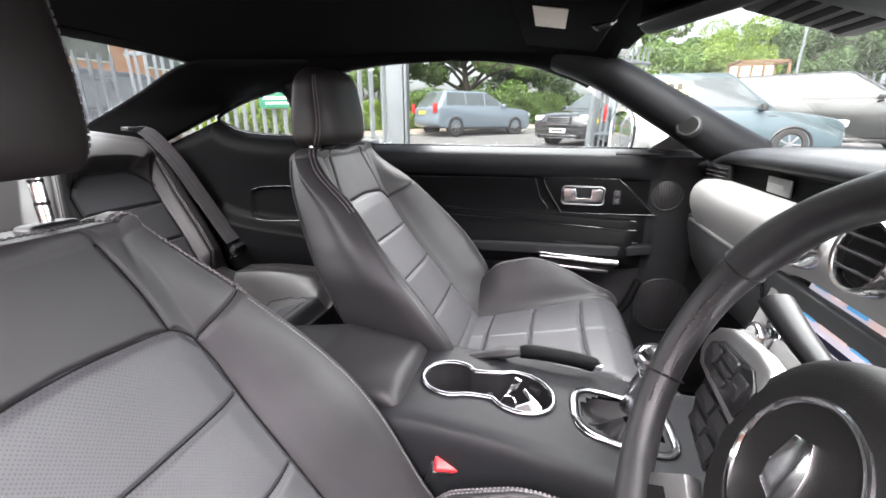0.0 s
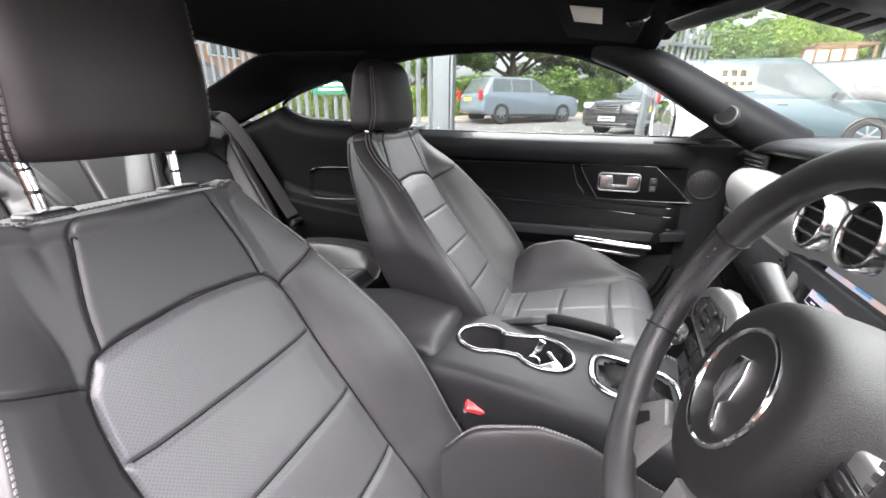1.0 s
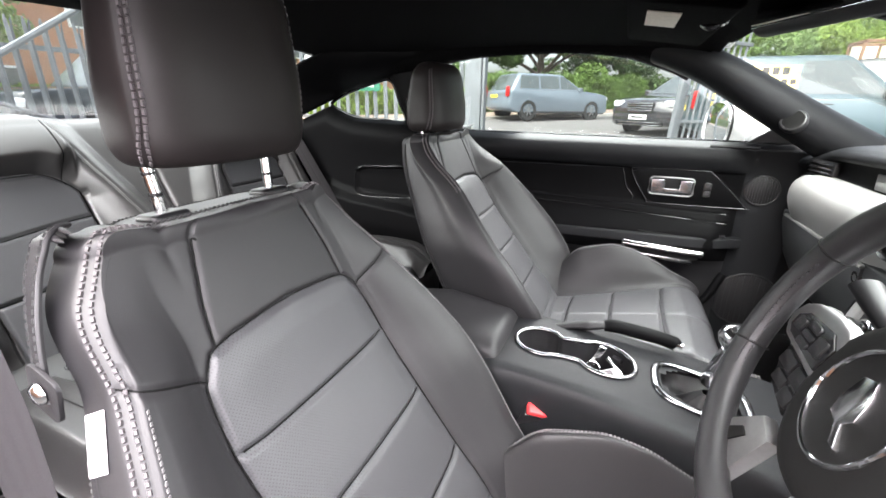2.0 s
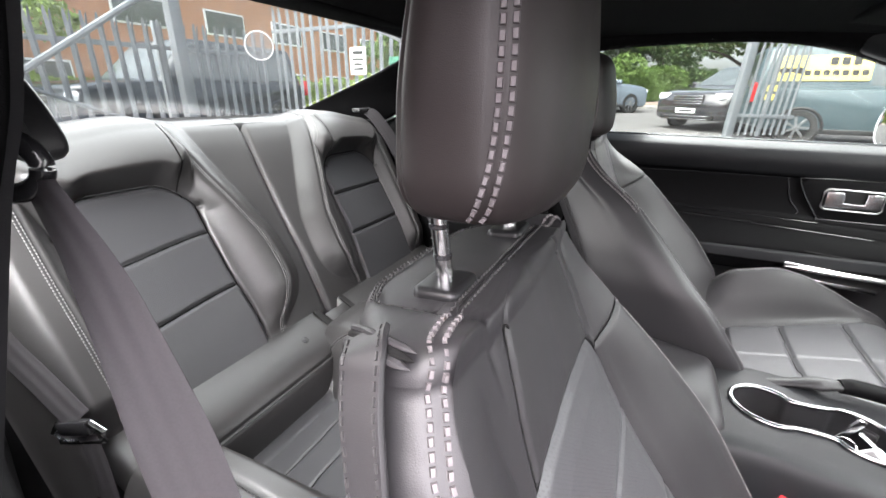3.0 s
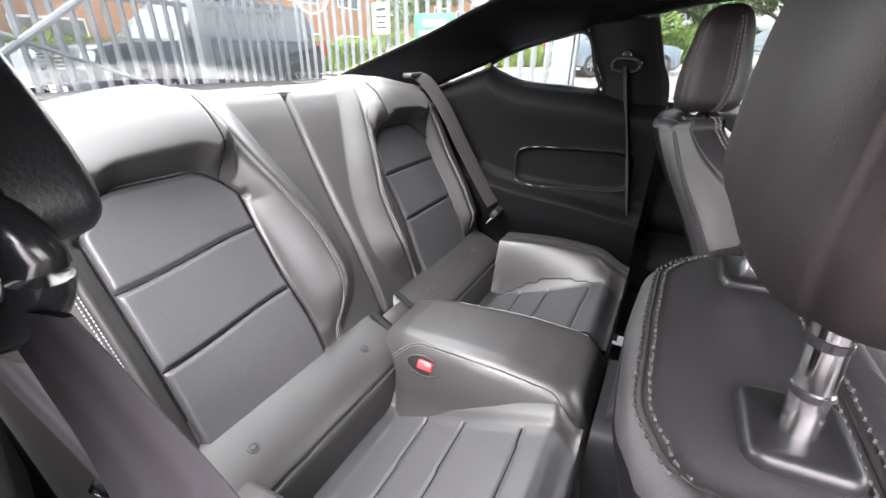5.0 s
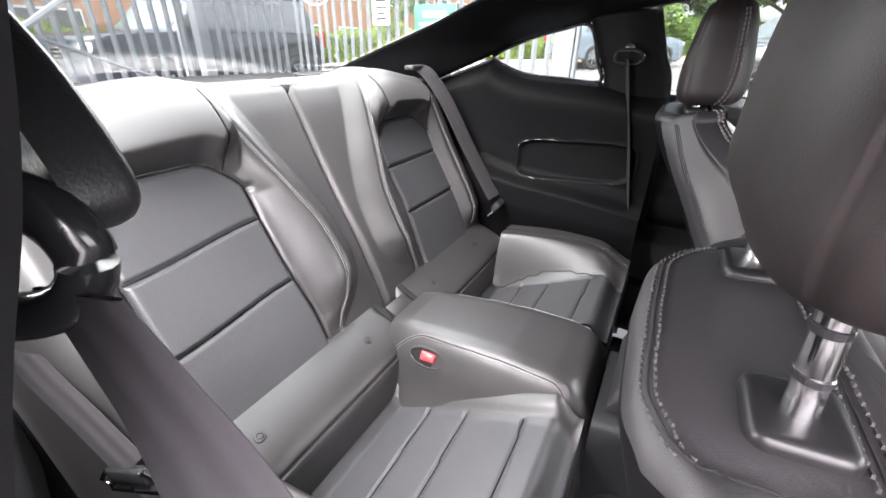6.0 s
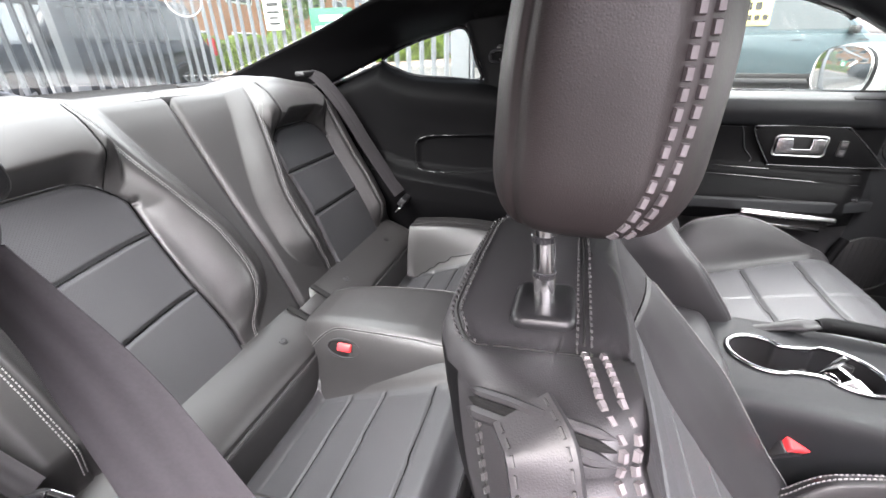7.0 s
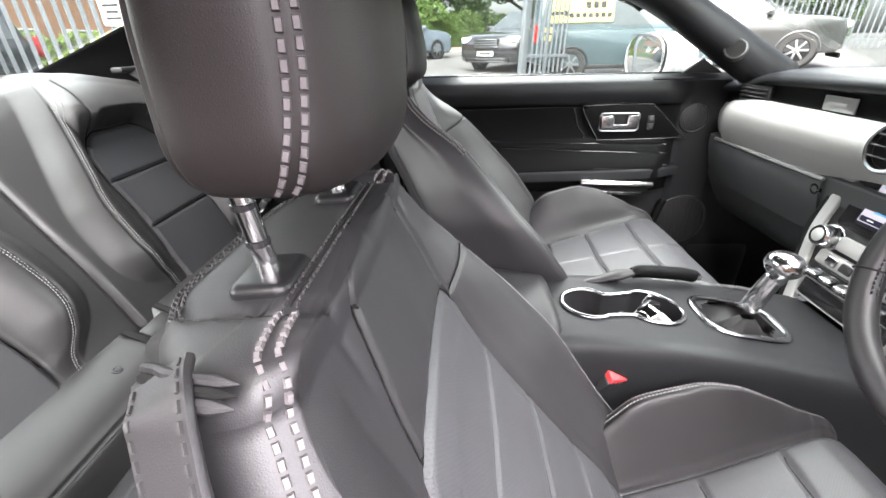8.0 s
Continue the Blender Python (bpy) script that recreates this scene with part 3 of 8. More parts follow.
    for line in [front, rear] + ends + tail:
        part("seam", tube(place(on_shell(line, 0.0)[0]), 0.0008, 6), DARK, top)
    for line, up in ((front, (0.5, 0, 0.8)), (rear, (-0.5, 0, 0.8)), (tail[0], (-0.6, -0.8, 0)), (tail[1], (-0.6, 0.8, 0))):
        up = place(np.array(up), False) - place(np.zeros(3), False)
        for off in (-0.005, 0.005):
            shift_by = np.array([off, 0, -abs(off) * 0.2]) if up[2] > 0.3 else np.array([off, off * 0.4, 0])
            laid, nor = on_shell(line + 0.7 * shift_by, 0.0005)
            part("stitching", stitches(place(laid), place(nor, False) - place(np.zeros(3), False), 0.0036, 0.0022, 0.0014), THREAD_DARK, top)
    # head restraint on two notched posts
    hz = np.r_[0.9715 + 0.032 * (1 - np.cos(np.radians(np.linspace(4, 90, 10)))), np.linspace(1.0085, 1.125, 20), 1.125 + 0.05 * np.sin(np.radians(np.linspace(6, 88, 12)))]
    a = np.linspace(0, 2 * math.pi, 120, endpoint=False)
    rings = []
    for z in hz:
        k = 1.0
        if z < 1.0035:
            k = 0.72 + 0.28 * math.sqrt(max(0, 1 - ((1.0035 - z) / 0.0325) ** 2))
        if z > 1.125:
            k = 0.35 + 0.65 * math.sqrt(max(0, 1 - ((z - 1.125) / 0.0505) ** 2))
        hy = (0.107 - 0.008 * hump(z, 1.04, 1.16)) * (0.45 + 0.55 * k)
        hx = 0.0545 * k * (1 - 0.24 * hump(z, 1.03, 1.16))
        e = 0.61
        cx = -0.2165 + 0.03 * (z - 1.0)
        co, si = np.cos(a), np.sin(a)
        px, py = hx * np.sign(co) * np.abs(co) ** e, hy * np.sign(si) * np.abs(si) ** e
        bow = -0.0123 * (py / 0.14) ** 2
        d = np.minimum(np.abs(px - 0.51 * hx) / 0.0025, 4)
        groove = 0.0022 * np.exp(-(d**2)) * (np.abs(py) > 0.9 * hy)
        groove = groove + 0.0030 * np.exp(-(((px + 0.60 * hx) / 0.0022) ** 2)) * (np.abs(py) > 0.5 * hy)
        py = py - np.sign(py) * groove
        rings.append(np.stack([cx + px + bow, py * (1.06 if drop else 1.0), np.full(len(a), 0.9715 + (z - 0.9715) * (0.80 if drop else 1.0) - drop)], -1))
    capb, capt = rings[0].copy(), rings[-1].copy()
    capb[:, :2] = rings[0][:, :2].mean(0) + 0.02 * (rings[0][:, :2] - rings[0][:, :2].mean(0))
    capt[:, :2] = rings[-1][:, :2].mean(0) + 0.02 * (rings[-1][:, :2] - rings[-1][:, :2].mean(0))
    capt[:, 2] += 0.002
    hg = np.array([capb, *rings, capt])
    hr = part("head_restraint", sheet(place(hg), close_v=True, flip=flip), HIDE_HEAD, top, smooth="all")
    lines = []
    for sgn in (1, -1):
        for ang in (radians(61.5), radians(69.5)):
            pts = []
            for j, ring in enumerate(rings[2:-7]):
                hy = np.abs(ring[:, 1]).max()
                k = np.interp(ang + radians(13) * max(0.0, 1 - j / 14) ** 2, a[:31], np.arange(31))
                i0 = int(k)
                q = ring[i0] * (1 - (k - i0)) + ring[i0 + 1] * (k - i0)
                pts.append((q[0] + 0.0003, sgn * (q[1] + 0.0008), q[2]))
            lines.append(stitches(place(np.array(pts)), place([0.25, 0.95 * sgn, 0], False) - place([0, 0, 0], False), 0.0056, 0.0016, 0.0036, 0.0010))
    for one in lines:
        part("stitching", one, THREAD, hr, "heavy pale double stitching")
    for off in (-0.0735, 0.0735):
        pts = [(-0.232, off, 0.885), (-0.235, off * 1.015, 0.925), (-0.243, off * 1.08, 1.00)]
        post = part("post", tube(place(curve(pts, 12)), 0.0062, 14), CHROME, top, "notched chrome post")
        for zz in (0.940, 0.962):
            part("notch", revolve([(0.0060, -0.0022), (0.0067, -0.0014), (0.0067, 0.0014), (0.0060, 0.0022)], 16, Matrix.Translation(place((-0.2366 - 0.12 * (zz - 0.94), off * (1.03 + 0.8 * (zz - 0.94)), zz)))), PLASTIC_GLOSS, post)
        collar = rounded(0.036, 0.044, 0.008)
        rake = Matrix.Translation(place((-0.234, off, 0.9105))) @ Matrix.Rotation(radians(-5), 4, "Y")
        part("guide_collar", plate(collar, 0.011, rake, 0.005, 3), COLLAR, top, "black post guide")
        part("guide_base", plate(rounded(0.046, 0.054, 0.010), 0.006, rake @ Matrix.Translation((0, 0, -0.004)), 0.003), COLLAR, top)
    # belt-guide strap on the outer shoulder
    if inward > 0:
        pts = curve([(-0.237, -0.163, 0.9245), (-0.2285, -0.177, 0.9225), (-0.2240, -0.184, 0.910), (-0.2190, -0.191, 0.897), (-0.2135, -0.197, 0.884), (-0.206, -0.206, 0.862), (-0.199, -0.214, 0.835), (-0.193, -0.221, 0.803)], 40)
        lie = np.linspace((-0.15, -0.60, 0.78), (-0.25, -0.95, 0.15), 40)
        lie /= np.linalg.norm(lie, axis=1, keepdims=True)
        pts = pts + 0.0045 * np.sin(np.linspace(0.2, 2.9, 40))[:, None] * lie
        across = np.cross(np.gradient(pts, axis=0), lie)
        across *= np.sign(across[:, :1])
        across /= np.linalg.norm(across, axis=1, keepdims=True)
        strap = part("belt_guide_strap", ribbon(place(pts), place(across, False) - place(np.zeros(3), False), 0.027, 0.0045), HIDE, top, "leather strap that guides the seat belt", smooth=True)
        for side in (-0.0100, 0.0100):
            part("stitching", stitches(place(pts + side * across + 0.0024 * lie), place(lie, False) - place(np.zeros(3), False), 0.005, 0.002, 0.0014), THREAD_DARK, strap)
        # folded slot that the strap comes out of
        slot = curve([(-0.262, -0.149, 0.911), (-0.2557, -0.154, 0.9145), (-0.243, -0.162, 0.921), (-0.2314, -0.1695, 0.926), (-0.213, -0.173, 0.9268), (-0.203, -0.1735, 0.9258)], 40)
        for down, thick, dress, called in ((0.0, 0.0024, SEAM, "slot"), (0.0048, 0.0032, HIDE, "slot_lip"), (-0.0045, 0.0024, HIDE, "slot_lip")):
            part(called, tube(place(slot + np.array([0.0, -0.7, -0.6]) * down), thick * np.clip(np.sin(np.linspace(0.08, 3.06, 40)) * 1.8, 0.1, 1), 8), dress, strap)
        snap = Matrix.Translation(place((-0.190, -0.2265, 0.814))) @ Matrix.Rotation(radians(90), 4, "X")
        part("snap", revolve([(0.0, 0.005), (0.006, 0.0045), (0.009, 0.002), (0.010, 0)], 20, snap), CHROME, strap, "bright press stud")
        part("strap_end", plate(rounded(0.040, 0.046, 0.010), 0.0035, Matrix.Translation(place((-0.190, -0.2215, 0.812))) @ Matrix.Rotation(radians(90), 4, "X") @ Matrix.Rotation(radians(-20), 4, "Z"), 0.0012), HIDE, strap)
        tag, tag_n = on_shell(np.linspace((-0.150, -0.215, 0.800), (-0.128, -0.225, 0.758), 8), 0.0012)
        part("airbag_tag", ribbon(place(tag), place(np.cross(np.gradient(tag, axis=0), tag_n), False) - place(np.zeros(3), False), 0.020, 0.0012), mat("white_fabric_tag", (0.36, 0.35, 0.36), 0.7), top, "small white fabric tag")
    # cushion
    run = np.array([(-0.02, 0.418), (0.05, 0.424), (0.12, 0.432), (0.177, 0.443), (0.285, 0.468), (0.406, 0.495), (0.440, 0.497), (0.470, 0.488), (0.492, 0.460), (0.498, 0.41), (0.49, 0.34), (0.48, 0.26)]) - np.array([0, sink])
    line = curve(run, 320)
    t = np.gradient(line, axis=0)
    t /= np.linalg.norm(t, axis=1, keepdims=True)
    nn = np.stack([-t[:, 1], t[:, 0]], 1)
    hp = np.array([0, 0.25, 0.5, 0.56, 0.66, 0.76, 0.84, 0.90, 1.0, 1.2])
    ph = np.r_[np.linspace(0, 0.9, 80), np.linspace(0.92, 1.2, 12)]
    ph = np.r_[-ph[:0:-1], ph]
    rows_x = (0.150, 0.258, 0.378) if not sink else (0.120, 0.233, 0.362)
    rings, zone = [], []
    for k in range(320):
        x0 = line[k, 0]
        s0 = k / 319
        wi = float(np.interp(x0, [0.0, 0.10, 0.25, 0.37, 0.45, 0.5], [0.115, 0.128, 0.152, 0.178, 0.196, 0.198]))
        w = float(np.interp(s0, [0, 0.3, 0.7, 1.0], [0.240, 0.248, 0.250, 0.235]))
        b = float(smooth_interp(np.array([x0]), (-0.02, 0.05, 0.12, 0.19, 0.26, 0.32, 0.38, 0.44, 0.52), (0.0, 0.030, 0.090, 0.126, 0.128, 0.108, 0.062, 0.016, 0.004))[0]) * (1 if s0 < 0.7 else 0.03)
        op = np.array([0, 0.5 * wi, wi, wi + 0.010, wi + 0.35 * (w - wi), wi + 0.66 * (w - wi), w - 0.014, w - 0.002, w, w - 0.01])
        hh = np.array([0.003, 0.002, 0, 0.05 * b, 0.55 * b, b, b - 0.006, b - 0.026, b - 0.09, b - 0.17])
        if s0 > 0.72:
            hh = hh * (1 - 0.55 * (s0 - 0.72) / 0.28)
        o = np.sign(ph) * smooth_interp(np.abs(ph), hp, op)
        o = np.where(o > wi, wi + (o - wi) * 0.72, o)
        h = smooth_interp(np.abs(ph), hp, hh)
        if more:
            h = np.where((ph > 0) & (h > 0), 0.35 * h, h)
        gr = 0.008 * np.exp(-(((np.abs(o) - wi) / 0.0045) ** 2))
        for rx in rows_x:
            gr = np.maximum(gr, np.where(np.abs(o) < wi, 0.007 * np.exp(-(((x0 - rx - BOW * (np.abs(o) / 0.15) ** 2) / 0.004) ** 2)), 0) if s0 < 0.7 else 0)
        gr = np.maximum(gr, 0.003 * np.exp(-(((np.abs(ph) - 0.775) / 0.010) ** 2)))
        h = h - gr + np.where(np.abs(o) < wi, 0.003 * np.minimum((wi - np.abs(o)) / 0.03, 1), 0)
        rings.append(np.stack([x0 + nn[k, 0] * h, o, line[k, 1] + nn[k, 1] * h], -1))
        zone.append(np.where((np.abs(o) < wi) & (s0 < 0.66), 0, np.where(np.abs(ph) < 0.79, np.where((np.abs(o) < wi), 1, np.where(o > 0, 2, 3)), np.where(o > 0, 4, 5))))
    g = np.array(rings)
    uv = np.stack([g[..., 0] * 1.03, g[..., 1]], -1)
    zz = np.array(zone)[:-1, :-1].ravel()
    names = {0: ("cushion_insert", HIDE_INSERT, "perforated black leather insert"), 1: ("cushion_front", HIDE, ""), 2: ("cushion_bolster", HIDE, ""), 3: ("cushion_bolster", HIDE, ""), 4: ("cushion_side", HIDE, ""), 5: ("cushion_side", HIDE, "")}
    for z, piece in zones(sheet(place(g, False), uv=uv, flip=not flip), zz).items():
        part(names[z][0], piece, names[z][1], top, names[z][2], smooth="all")
    for rx in rows_x:
        k = int(np.argmin(np.abs(line[:210, 0] - rx)))
        js = [j for j in range(len(ph)) if abs(g[k, j, 1]) < 0.93 * float(np.interp(rx, [0.0, 0.10, 0.25, 0.37, 0.45, 0.5], [0.115, 0.128, 0.152, 0.178, 0.196, 0.198]))]
        row = np.array([g[int(np.argmin(np.abs(line[:230, 0] - rx - BOW * (g[k, j, 1] / 0.15) ** 2))), j] for j in js[::3]])
        part("seam", tube(place(curve(row, 40) + np.array([0, 0, 0.0006]), False), 0.0012, 6), SEAM, top)
    lines = []
    for sgn in (1, -1):
        j = int(np.argmin(np.abs(ph - sgn * 0.79)))
        for dj in (0, -4):
            pts = g[26:238, j - sgn * dj] + np.array([0, 0.0004 * sgn, 0.0008])
            lines.append(stitches(place(pts, False), place([0, 0.6 * sgn, 0.8], False) - place([0, 0, 0], False), 0.004, 0.002, 0.0013))
    for one in lines:
        part("stitching", one, THREAD_MID, top, "pale grey bolster stitching")
    # frame, side valance and rails
    for sgn in (1, -1):
        part("side_valance", rbox((0.44, 0.03, 0.14), 0.012, Matrix.Translation(place((0.22, 0.232 * sgn, 0.32), False))), PLASTIC, top)
        part("rail", rbox((0.5, 0.03, 0.04), 0.004, Matrix.Translation(place((0.2, 0.2 * sgn, 0.185), False) - np.array([0, 0, shift[1]]))), PLASTIC, top)
    part("seat_pan", rbox((0.44, 0.42, 0.16), 0.02, Matrix.Translation(place((0.22, 0, 0.285), False))), PLASTIC, top)
    return top, place


front_seat((0.2, -0.357), 1, (0.010, 0.008), 0.0, "black leather sports car seat with a head restraint on chrome posts", sink=0.026)
front_seat((0.2, 0.357), -1, (-0.010, 0.058), 2.5, "black leather sports car seat beside the centre console", 0.045, more=0.042)


# ---- rear seats ----
def rear_seat():
    top = thing("bench_seat", label="black leather two-place rear bench with a raised middle", category="bench seat", at=(-0.6, 0, 0.2))
    path = np.array([(0.50, -0.735), (0.56, -0.762), (0.62, -0.787), (0.686, -0.818), (0.784, -0.874), (0.88, -0.922), (0.945, -0.952), (0.978, -0.970), (0.990, -0.992), (0.992, -1.020), (0.982, -1.055), (0.955, -1.073)])
    s = np.r_[0, np.cumsum(np.hypot(*np.diff(path, axis=0).T))]
    st = np.linspace(0, s[-1], 240)
    pz, px = np.interp(st, s, path[:, 0]), np.interp(st, s, path[:, 1])
    k = np.ones(9) / 9
    pz[5:-5], px[5:-5] = np.convolve(pz, k, "same")[5:-5], np.convolve(px, k, "same")[5:-5]
    NT = int(np.argmax(pz))
    t = np.stack([np.gradient(px), np.gradient(pz)], 1)
    t /= np.linalg.norm(t, axis=1, keepdims=True)
    nx, nz = t[:, 1], -t[:, 0]
    yy = np.linspace(-0.545, 0.545, 420)
    Z, Y = np.meshgrid(pz, yy, indexing="ij")
    S = np.broadcast_to(st[:, None], Z.shape)
    A = np.abs(Y)
    rear_top = S > np.interp(0.976, pz[:NT], st[:NT])
    zc = np.where(rear_top, 1.0, Z)
    crest = smooth_interp(zc, (0.50, 0.583, 0.62, 0.68, 0.74, 0.80, 0.90, 0.99, 1.01), (0.14, 0.128, 0.106, 0.092, 0.097, 0.118, 0.160, 0.190, 0.192))
    inner, outer = 0.187 - 0.012 * hump(-zc, -0.72, -0.60), 0.412
    high = 0.037 * hump(zc, 0.56, 0.66) * (1 - 0.25 * hump(zc, 0.80, 0.95))
    H = np.where(A < crest, high * hump(A, crest - 0.095, crest + 0.004), high * (1 - hump(A, crest + 0.012, np.maximum(inner, crest + 0.06))))
    H = np.where(A < crest, H - 0.014 * (1 - hump(A, crest - 0.07, crest)), H)
    H = H + 0.030 * hump(A, outer, 0.446) * (1 - hump(A, 0.475, 0.53)) * hump(zc, 0.56, 0.62)
    # pillow over the insert
    arch = 0.886 - 0.050 * np.clip((np.abs(A - 0.30) - 0.045) / 0.07, 0, 1) ** 2.2
    pillow = hump(zc, arch - 0.002, arch + 0.026 + 0.10 * hump(np.abs(A - 0.30), 0.075, 0.135))
    inpad = hump(A, crest - 0.03, crest + 0.03) * (1 - hump(A, 0.43, 0.50))
    H = np.maximum(H, 0.063 * pillow * inpad)
    climb = np.clip((S - np.interp(0.90, pz[:NT], st[:NT])) / 0.105, 0, 0.975)
    H = np.where(H > 0, H * np.sqrt(1 - climb**2), H)
    ins = (A > inner) & (A < outer) & (zc < arch)
    # seams
    G = np.zeros_like(H)
    dip = 0.016 * hump(-Y, 0.19, 0.41)
    for row in (0.787, 0.684):
        G = np.maximum(G, np.where(ins, 0.008 * np.exp(-(((zc - row + dip) / 0.0034) ** 2)), 0))
    for e in (inner, outer):
        G = np.maximum(G, np.where(zc < arch + 0.005, 0.008 * np.exp(-(((A - e) / 0.004) ** 2)), 0))
    G = np.maximum(G, np.where((A > inner - 0.01) & (A < outer + 0.01), 0.009 * np.exp(-(((zc - arch) / 0.005) ** 2)), 0))
    G = np.maximum(G, 0.003 * np.exp(-(((A - crest) / 0.003) ** 2)))
    G = np.maximum(G, np.where(zc > 0.87, 0.0028 * np.exp(-(((A - 0.208) / 0.003) ** 2)), 0))
    G = np.maximum(G, 0.011 * np.exp(-((A / 0.007) ** 2)))
    G = np.maximum(G, 0.003 * np.exp(-(((A - 0.446) / 0.003) ** 2)) * (zc < 0.99))
    H = H - G + np.where(ins, 0.004, 0)
    H = H - 0.05 * hump(A, 0.49, 0.545) ** 2
    P = np.stack([px[:, None] + nx[:, None] * H, Y, pz[:, None] + nz[:, None] * H], -1)
    P[..., 2] -= 0.028 * hump(A, 0.24, 0.47) * hump(P[..., 2], 0.90, 0.985)
    lower = (pz < 0.87)[:, None]
    zone = np.where(ins, np.where(Y < 0, 0, 1), np.where(A < crest, np.where(Y < 0, 3, 4), np.where(Y < 0, 5, 6)))
    zone = np.where((zc > arch) & (A > 0.208) & (A < 0.44) & ~ins, np.where(Y < 0, 7, 8), zone)
    names = {0: ("backrest_insert", HIDE_INSERT), 1: ("backrest_insert", HIDE_INSERT), 3: ("middle_panel", HIDE_REAR), 4: ("middle_panel", HIDE_REAR),
             5: ("backrest_bolster", HIDE_REAR), 6: ("backrest_bolster", HIDE_REAR), 7: ("headrest_pad", HIDE_REAR), 8: ("headrest_pad", HIDE_REAR)}
    uv = np.stack([Y, S], -1)
    for z, piece in zones(sheet(P, uv=uv, flip=True), zone[:-1, :-1].ravel()).items():
        part(names[z][0], piece, names[z][1], top, smooth="all")
    # dark seam lines of the inserts and the pads
    def skin(y, z):
        i = float(np.interp(z, pz[:NT], np.arange(NT)))
        j = float(np.interp(y, yy, np.arange(len(yy))))
        a, b = int(i), int(j)
        u, v = i - a, j - b
        return (P[a, b] * (1 - v) + P[a, b + 1] * v) * (1 - u) + (P[a + 1, b] * (1 - v) + P[a + 1, b + 1] * v) * u

    for sgn in (-1, 1):
        top_z = lambda q: 0.886 - 0.050 * min(max((abs(q - 0.30) - 0.045) / 0.07, 0), 1) ** 2.2
        edge = lambda z: 0.187 - 0.012 * float(hump(np.array(-z), -0.72, -0.60))
        up = [(edge(z), z) for z in np.linspace(0.60, 0.825, 12)]
        over = [(q, top_z(q)) for q in np.linspace(0.187, 0.412, 40)]
        down = [(0.412, z) for z in np.linspace(0.825, 0.60, 12)]
        line = np.array([skin(sgn * q, z) for q, z in up + over + down]) + np.array([0.001, 0, 0])
        part("seam", tube(line, 0.0016, 6), SEAM, top)
        for row in (0.787, 0.684):
            line = np.array([skin(sgn * q, row - (0.016 * float(hump(np.array(q), 0.19, 0.41)) if sgn < 0 else 0)) for q in np.linspace(0.19, 0.41, 30)]) + np.array([0.0008, 0, 0])
            part("seam", tube(line, 0.0014, 6), SEAM, top)
        line = np.array([skin(sgn * 0.208, z) for z in np.linspace(0.855, 0.972, 24)]) + np.array([0.0008, 0, 0])
        part("seam", tube(line, 0.0011, 6), SEAM, top)
    lines = []
    for sgn in (-1, 1):
        for off in (0.004, 0.009):
            pts = []
            for i in range(24, NT - 4):
                j = np.interp(sgn * (crest[i, 0] + off), yy, np.arange(len(yy)))
                pts.append(P[i, int(round(j))] * np.array([1, 0, 1]) + np.array([0.0008, sgn * (crest[i, 0] + off), 0.0003]))
            lines.append(stitches(np.array(pts), (0.9, 0, 0.4), 0.0030, 0.0022, 0.0012, 0.0007))
            pts = []
            for i in range(30, NT - 8):
                y = sgn * (0.450 + off - 0.004)
                j = int(round(np.interp(y, yy, np.arange(len(yy)))))
                pts.append(P[i, j] * np.array([1, 0, 1]) + np.array([0.0010, y, 0.0003]))
            lines.append(stitches(np.array(pts), (0.9, 0, 0.4), 0.0032, 0.0020, 0.0015, 0.0008))
    for one in lines:
        part("stitching", one, THREAD_PALE, top, "pale double stitching along the bolsters")
    # ledge roll below the backrests, with press studs
    for y0, y1 in ((-0.50, -0.030), (0.030, 0.50)):
        a = np.array([(-0.790, 0.535), (-0.782, 0.558), (-0.760, 0.561), (-0.715, 0.546), (-0.680, 0.528), (-0.663, 0.508), (-0.656, 0.486), (-0.652, 0.45), (-0.645, 0.39)])
        pr = curve(a, 60)
        gr = 0.004 * np.exp(-(((np.arange(60) - 37.5) / 1.2) ** 2))
        pr[:, 0] -= gr
        ys = np.linspace(y0, y1, 40)
        endr = 0.012 * np.maximum(0, 1 - np.minimum(ys - y0, y1 - ys) / 0.015) ** 2
        g = np.stack(np.broadcast_arrays(pr[:, None, 0] - endr[None], ys[None], pr[:, None, 1] - endr[None]), -1)
        roll = part("ledge_roll", sheet(g, flip=True), HIDE_REAR, top, smooth="all")
        part("piping", tube(np.stack([np.full(30, -0.6615), np.linspace(y0 + 0.01, y1 - 0.01, 30), np.full(30, 0.5035)], -1), 0.0022, 8), HIDE_REAR, top)
        for y in (y0 + 0.127, y1 - 0.093) if y0 < 0 else (y0 + 0.1, y1 - 0.127):
            m = Matrix.Translation((-0.7145, y, 0.5455)) @ Matrix.Rotation(radians(22), 4, "Y")
            part("press_stud", revolve([(0.0, 0.0022), (0.004, 0.002), (0.0046, 0.0008), (0.0056, 0.0022), (0.0085, 0.0018), (0.0095, -0.002)], 24, m), PLASTIC, roll, "dark press stud")
    part("belt_slot_surround", rbox((0.05, 0.07, 0.012), 0.005, Matrix.Translation((-0.722, 0.006, 0.540)) @ Matrix.Rotation(radians(27), 4, "Y")), HIDE_REAR, top)
    for y in (-0.045, 0.045):
        part("belt_slot", rbox((0.075, 0.014, 0.006), 0.002, Matrix.Translation((-0.722, y, 0.550)) @ Matrix.Rotation(radians(27), 4, "Y")), DARK, top)
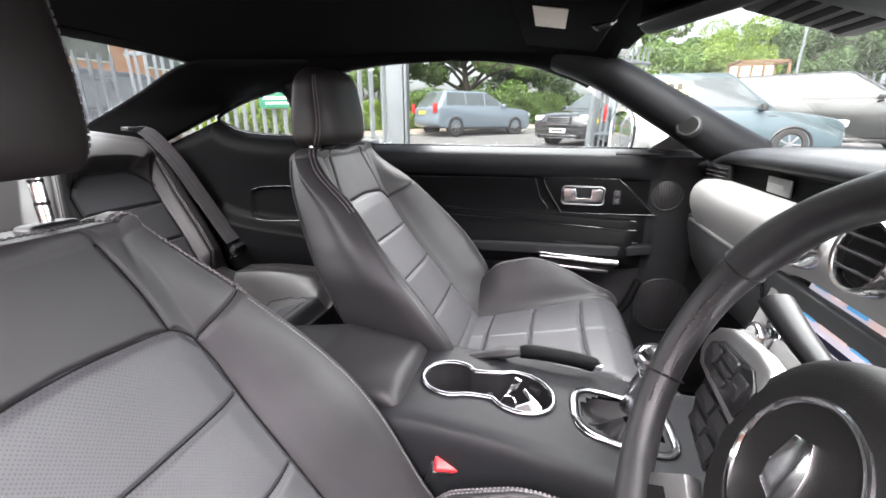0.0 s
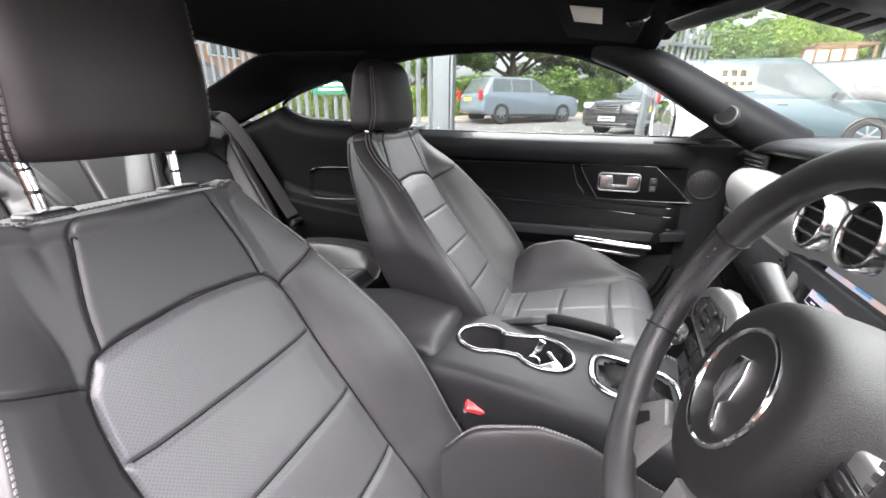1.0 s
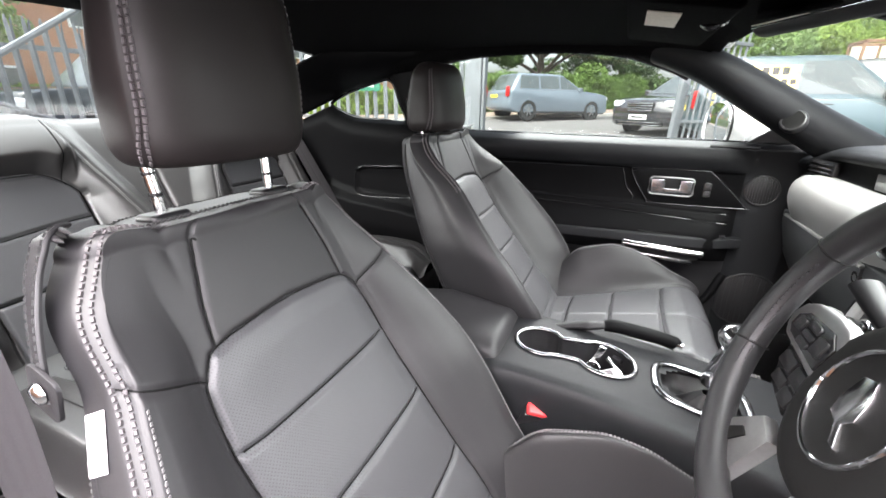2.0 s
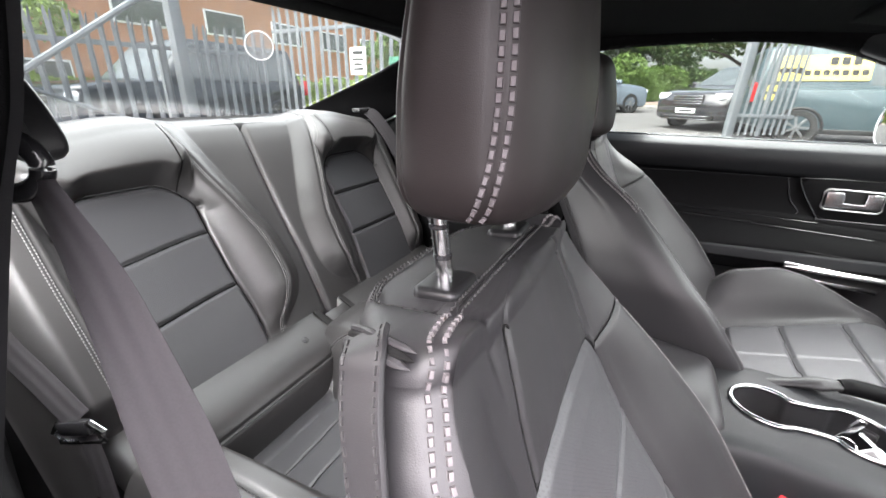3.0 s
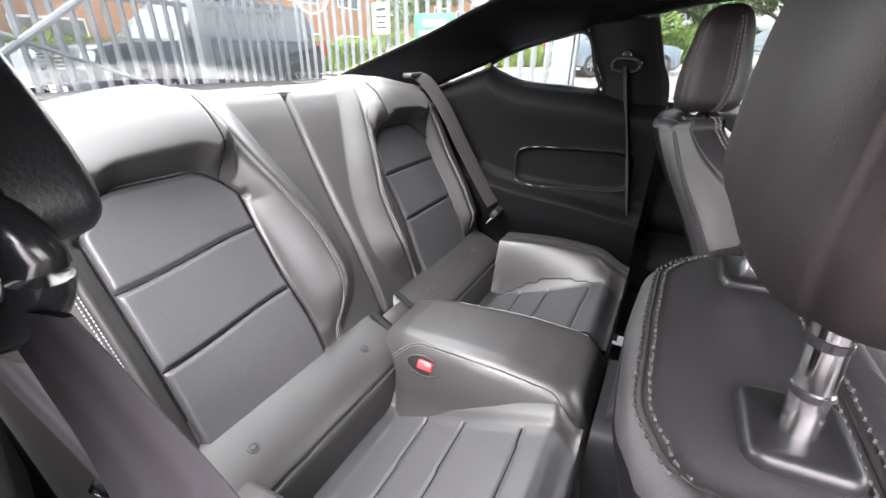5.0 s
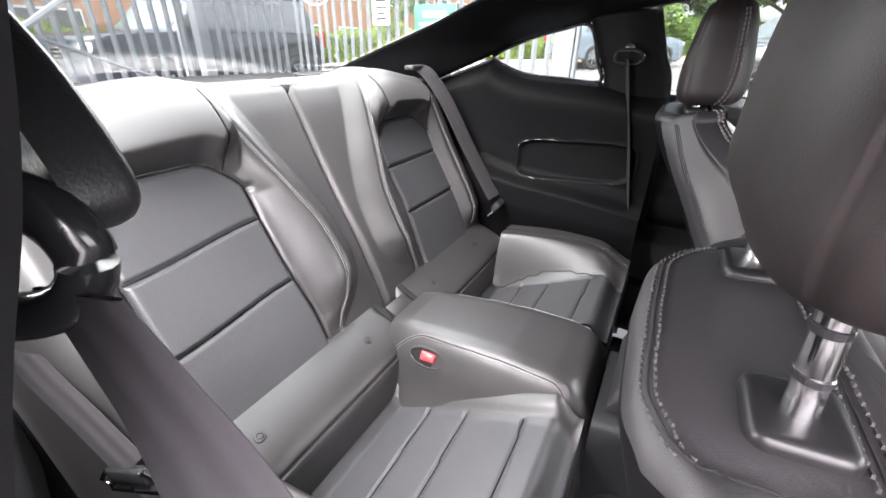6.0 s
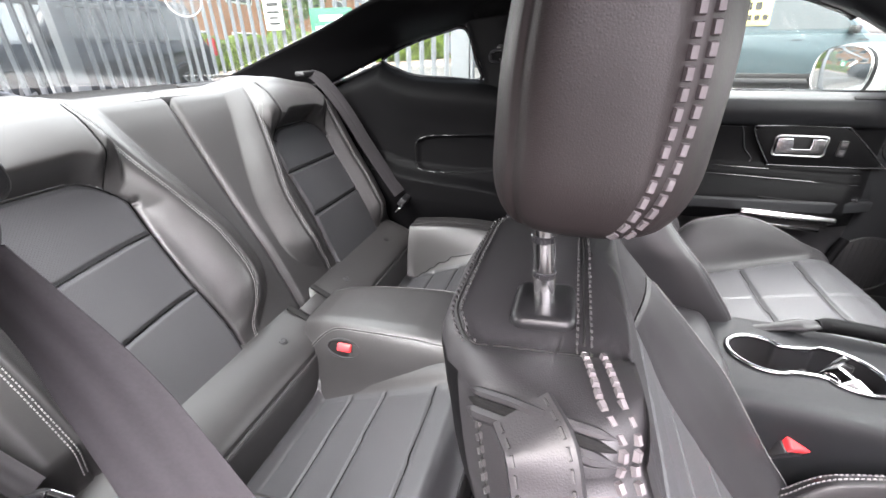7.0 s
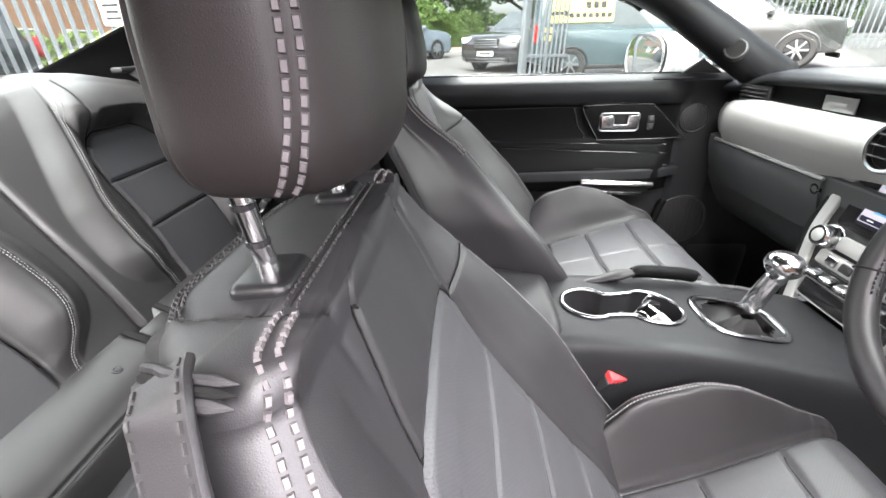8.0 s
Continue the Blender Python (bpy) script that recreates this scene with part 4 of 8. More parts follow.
    # cushions, hollowed, with cross seams and raised outer sides
    for sgn in (-1, 1):
        u = np.linspace(0, 1, 110)
        v = np.linspace(0, 1, 110)
        U, V = np.meshgrid(u, v, indexing="ij")
        x = -0.655 + 0.345 * U
        y = 0.105 + 0.43 * V
        z = 0.418 + 0.145 * U**1.05 - 0.05 * hump(U, 0.86, 1.0)
        z = z + 0.028 * (1 - hump(V, 0.0, 0.10))
        side = hump(V, 0.60, 0.74)
        rim = 0.575 + 0.015 * np.sin(U * math.pi) - 0.03 * hump(U, 0.75, 1.0)
        z = z * (1 - side) + np.maximum(rim, z) * side - 0.05 * hump(V, 0.90, 1.0)
        z = z + 0.02 * (1 - hump(U, 0.0, 0.08)) * (1 - side)
        g = np.zeros_like(z)
        pan = (V > 0.07) & (V < 0.62)
        for xr in (-0.565, -0.492, -0.392):
            g = np.maximum(g, np.where(pan, 0.0038 * np.exp(-(((x - xr - 0.012 * (V - 0.3)) / 0.0032) ** 2)), 0))
        g = np.maximum(g, 0.004 * np.exp(-(((V - 0.06) / 0.012) ** 2)))
        edge_v = 0.60 + 0.05 * np.sin(U * 3.0)
        g = np.maximum(g, 0.004 * np.exp(-(((V - edge_v) / 0.012) ** 2)))
        g = np.maximum(g, 0.003 * np.exp(-(((V - 0.80) / 0.010) ** 2)))
        P = np.stack([x, sgn * y, z - g], -1)
        zone = np.where(pan & (V < edge_v), 0, np.where(V < 0.5, 1, 2))
        for xr in (-0.565, -0.492, -0.392):
            row = np.array([P[int(np.argmin(np.abs(x[:, 0] - xr - 0.012 * (v[j] - 0.3)))), j] for j in range(8, 68, 3)]) + np.array([0, 0, 0.0006])
            part("seam", tube(row, 0.0013, 6), SEAM, top)
        side_edge = np.array([P[i, int(round(float(np.interp(0.60 + 0.05 * math.sin(u[i] * 3.0), v, np.arange(110)))))] for i in range(4, 106, 4)]) + np.array([0, 0, 0.0006])
        part("seam", tube(curve(side_edge, 60), 0.0014, 6), SEAM, top)
        nm = {0: ("cushion_insert", HIDE_INSERT), 1: ("cushion_edge", HIDE_REAR), 2: ("cushion_bolster", HIDE_REAR)}
        for q, piece in zones(sheet(P, uv=np.stack([x, y], -1), flip=sgn < 0), zone[:-1, :-1].ravel()).items():
            part(nm[q][0], piece, nm[q][1], top, smooth="all")
        fr = curve([(-0.312, 0.515), (-0.305, 0.49), (-0.31, 0.40), (-0.33, 0.25)], 16)
        ys = sgn * np.linspace(0.105, 0.50, 12)
        part("cushion_front", sheet(np.stack(np.broadcast_arrays(fr[:, None, 0], ys[None], fr[:, None, 1]), -1), flip=sgn > 0), HIDE_REAR, top)
        pts = np.stack([np.interp(np.linspace(0, 1, 50), u, x[:, 0]), np.full(50, sgn * (0.105 + 0.43 * 0.815)), [float(np.interp(a, u, (z - g)[:, 89])) + 0.001 for a in np.linspace(0.02, 0.97, 50)]], -1)
        part("stitching", stitches(pts, (0, -sgn * 0.5, 0.85), 0.004, 0.002, 0.0012), THREAD_DARK, top)
    # raised middle between the places
    xs = np.linspace(-0.70, -0.305, 70)
    ph = np.linspace(-1, 1, 90)
    rings = []
    for x in xs:
        tz = float(np.interp(x, [-0.70, -0.66, -0.60, -0.52, -0.45, -0.37, -0.34, -0.32, -0.305], [0.560, 0.573, 0.581, 0.588, 0.592, 0.590, 0.582, 0.566, 0.535]))
        w = float(np.interp(x, [-0.70, -0.62, -0.5, -0.305], [0.092, 0.100, 0.108, 0.116]))
        kp = np.array([0, 0.35, 0.5, 0.6, 0.75, 0.9, 1.0])
        o = np.sign(ph) * smooth_interp(np.abs(ph), kp, [0, 0.52 * w, 0.70 * w, 0.82 * w, w, w * 1.20, w * 1.45])
        z = tz + smooth_interp(np.abs(ph), kp, [0, -0.001, -0.005, -0.017, -0.055, -0.11, -0.155])
        rings.append(np.stack([np.full(90, x), o, z], -1))
    g = np.array(rings)
    part("middle_rise", sheet(g), HIDE_REAR, top, "leather-covered rise between the rear places", smooth="all")
    fr = g[-1:].repeat(8, 0)
    dz = np.linspace(0, 1, 8)[:, None]
    fr = np.stack([fr[..., 0] + 0.012 * np.sin(dz * 1.5), fr[..., 1], fr[..., 2] * (1 - dz) + np.minimum(fr[..., 2], 0.40) * dz], -1)
    part("middle_rise_front", sheet(fr), HIDE_REAR, top, smooth="all")
    lines = []
    for sgn in (-1, 1):
        for off in (-0.010, 0.012):
            path = 0.575 + off + 0.20 * (1 - hump(xs, -0.70, -0.61)) + 0.27 * hump(xs, -0.375, -0.308) ** 1.6
            line = np.array([[np.interp(sgn * q, ph, g[i, :, c]) for c in range(3)] for i, q in enumerate(path)])[3:]
            lines.append(stitches(line + np.array([0, sgn * 0.0006, 0.0008]), (0, sgn * 0.7, 0.7), 0.0036, 0.0018, 0.0013))
        path = 0.576 + 0.20 * (1 - hump(xs, -0.70, -0.61)) + 0.27 * hump(xs, -0.375, -0.308) ** 1.6
        part("seam", tube(np.array([[np.interp(sgn * q, ph, g[i, :, c]) for c in range(3)] for i, q in enumerate(path)])[3:], 0.0009, 6), SEAM, top)
    for one in lines:
        part("stitching", one, THREAD_PALE, top, "pale double stitching")
    for sgn in (-1, 1):
        m = Matrix.Translation((-0.597, sgn * 0.0965, 0.534)) @ Matrix.Rotation(radians(sgn * -68), 4, "X")
        hole = part("buckle_pocket", plate([(0.034 * math.cos(a), 0.017 * math.sin(a)) for a in np.linspace(0, 2 * math.pi, 28, endpoint=False)], 0.003, m, 0.001), DARK, top)
        ring = [(m @ Vector((0.035 * math.cos(a), 0.018 * math.sin(a), 0.003)))[:] for a in np.linspace(0, 2 * math.pi, 40, endpoint=False)]
        part("pocket_rim", tube(ring, 0.0022, 8, closed=True), PLASTIC, hole)
    top.location.y += 0.008
    return top


rear_seat()


def buckle(at, turn, label, size=1.0):
    top = thing("seat_belt_buckle", label=label, category="buckle", group="seat belt buckles", at=at)
    m = Matrix.Translation(at) @ turn
    body = part("housing", rbox((0.034 * size, 0.020 * size, 0.052 * size), 0.004, m @ Matrix.Translation((0, 0, -0.022 * size))), PLASTIC, top)
    part("release_button", rbox((0.029 * size, 0.016 * size, 0.012 * size), 0.003, m @ Matrix.Translation((0, 0, 0.006 * size)), 3), RED, top, "red release button")
    part("slot", rbox((0.022 * size, 0.0022, 0.003), 0.0004, m @ Matrix.Translation((0, -0.0085 * size, 0.0035 * size))), DARK, body)
    return top


buckle((-0.594, -0.086, 0.535), Matrix.Rotation(radians(58), 4, "X"), "red and black seat belt buckle in the rear seat's middle rise")
buckle((-0.597, 0.086, 0.540), Matrix.Rotation(radians(-58), 4, "X"), "red and black seat belt buckle in the rear seat's middle rise")
buckle((0.142, -0.100, 0.530), Matrix.Rotation(radians(20), 4, "X") @ Matrix.Rotation(radians(24), 4, "Y") @ Matrix.Rotation(radians(15), 4, "Z"), "red and black seat belt buckle beside the driver's cushion", 1.25)


# ---- cabin shell ----
def strip(a, b, n=40, m=10, bulge=(0, 0, 0), flip=False):
    """A trim sheet between two curves, bowed towards bulge in its middle."""
    ca, cb = curve(a, n), curve(b, n)
    t = np.linspace(0, 1, m)[None, :, None]
    g = ca[:, None] * (1 - t) + cb[:, None] * t + np.sin(math.pi * t) * np.asarray(bulge)
    return sheet(g, flip=flip)


def solid(geo, thick, toward):
    """Gives a sheet a thickness in one direction."""
    v, f = np.asarray(geo[0]), [tuple(q) for q in geo[1]]
    n = len(v)
    count = {}
    for q in f:
        for a, b in zip(q, q[1:] + q[:1]):
            count[(a, b)] = count.get((a, b), 0) + 1
    rim = [(a, b) for (a, b) in count if (b, a) not in count]
    d = np.asarray(toward, float)
    d = d / np.linalg.norm(d) * thick
    return np.concatenate([v, v + d]), f + [tuple(i + n for i in q[::-1]) for q in f] + [(b, a, a + n, b + n) for a, b in rim]


thing("floor", rbox((2.3, 1.40, 0.05), 0.01, Matrix.Translation((0.15, 0, 0.135))), CARPET, "black carpeted car floor", "floor", kind="structure")
thing("firewall", rbox((0.04, 1.38, 0.85), 0.01, Matrix.Translation((1.25, 0, 0.53))), CARPET, "black carpeted bulkhead at the front of the footwells", "wall", kind="structure")
thing("tunnel", rbox((1.5, 0.24, 0.30), 0.05, Matrix.Translation((0.45, 0.0, 0.30))), CARPET, "black carpeted transmission tunnel", "floor", kind="structure")
thing("boot_wall", rbox((0.04, 1.30, 0.80), 0.01, Matrix.Translation((-1.03, 0, 0.55))), CARPET, "black panel behind the rear seats", "wall", kind="structure")
for y in (-0.74, 0.78):
    thing("sill", rbox((1.35, 0.10, 0.22), 0.03, Matrix.Translation((0.25, y, 0.27))), PLASTIC, "black plastic door sill", "sill", kind="structure")

# headlining, arched both ways, under a white roof
u, v = np.meshgrid(np.linspace(-0.74, 0.40, 60), np.linspace(-0.60, 0.60, 50), indexing="ij")
rise = 1.222 - 0.030 * ((u + 0.15) / 0.6) ** 2 - 0.038 * np.abs(v / 0.6) ** 3
thing("ceiling", solid(sheet(np.stack([u, v, rise], -1), flip=True), 0.012, (0, 0, 1)), CLOTH, "black cloth headlining", "ceiling", kind="structure", smooth="all")
u, v = np.meshgrid(np.linspace(-0.86, 0.44, 40), np.linspace(-0.68, 0.68, 40), indexing="ij")
outer = 1.275 - 0.035 * ((u + 0.15) / 0.6) ** 2 - 0.055 * np.abs(v / 0.68) ** 3
thing("roof", solid(sheet(np.stack([u, v, outer], -1), flip=True), 0.02, (0, 0, 1)), WHITE_PAINT, "white painted car roof", "roof", kind="structure", smooth="all")

# passenger side: roof rail, windscreen pillar, rear pillar
WIN_TOP = [(-0.50, 0.605, 1.118), (-0.40, 0.605, 1.140), (-0.286, 0.605, 1.163), (-0.15, 0.605, 1.176), (0.041, 0.605, 1.180), (0.191, 0.605, 1.160), (0.300, 0.610, 1.126), (0.345, 0.615, 1.105)]
for side, nm in ((1, "passenger"), (-1, "driver")):
    S = np.array([1, side, 1])
    up = [(x, 0.54, 1.192 if x > -0.3 else 1.185) for x in (-0.50, -0.40, -0.286, -0.15, 0.041, 0.191, 0.33, 0.39)]
    lowc = np.array(WIN_TOP) if side > 0 else np.array(WIN_TOP) + np.array([0, 0.03, 0.015])
    rail = thing("roof_rail", solid(strip(np.array(up) * S, lowc * S, 50, 12, (0, -0.012 * side, -0.012), flip=side > 0), 0.045, (0, 0.75 * side, 0.65)), CLOTH, "black cloth-covered roof rail over the side window", "trim", kind="structure", smooth="all")
    mid = curve([(0.08, 0.575, 1.206), (0.19, 0.580, 1.200), (0.30, 0.588, 1.172), (0.40, 0.588, 1.130), (0.52, 0.600, 1.064), (0.64, 0.622, 0.998), (0.76, 0.645, 0.935)], 40) * S
    pil = thing("windscreen_pillar", tube(mid, np.interp(np.linspace(0, 1, 40), [0, 0.3, 0.5, 1.0], [0.022, 0.043, 0.047, 0.060]), 24, flat=0.90), VINYL_SOFT, "dark grey windscreen pillar trim with a round tweeter", "pillar trim", kind="structure", smooth="all")
    m = Matrix.Translation((0.586, 0.566 * side, 1.008)) @ Matrix.Rotation(radians(62 * side), 4, "X") @ Matrix.Rotation(radians(-28), 4, "Y")
    tw = part("tweeter_pod", revolve([(0.0, 0.0), (0.026, 0.0), (0.028, 0.012), (0.025, 0.020), (0.0225, 0.021), (0.0215, 0.0185), (0.0, 0.0185)], 36, m), PLASTIC, pil)
    part("tweeter_grille", revolve([(0.0, 0.0205), (0.018, 0.0200), (0.021, 0.0185)], 30, m), SEAM, tw)
    up = [(-0.30, 0.545, 1.190), (-0.45, 0.535, 1.190), (-0.60, 0.48, 1.192), (-0.715, 0.420, 1.168), (-0.92, 0.450, 1.098), (-1.15, 0.485, 1.025), (-1.36, 0.51, 0.958)]
    low = [(-0.30, 0.60, 1.160), (-0.43, 0.60, 1.135), (-0.50, 0.597, 1.118), (-0.600, 0.590, 1.098), (-0.709, 0.580, 1.068), (-0.785, 0.565, 1.030), (-1.10, 0.545, 0.90)]
    thing("rear_pillar", solid(strip(np.array(up) * S, np.array(low) * S, 70, 14, (0, -0.020 * side, 0.004), flip=side < 0), 0.05, (0, side, 0.3)), VINYL, "black rear pillar trim sweeping down to the parcel shelf", "pillar trim", kind="structure", smooth="all")

# rear quarter trim with window, pocket and arm ledge
def quarter(side):
    S = np.array([1.0, side, 1.0])
    xs = np.linspace(-1.02, -0.315 if side > 0 else -0.50, 110)
    sill = np.interp(xs, [-1.02, -0.86, -0.785, -0.74, -0.68, -0.58, -0.49, -0.43, -0.315], [0.94, 1.0, 1.028, 1.002, 0.986, 0.980, 0.978, 0.970, 0.95])
    k = np.array([0, 0.06, 0.16, 0.30, 0.42, 0.50, 0.56, 0.62, 0.72, 0.85, 1.0])
    yy = np.array([0.612, 0.580, 0.556, 0.566, 0.572, 0.572, 0.560, 0.525, 0.525, 0.545, 0.560])
    zf = np.array([0.0, -0.012, -0.055, -0.13, -0.20, -0.245, -0.272, -0.300, -0.35, -0.45, -0.60])
    t = np.linspace(0, 1, 120)
    g = np.zeros((110, 120, 3))
    for i, x in enumerate(xs):
        fade = float(hump(np.array(x), -1.0, -0.80))
        yv = smooth_interp(t, k, yy + (1 - fade) * np.array([0, 0, 0, -0.01, -0.02, -0.02, -0.01, 0.02, 0.02, 0, 0]))
        yv = yv + (0.075 * float(hump(np.array(x), -0.98, -0.52)) if side < 0 else 0.0)
        drop = smooth_interp(t, k, zf)
        ledge = 0.055 * (x + 0.6)
        g[i] = np.stack([np.full(120, x), yv, sill[i] + drop * (sill[i] - 0.38) / 0.6 - ledge * np.exp(-(((t - 0.6) / 0.15) ** 2))], -1)
    # pocket panel, slightly sunk inside a fine lip
    X, Z = g[..., 0], g[..., 2]
    px = (X + 0.515) / 0.160
    pz = (Z - (0.772 + 0.055 * (X + 0.515))) / 0.054
    d = (np.abs(px) ** 5 + np.abs(pz) ** 5) ** 0.2
    g[..., 1] += 0.006 * (1 - hump(d, 0.93, 0.985)) - 0.004 * np.exp(-(((d - 1.02) / 0.022) ** 2))
    top = thing("quarter_trim", sheet(g * S, flip=side > 0), VINYL, "black moulded rear side trim with a sunk pocket panel and arm ledge", "side trim", kind="structure", smooth="all")
    q = [(-0.785, 1.030), (-0.740, 1.002), (-0.68, 0.985), (-0.58, 0.979), (-0.488, 0.977), (-0.500, 1.03), (-0.528, 1.106), (-0.60, 1.098), (-0.70, 1.070)]
    pts = [(x, (0.612 - 0.17 * (z - 0.98)) * side, z) for x, z in q]
    part("window_seal", tube(curve(pts, 80, True), 0.0055, 8, closed=True), PLASTIC_GLOSS, top)
    pane = part("quarter_window", solid((np.array(pts), [tuple(range(9))]), 0.004, (0, side, 0)), GLASS, top, "clear quarter window")
    pane.visible_shadow = False
    line = []
    for a in np.linspace(0, 2 * math.pi, 120, endpoint=False):
        c, s = math.cos(a), math.sin(a)
        x = -0.515 + 0.163 * math.copysign(abs(c) ** 0.4, c)
        z = 0.772 + 0.055 * (x + 0.515) + 0.056 * math.copysign(abs(s) ** 0.4, s)
        i = int(np.argmin(np.abs(xs - x)))
        j = int(np.argmin(np.abs(g[i, :, 2] - z)))
        line.append((x, (g[i, j, 1] - 0.002) * side, z))
    if side > 0:
        part("pocket_lip", tube(line, 0.0010, 6, closed=True), PLASTIC_GLOSS, top)
    part("outer_panel", solid(sheet(np.stack(np.meshgrid(np.linspace(-1.6, -0.30 if side > 0 else -0.52, 6), [0.80 * side], np.linspace(0.12, 0.965, 4), indexing="ij"), -1)[:, 0], flip=side > 0), 0.03, (0, -side, 0)), WHITE_PAINT, top, "white painted rear wing")
    part("wing_shoulder", strip(np.array([(-1.6, 0.80, 0.965), (-0.9, 0.80, 0.97), (-0.30 if side > 0 else -0.52, 0.79, 0.955)]) * S, np.array([(-1.6, 0.60, 0.98), (-0.9, 0.62, 0.99), (-0.30 if side > 0 else -0.52, 0.63, 0.955)]) * S, 20, 4, (0, 0, 0.006), flip=side < 0), WHITE_PAINT, top)
    return top


quarter(1)
quarter(-1)

# far door pillar with its belt guide and hanging belt
def belt_run(path, across, parent, width=0.047):
    return part("webbing", ribbon(path, across, width, 0.0016), BELT, parent, "dark grey woven strap")


pil = thing("door_pillar", solid(strip([(-0.530, 0.585, 1.125), (-0.500, 0.588, 1.05), (-0.470, 0.590, 0.95), (-0.46, 0.59, 0.60)], [(-0.375, 0.590, 1.145), (-0.345, 0.598, 1.05), (-0.315, 0.604, 0.95), (-0.300, 0.60, 0.60)], 40, 10, (0, -0.018, 0), flip=True), 0.05, (0, 1, 0)), VINYL, "black door pillar trim", "pillar trim", kind="structure", smooth="all")
fb = thing("seat_belt", label="dark grey seat belt hanging from a guide on the door pillar", category="seat belt", group="seat belts", at=(-0.42, 0.56, 0.4))
part("guide_ring", tube(curve([(-0.452, 0.560, 1.040), (-0.440, 0.552, 1.052), (-0.405, 0.550, 1.052), (-0.390, 0.556, 1.040), (-0.400, 0.560, 1.026), (-0.445, 0.562, 1.026)], 40, True), 0.005, 8, closed=True), PLASTIC_GLOSS, fb, "gloss black belt guide")
part("guide_bolt", revolve([(0.0, 0.012), (0.010, 0.011), (0.013, 0.006), (0.014, 0)], 20, Matrix.Translation((-0.424, 0.566, 1.058)) @ Matrix.Rotation(radians(90), 4, "X")), PLASTIC_GLOSS, fb)
belt_run(curve([(-0.424, 0.556, 1.034), (-0.405, 0.560, 0.94), (-0.375, 0.563, 0.80), (-0.345, 0.566, 0.62), (-0.33, 0.568, 0.45)], 30), (-0.25, 0.95, 0.0), fb)
# far rear belt, from the shelf down the seat's side to its latch plate
rb = thing("seat_belt", label="dark grey rear seat belt with a chrome latch plate", category="seat belt", group="seat belts", at=(-0.8, 0.49, 0.6))
belt_run(curve([(-0.955, 0.452, 1.003), (-0.925, 0.470, 0.985), (-0.875, 0.492, 0.91), (-0.815, 0.505, 0.80), (-0.755, 0.508, 0.705), (-0.715, 0.505, 0.650)], 40), (0.35, 0.90, 0.25), rb)
m = Matrix.Translation((-0.700, 0.503, 0.628)) @ Matrix.Rotation(radians(35), 4, "Y")
part("latch_cover", rbox((0.020, 0.052, 0.030), 0.006, m), PLASTIC, rb)
part("latch_plate", tube([(m @ Vector((0.0, y, z)))[:] for y, z in ((-0.011, -0.012), (-0.011, -0.044), (0.011, -0.044), (0.011, -0.012))], 0.003, 8), CHROME, rb, "bright latch plate")
part("belt_exit", rbox((0.03, 0.07, 0.012), 0.004, Matrix.Translation((-0.955, 0.452, 1.0))), PLASTIC, rb)

# near door pillar, belt guide with its flap, belt and anchor
near = thing("door_pillar", solid(strip([(-0.318, -0.566, 1.20), (-0.350, -0.582, 1.062), (-0.363, -0.598, 1.0), (-0.390, -0.630, 0.86), (-0.425, -0.655, 0.74), (-0.46, -0.670, 0.60), (-0.48, -0.680, 0.25)], [(-0.43, -0.592, 1.20), (-0.48, -0.594, 1.062), (-0.50, -0.606, 1.0), (-0.515, -0.632, 0.86), (-0.535, -0.656, 0.74), (-0.56, -0.674, 0.60), (-0.58, -0.685, 0.25)], 60, 10, (0, 0.002, 0)), 0.06, (-0.1, -1, 0)), PLASTIC, "black textured door pillar trim", "pillar trim", kind="structure", smooth="all")
part("seal", tube(curve([(-0.322, -0.580, 1.20), (-0.354, -0.597, 1.062), (-0.367, -0.613, 1.0), (-0.394, -0.645, 0.86), (-0.429, -0.670, 0.74), (-0.464, -0.685, 0.6), (-0.484, -0.695, 0.25)], 60), 0.011, 12), CLOTH, near, "black rubber door seal")
nb = thing("seat_belt", label="dark grey front seat belt running down from a gloss black guide", category="seat belt", group="seat belts", at=(-0.44, -0.55, 0.4))
flap = curve([(-0.475, -0.574, 1.098), (-0.445, -0.570, 1.083), (-0.415, -0.568, 1.061), (-0.396, -0.567, 1.035), (-0.399, -0.568, 1.023), (-0.415, -0.569, 1.022), (-0.44, -0.571, 1.031), (-0.480, -0.575, 1.063)], 48, True)
bm = bmesh.new()
front = [bm.verts.new(p) for p in flap]
back = [bm.verts.new(p + np.array([0, -0.016, 0])) for p in flap]
bm.faces.new(front)
bm.faces.new(back[::-1])
for i in range(48):
    bm.faces.new((front[i], back[i], back[(i + 1) % 48], front[(i + 1) % 48]))
bmesh.ops.recalc_face_normals(bm, faces=bm.faces[:])
bmesh.ops.bevel(bm, geom=[e for e in bm.edges if e.verts[0] in front and e.verts[1] in front], offset=0.005, segments=3, affect="EDGES", profile=0.5)
part("height_adjuster_flap", bm, PLASTIC, nb, "dark grey height adjuster")
loop = [(-0.408 + 0.015 * math.cos(a), -0.594 + 0.0100 * math.cos(a), 1.021 + 0.0150 * math.sin(a)) for a in np.linspace(0, 2 * math.pi, 48, endpoint=False)]
part("guide_ring", tube(loop, 0.0056, 14, closed=True), PLASTIC_GLOSS, nb, "gloss black belt guide")
part("guide_bolt", revolve([(0.0, 0.006), (0.005, 0.006), (0.0065, 0.004), (0.008, 0.003), (0.0085, 0)], 24, Matrix.Translation((-0.410, -0.598, 1.021)) @ Matrix.Rotation(radians(-60), 4, "X")), CHROME, nb, "chrome guide bolt")
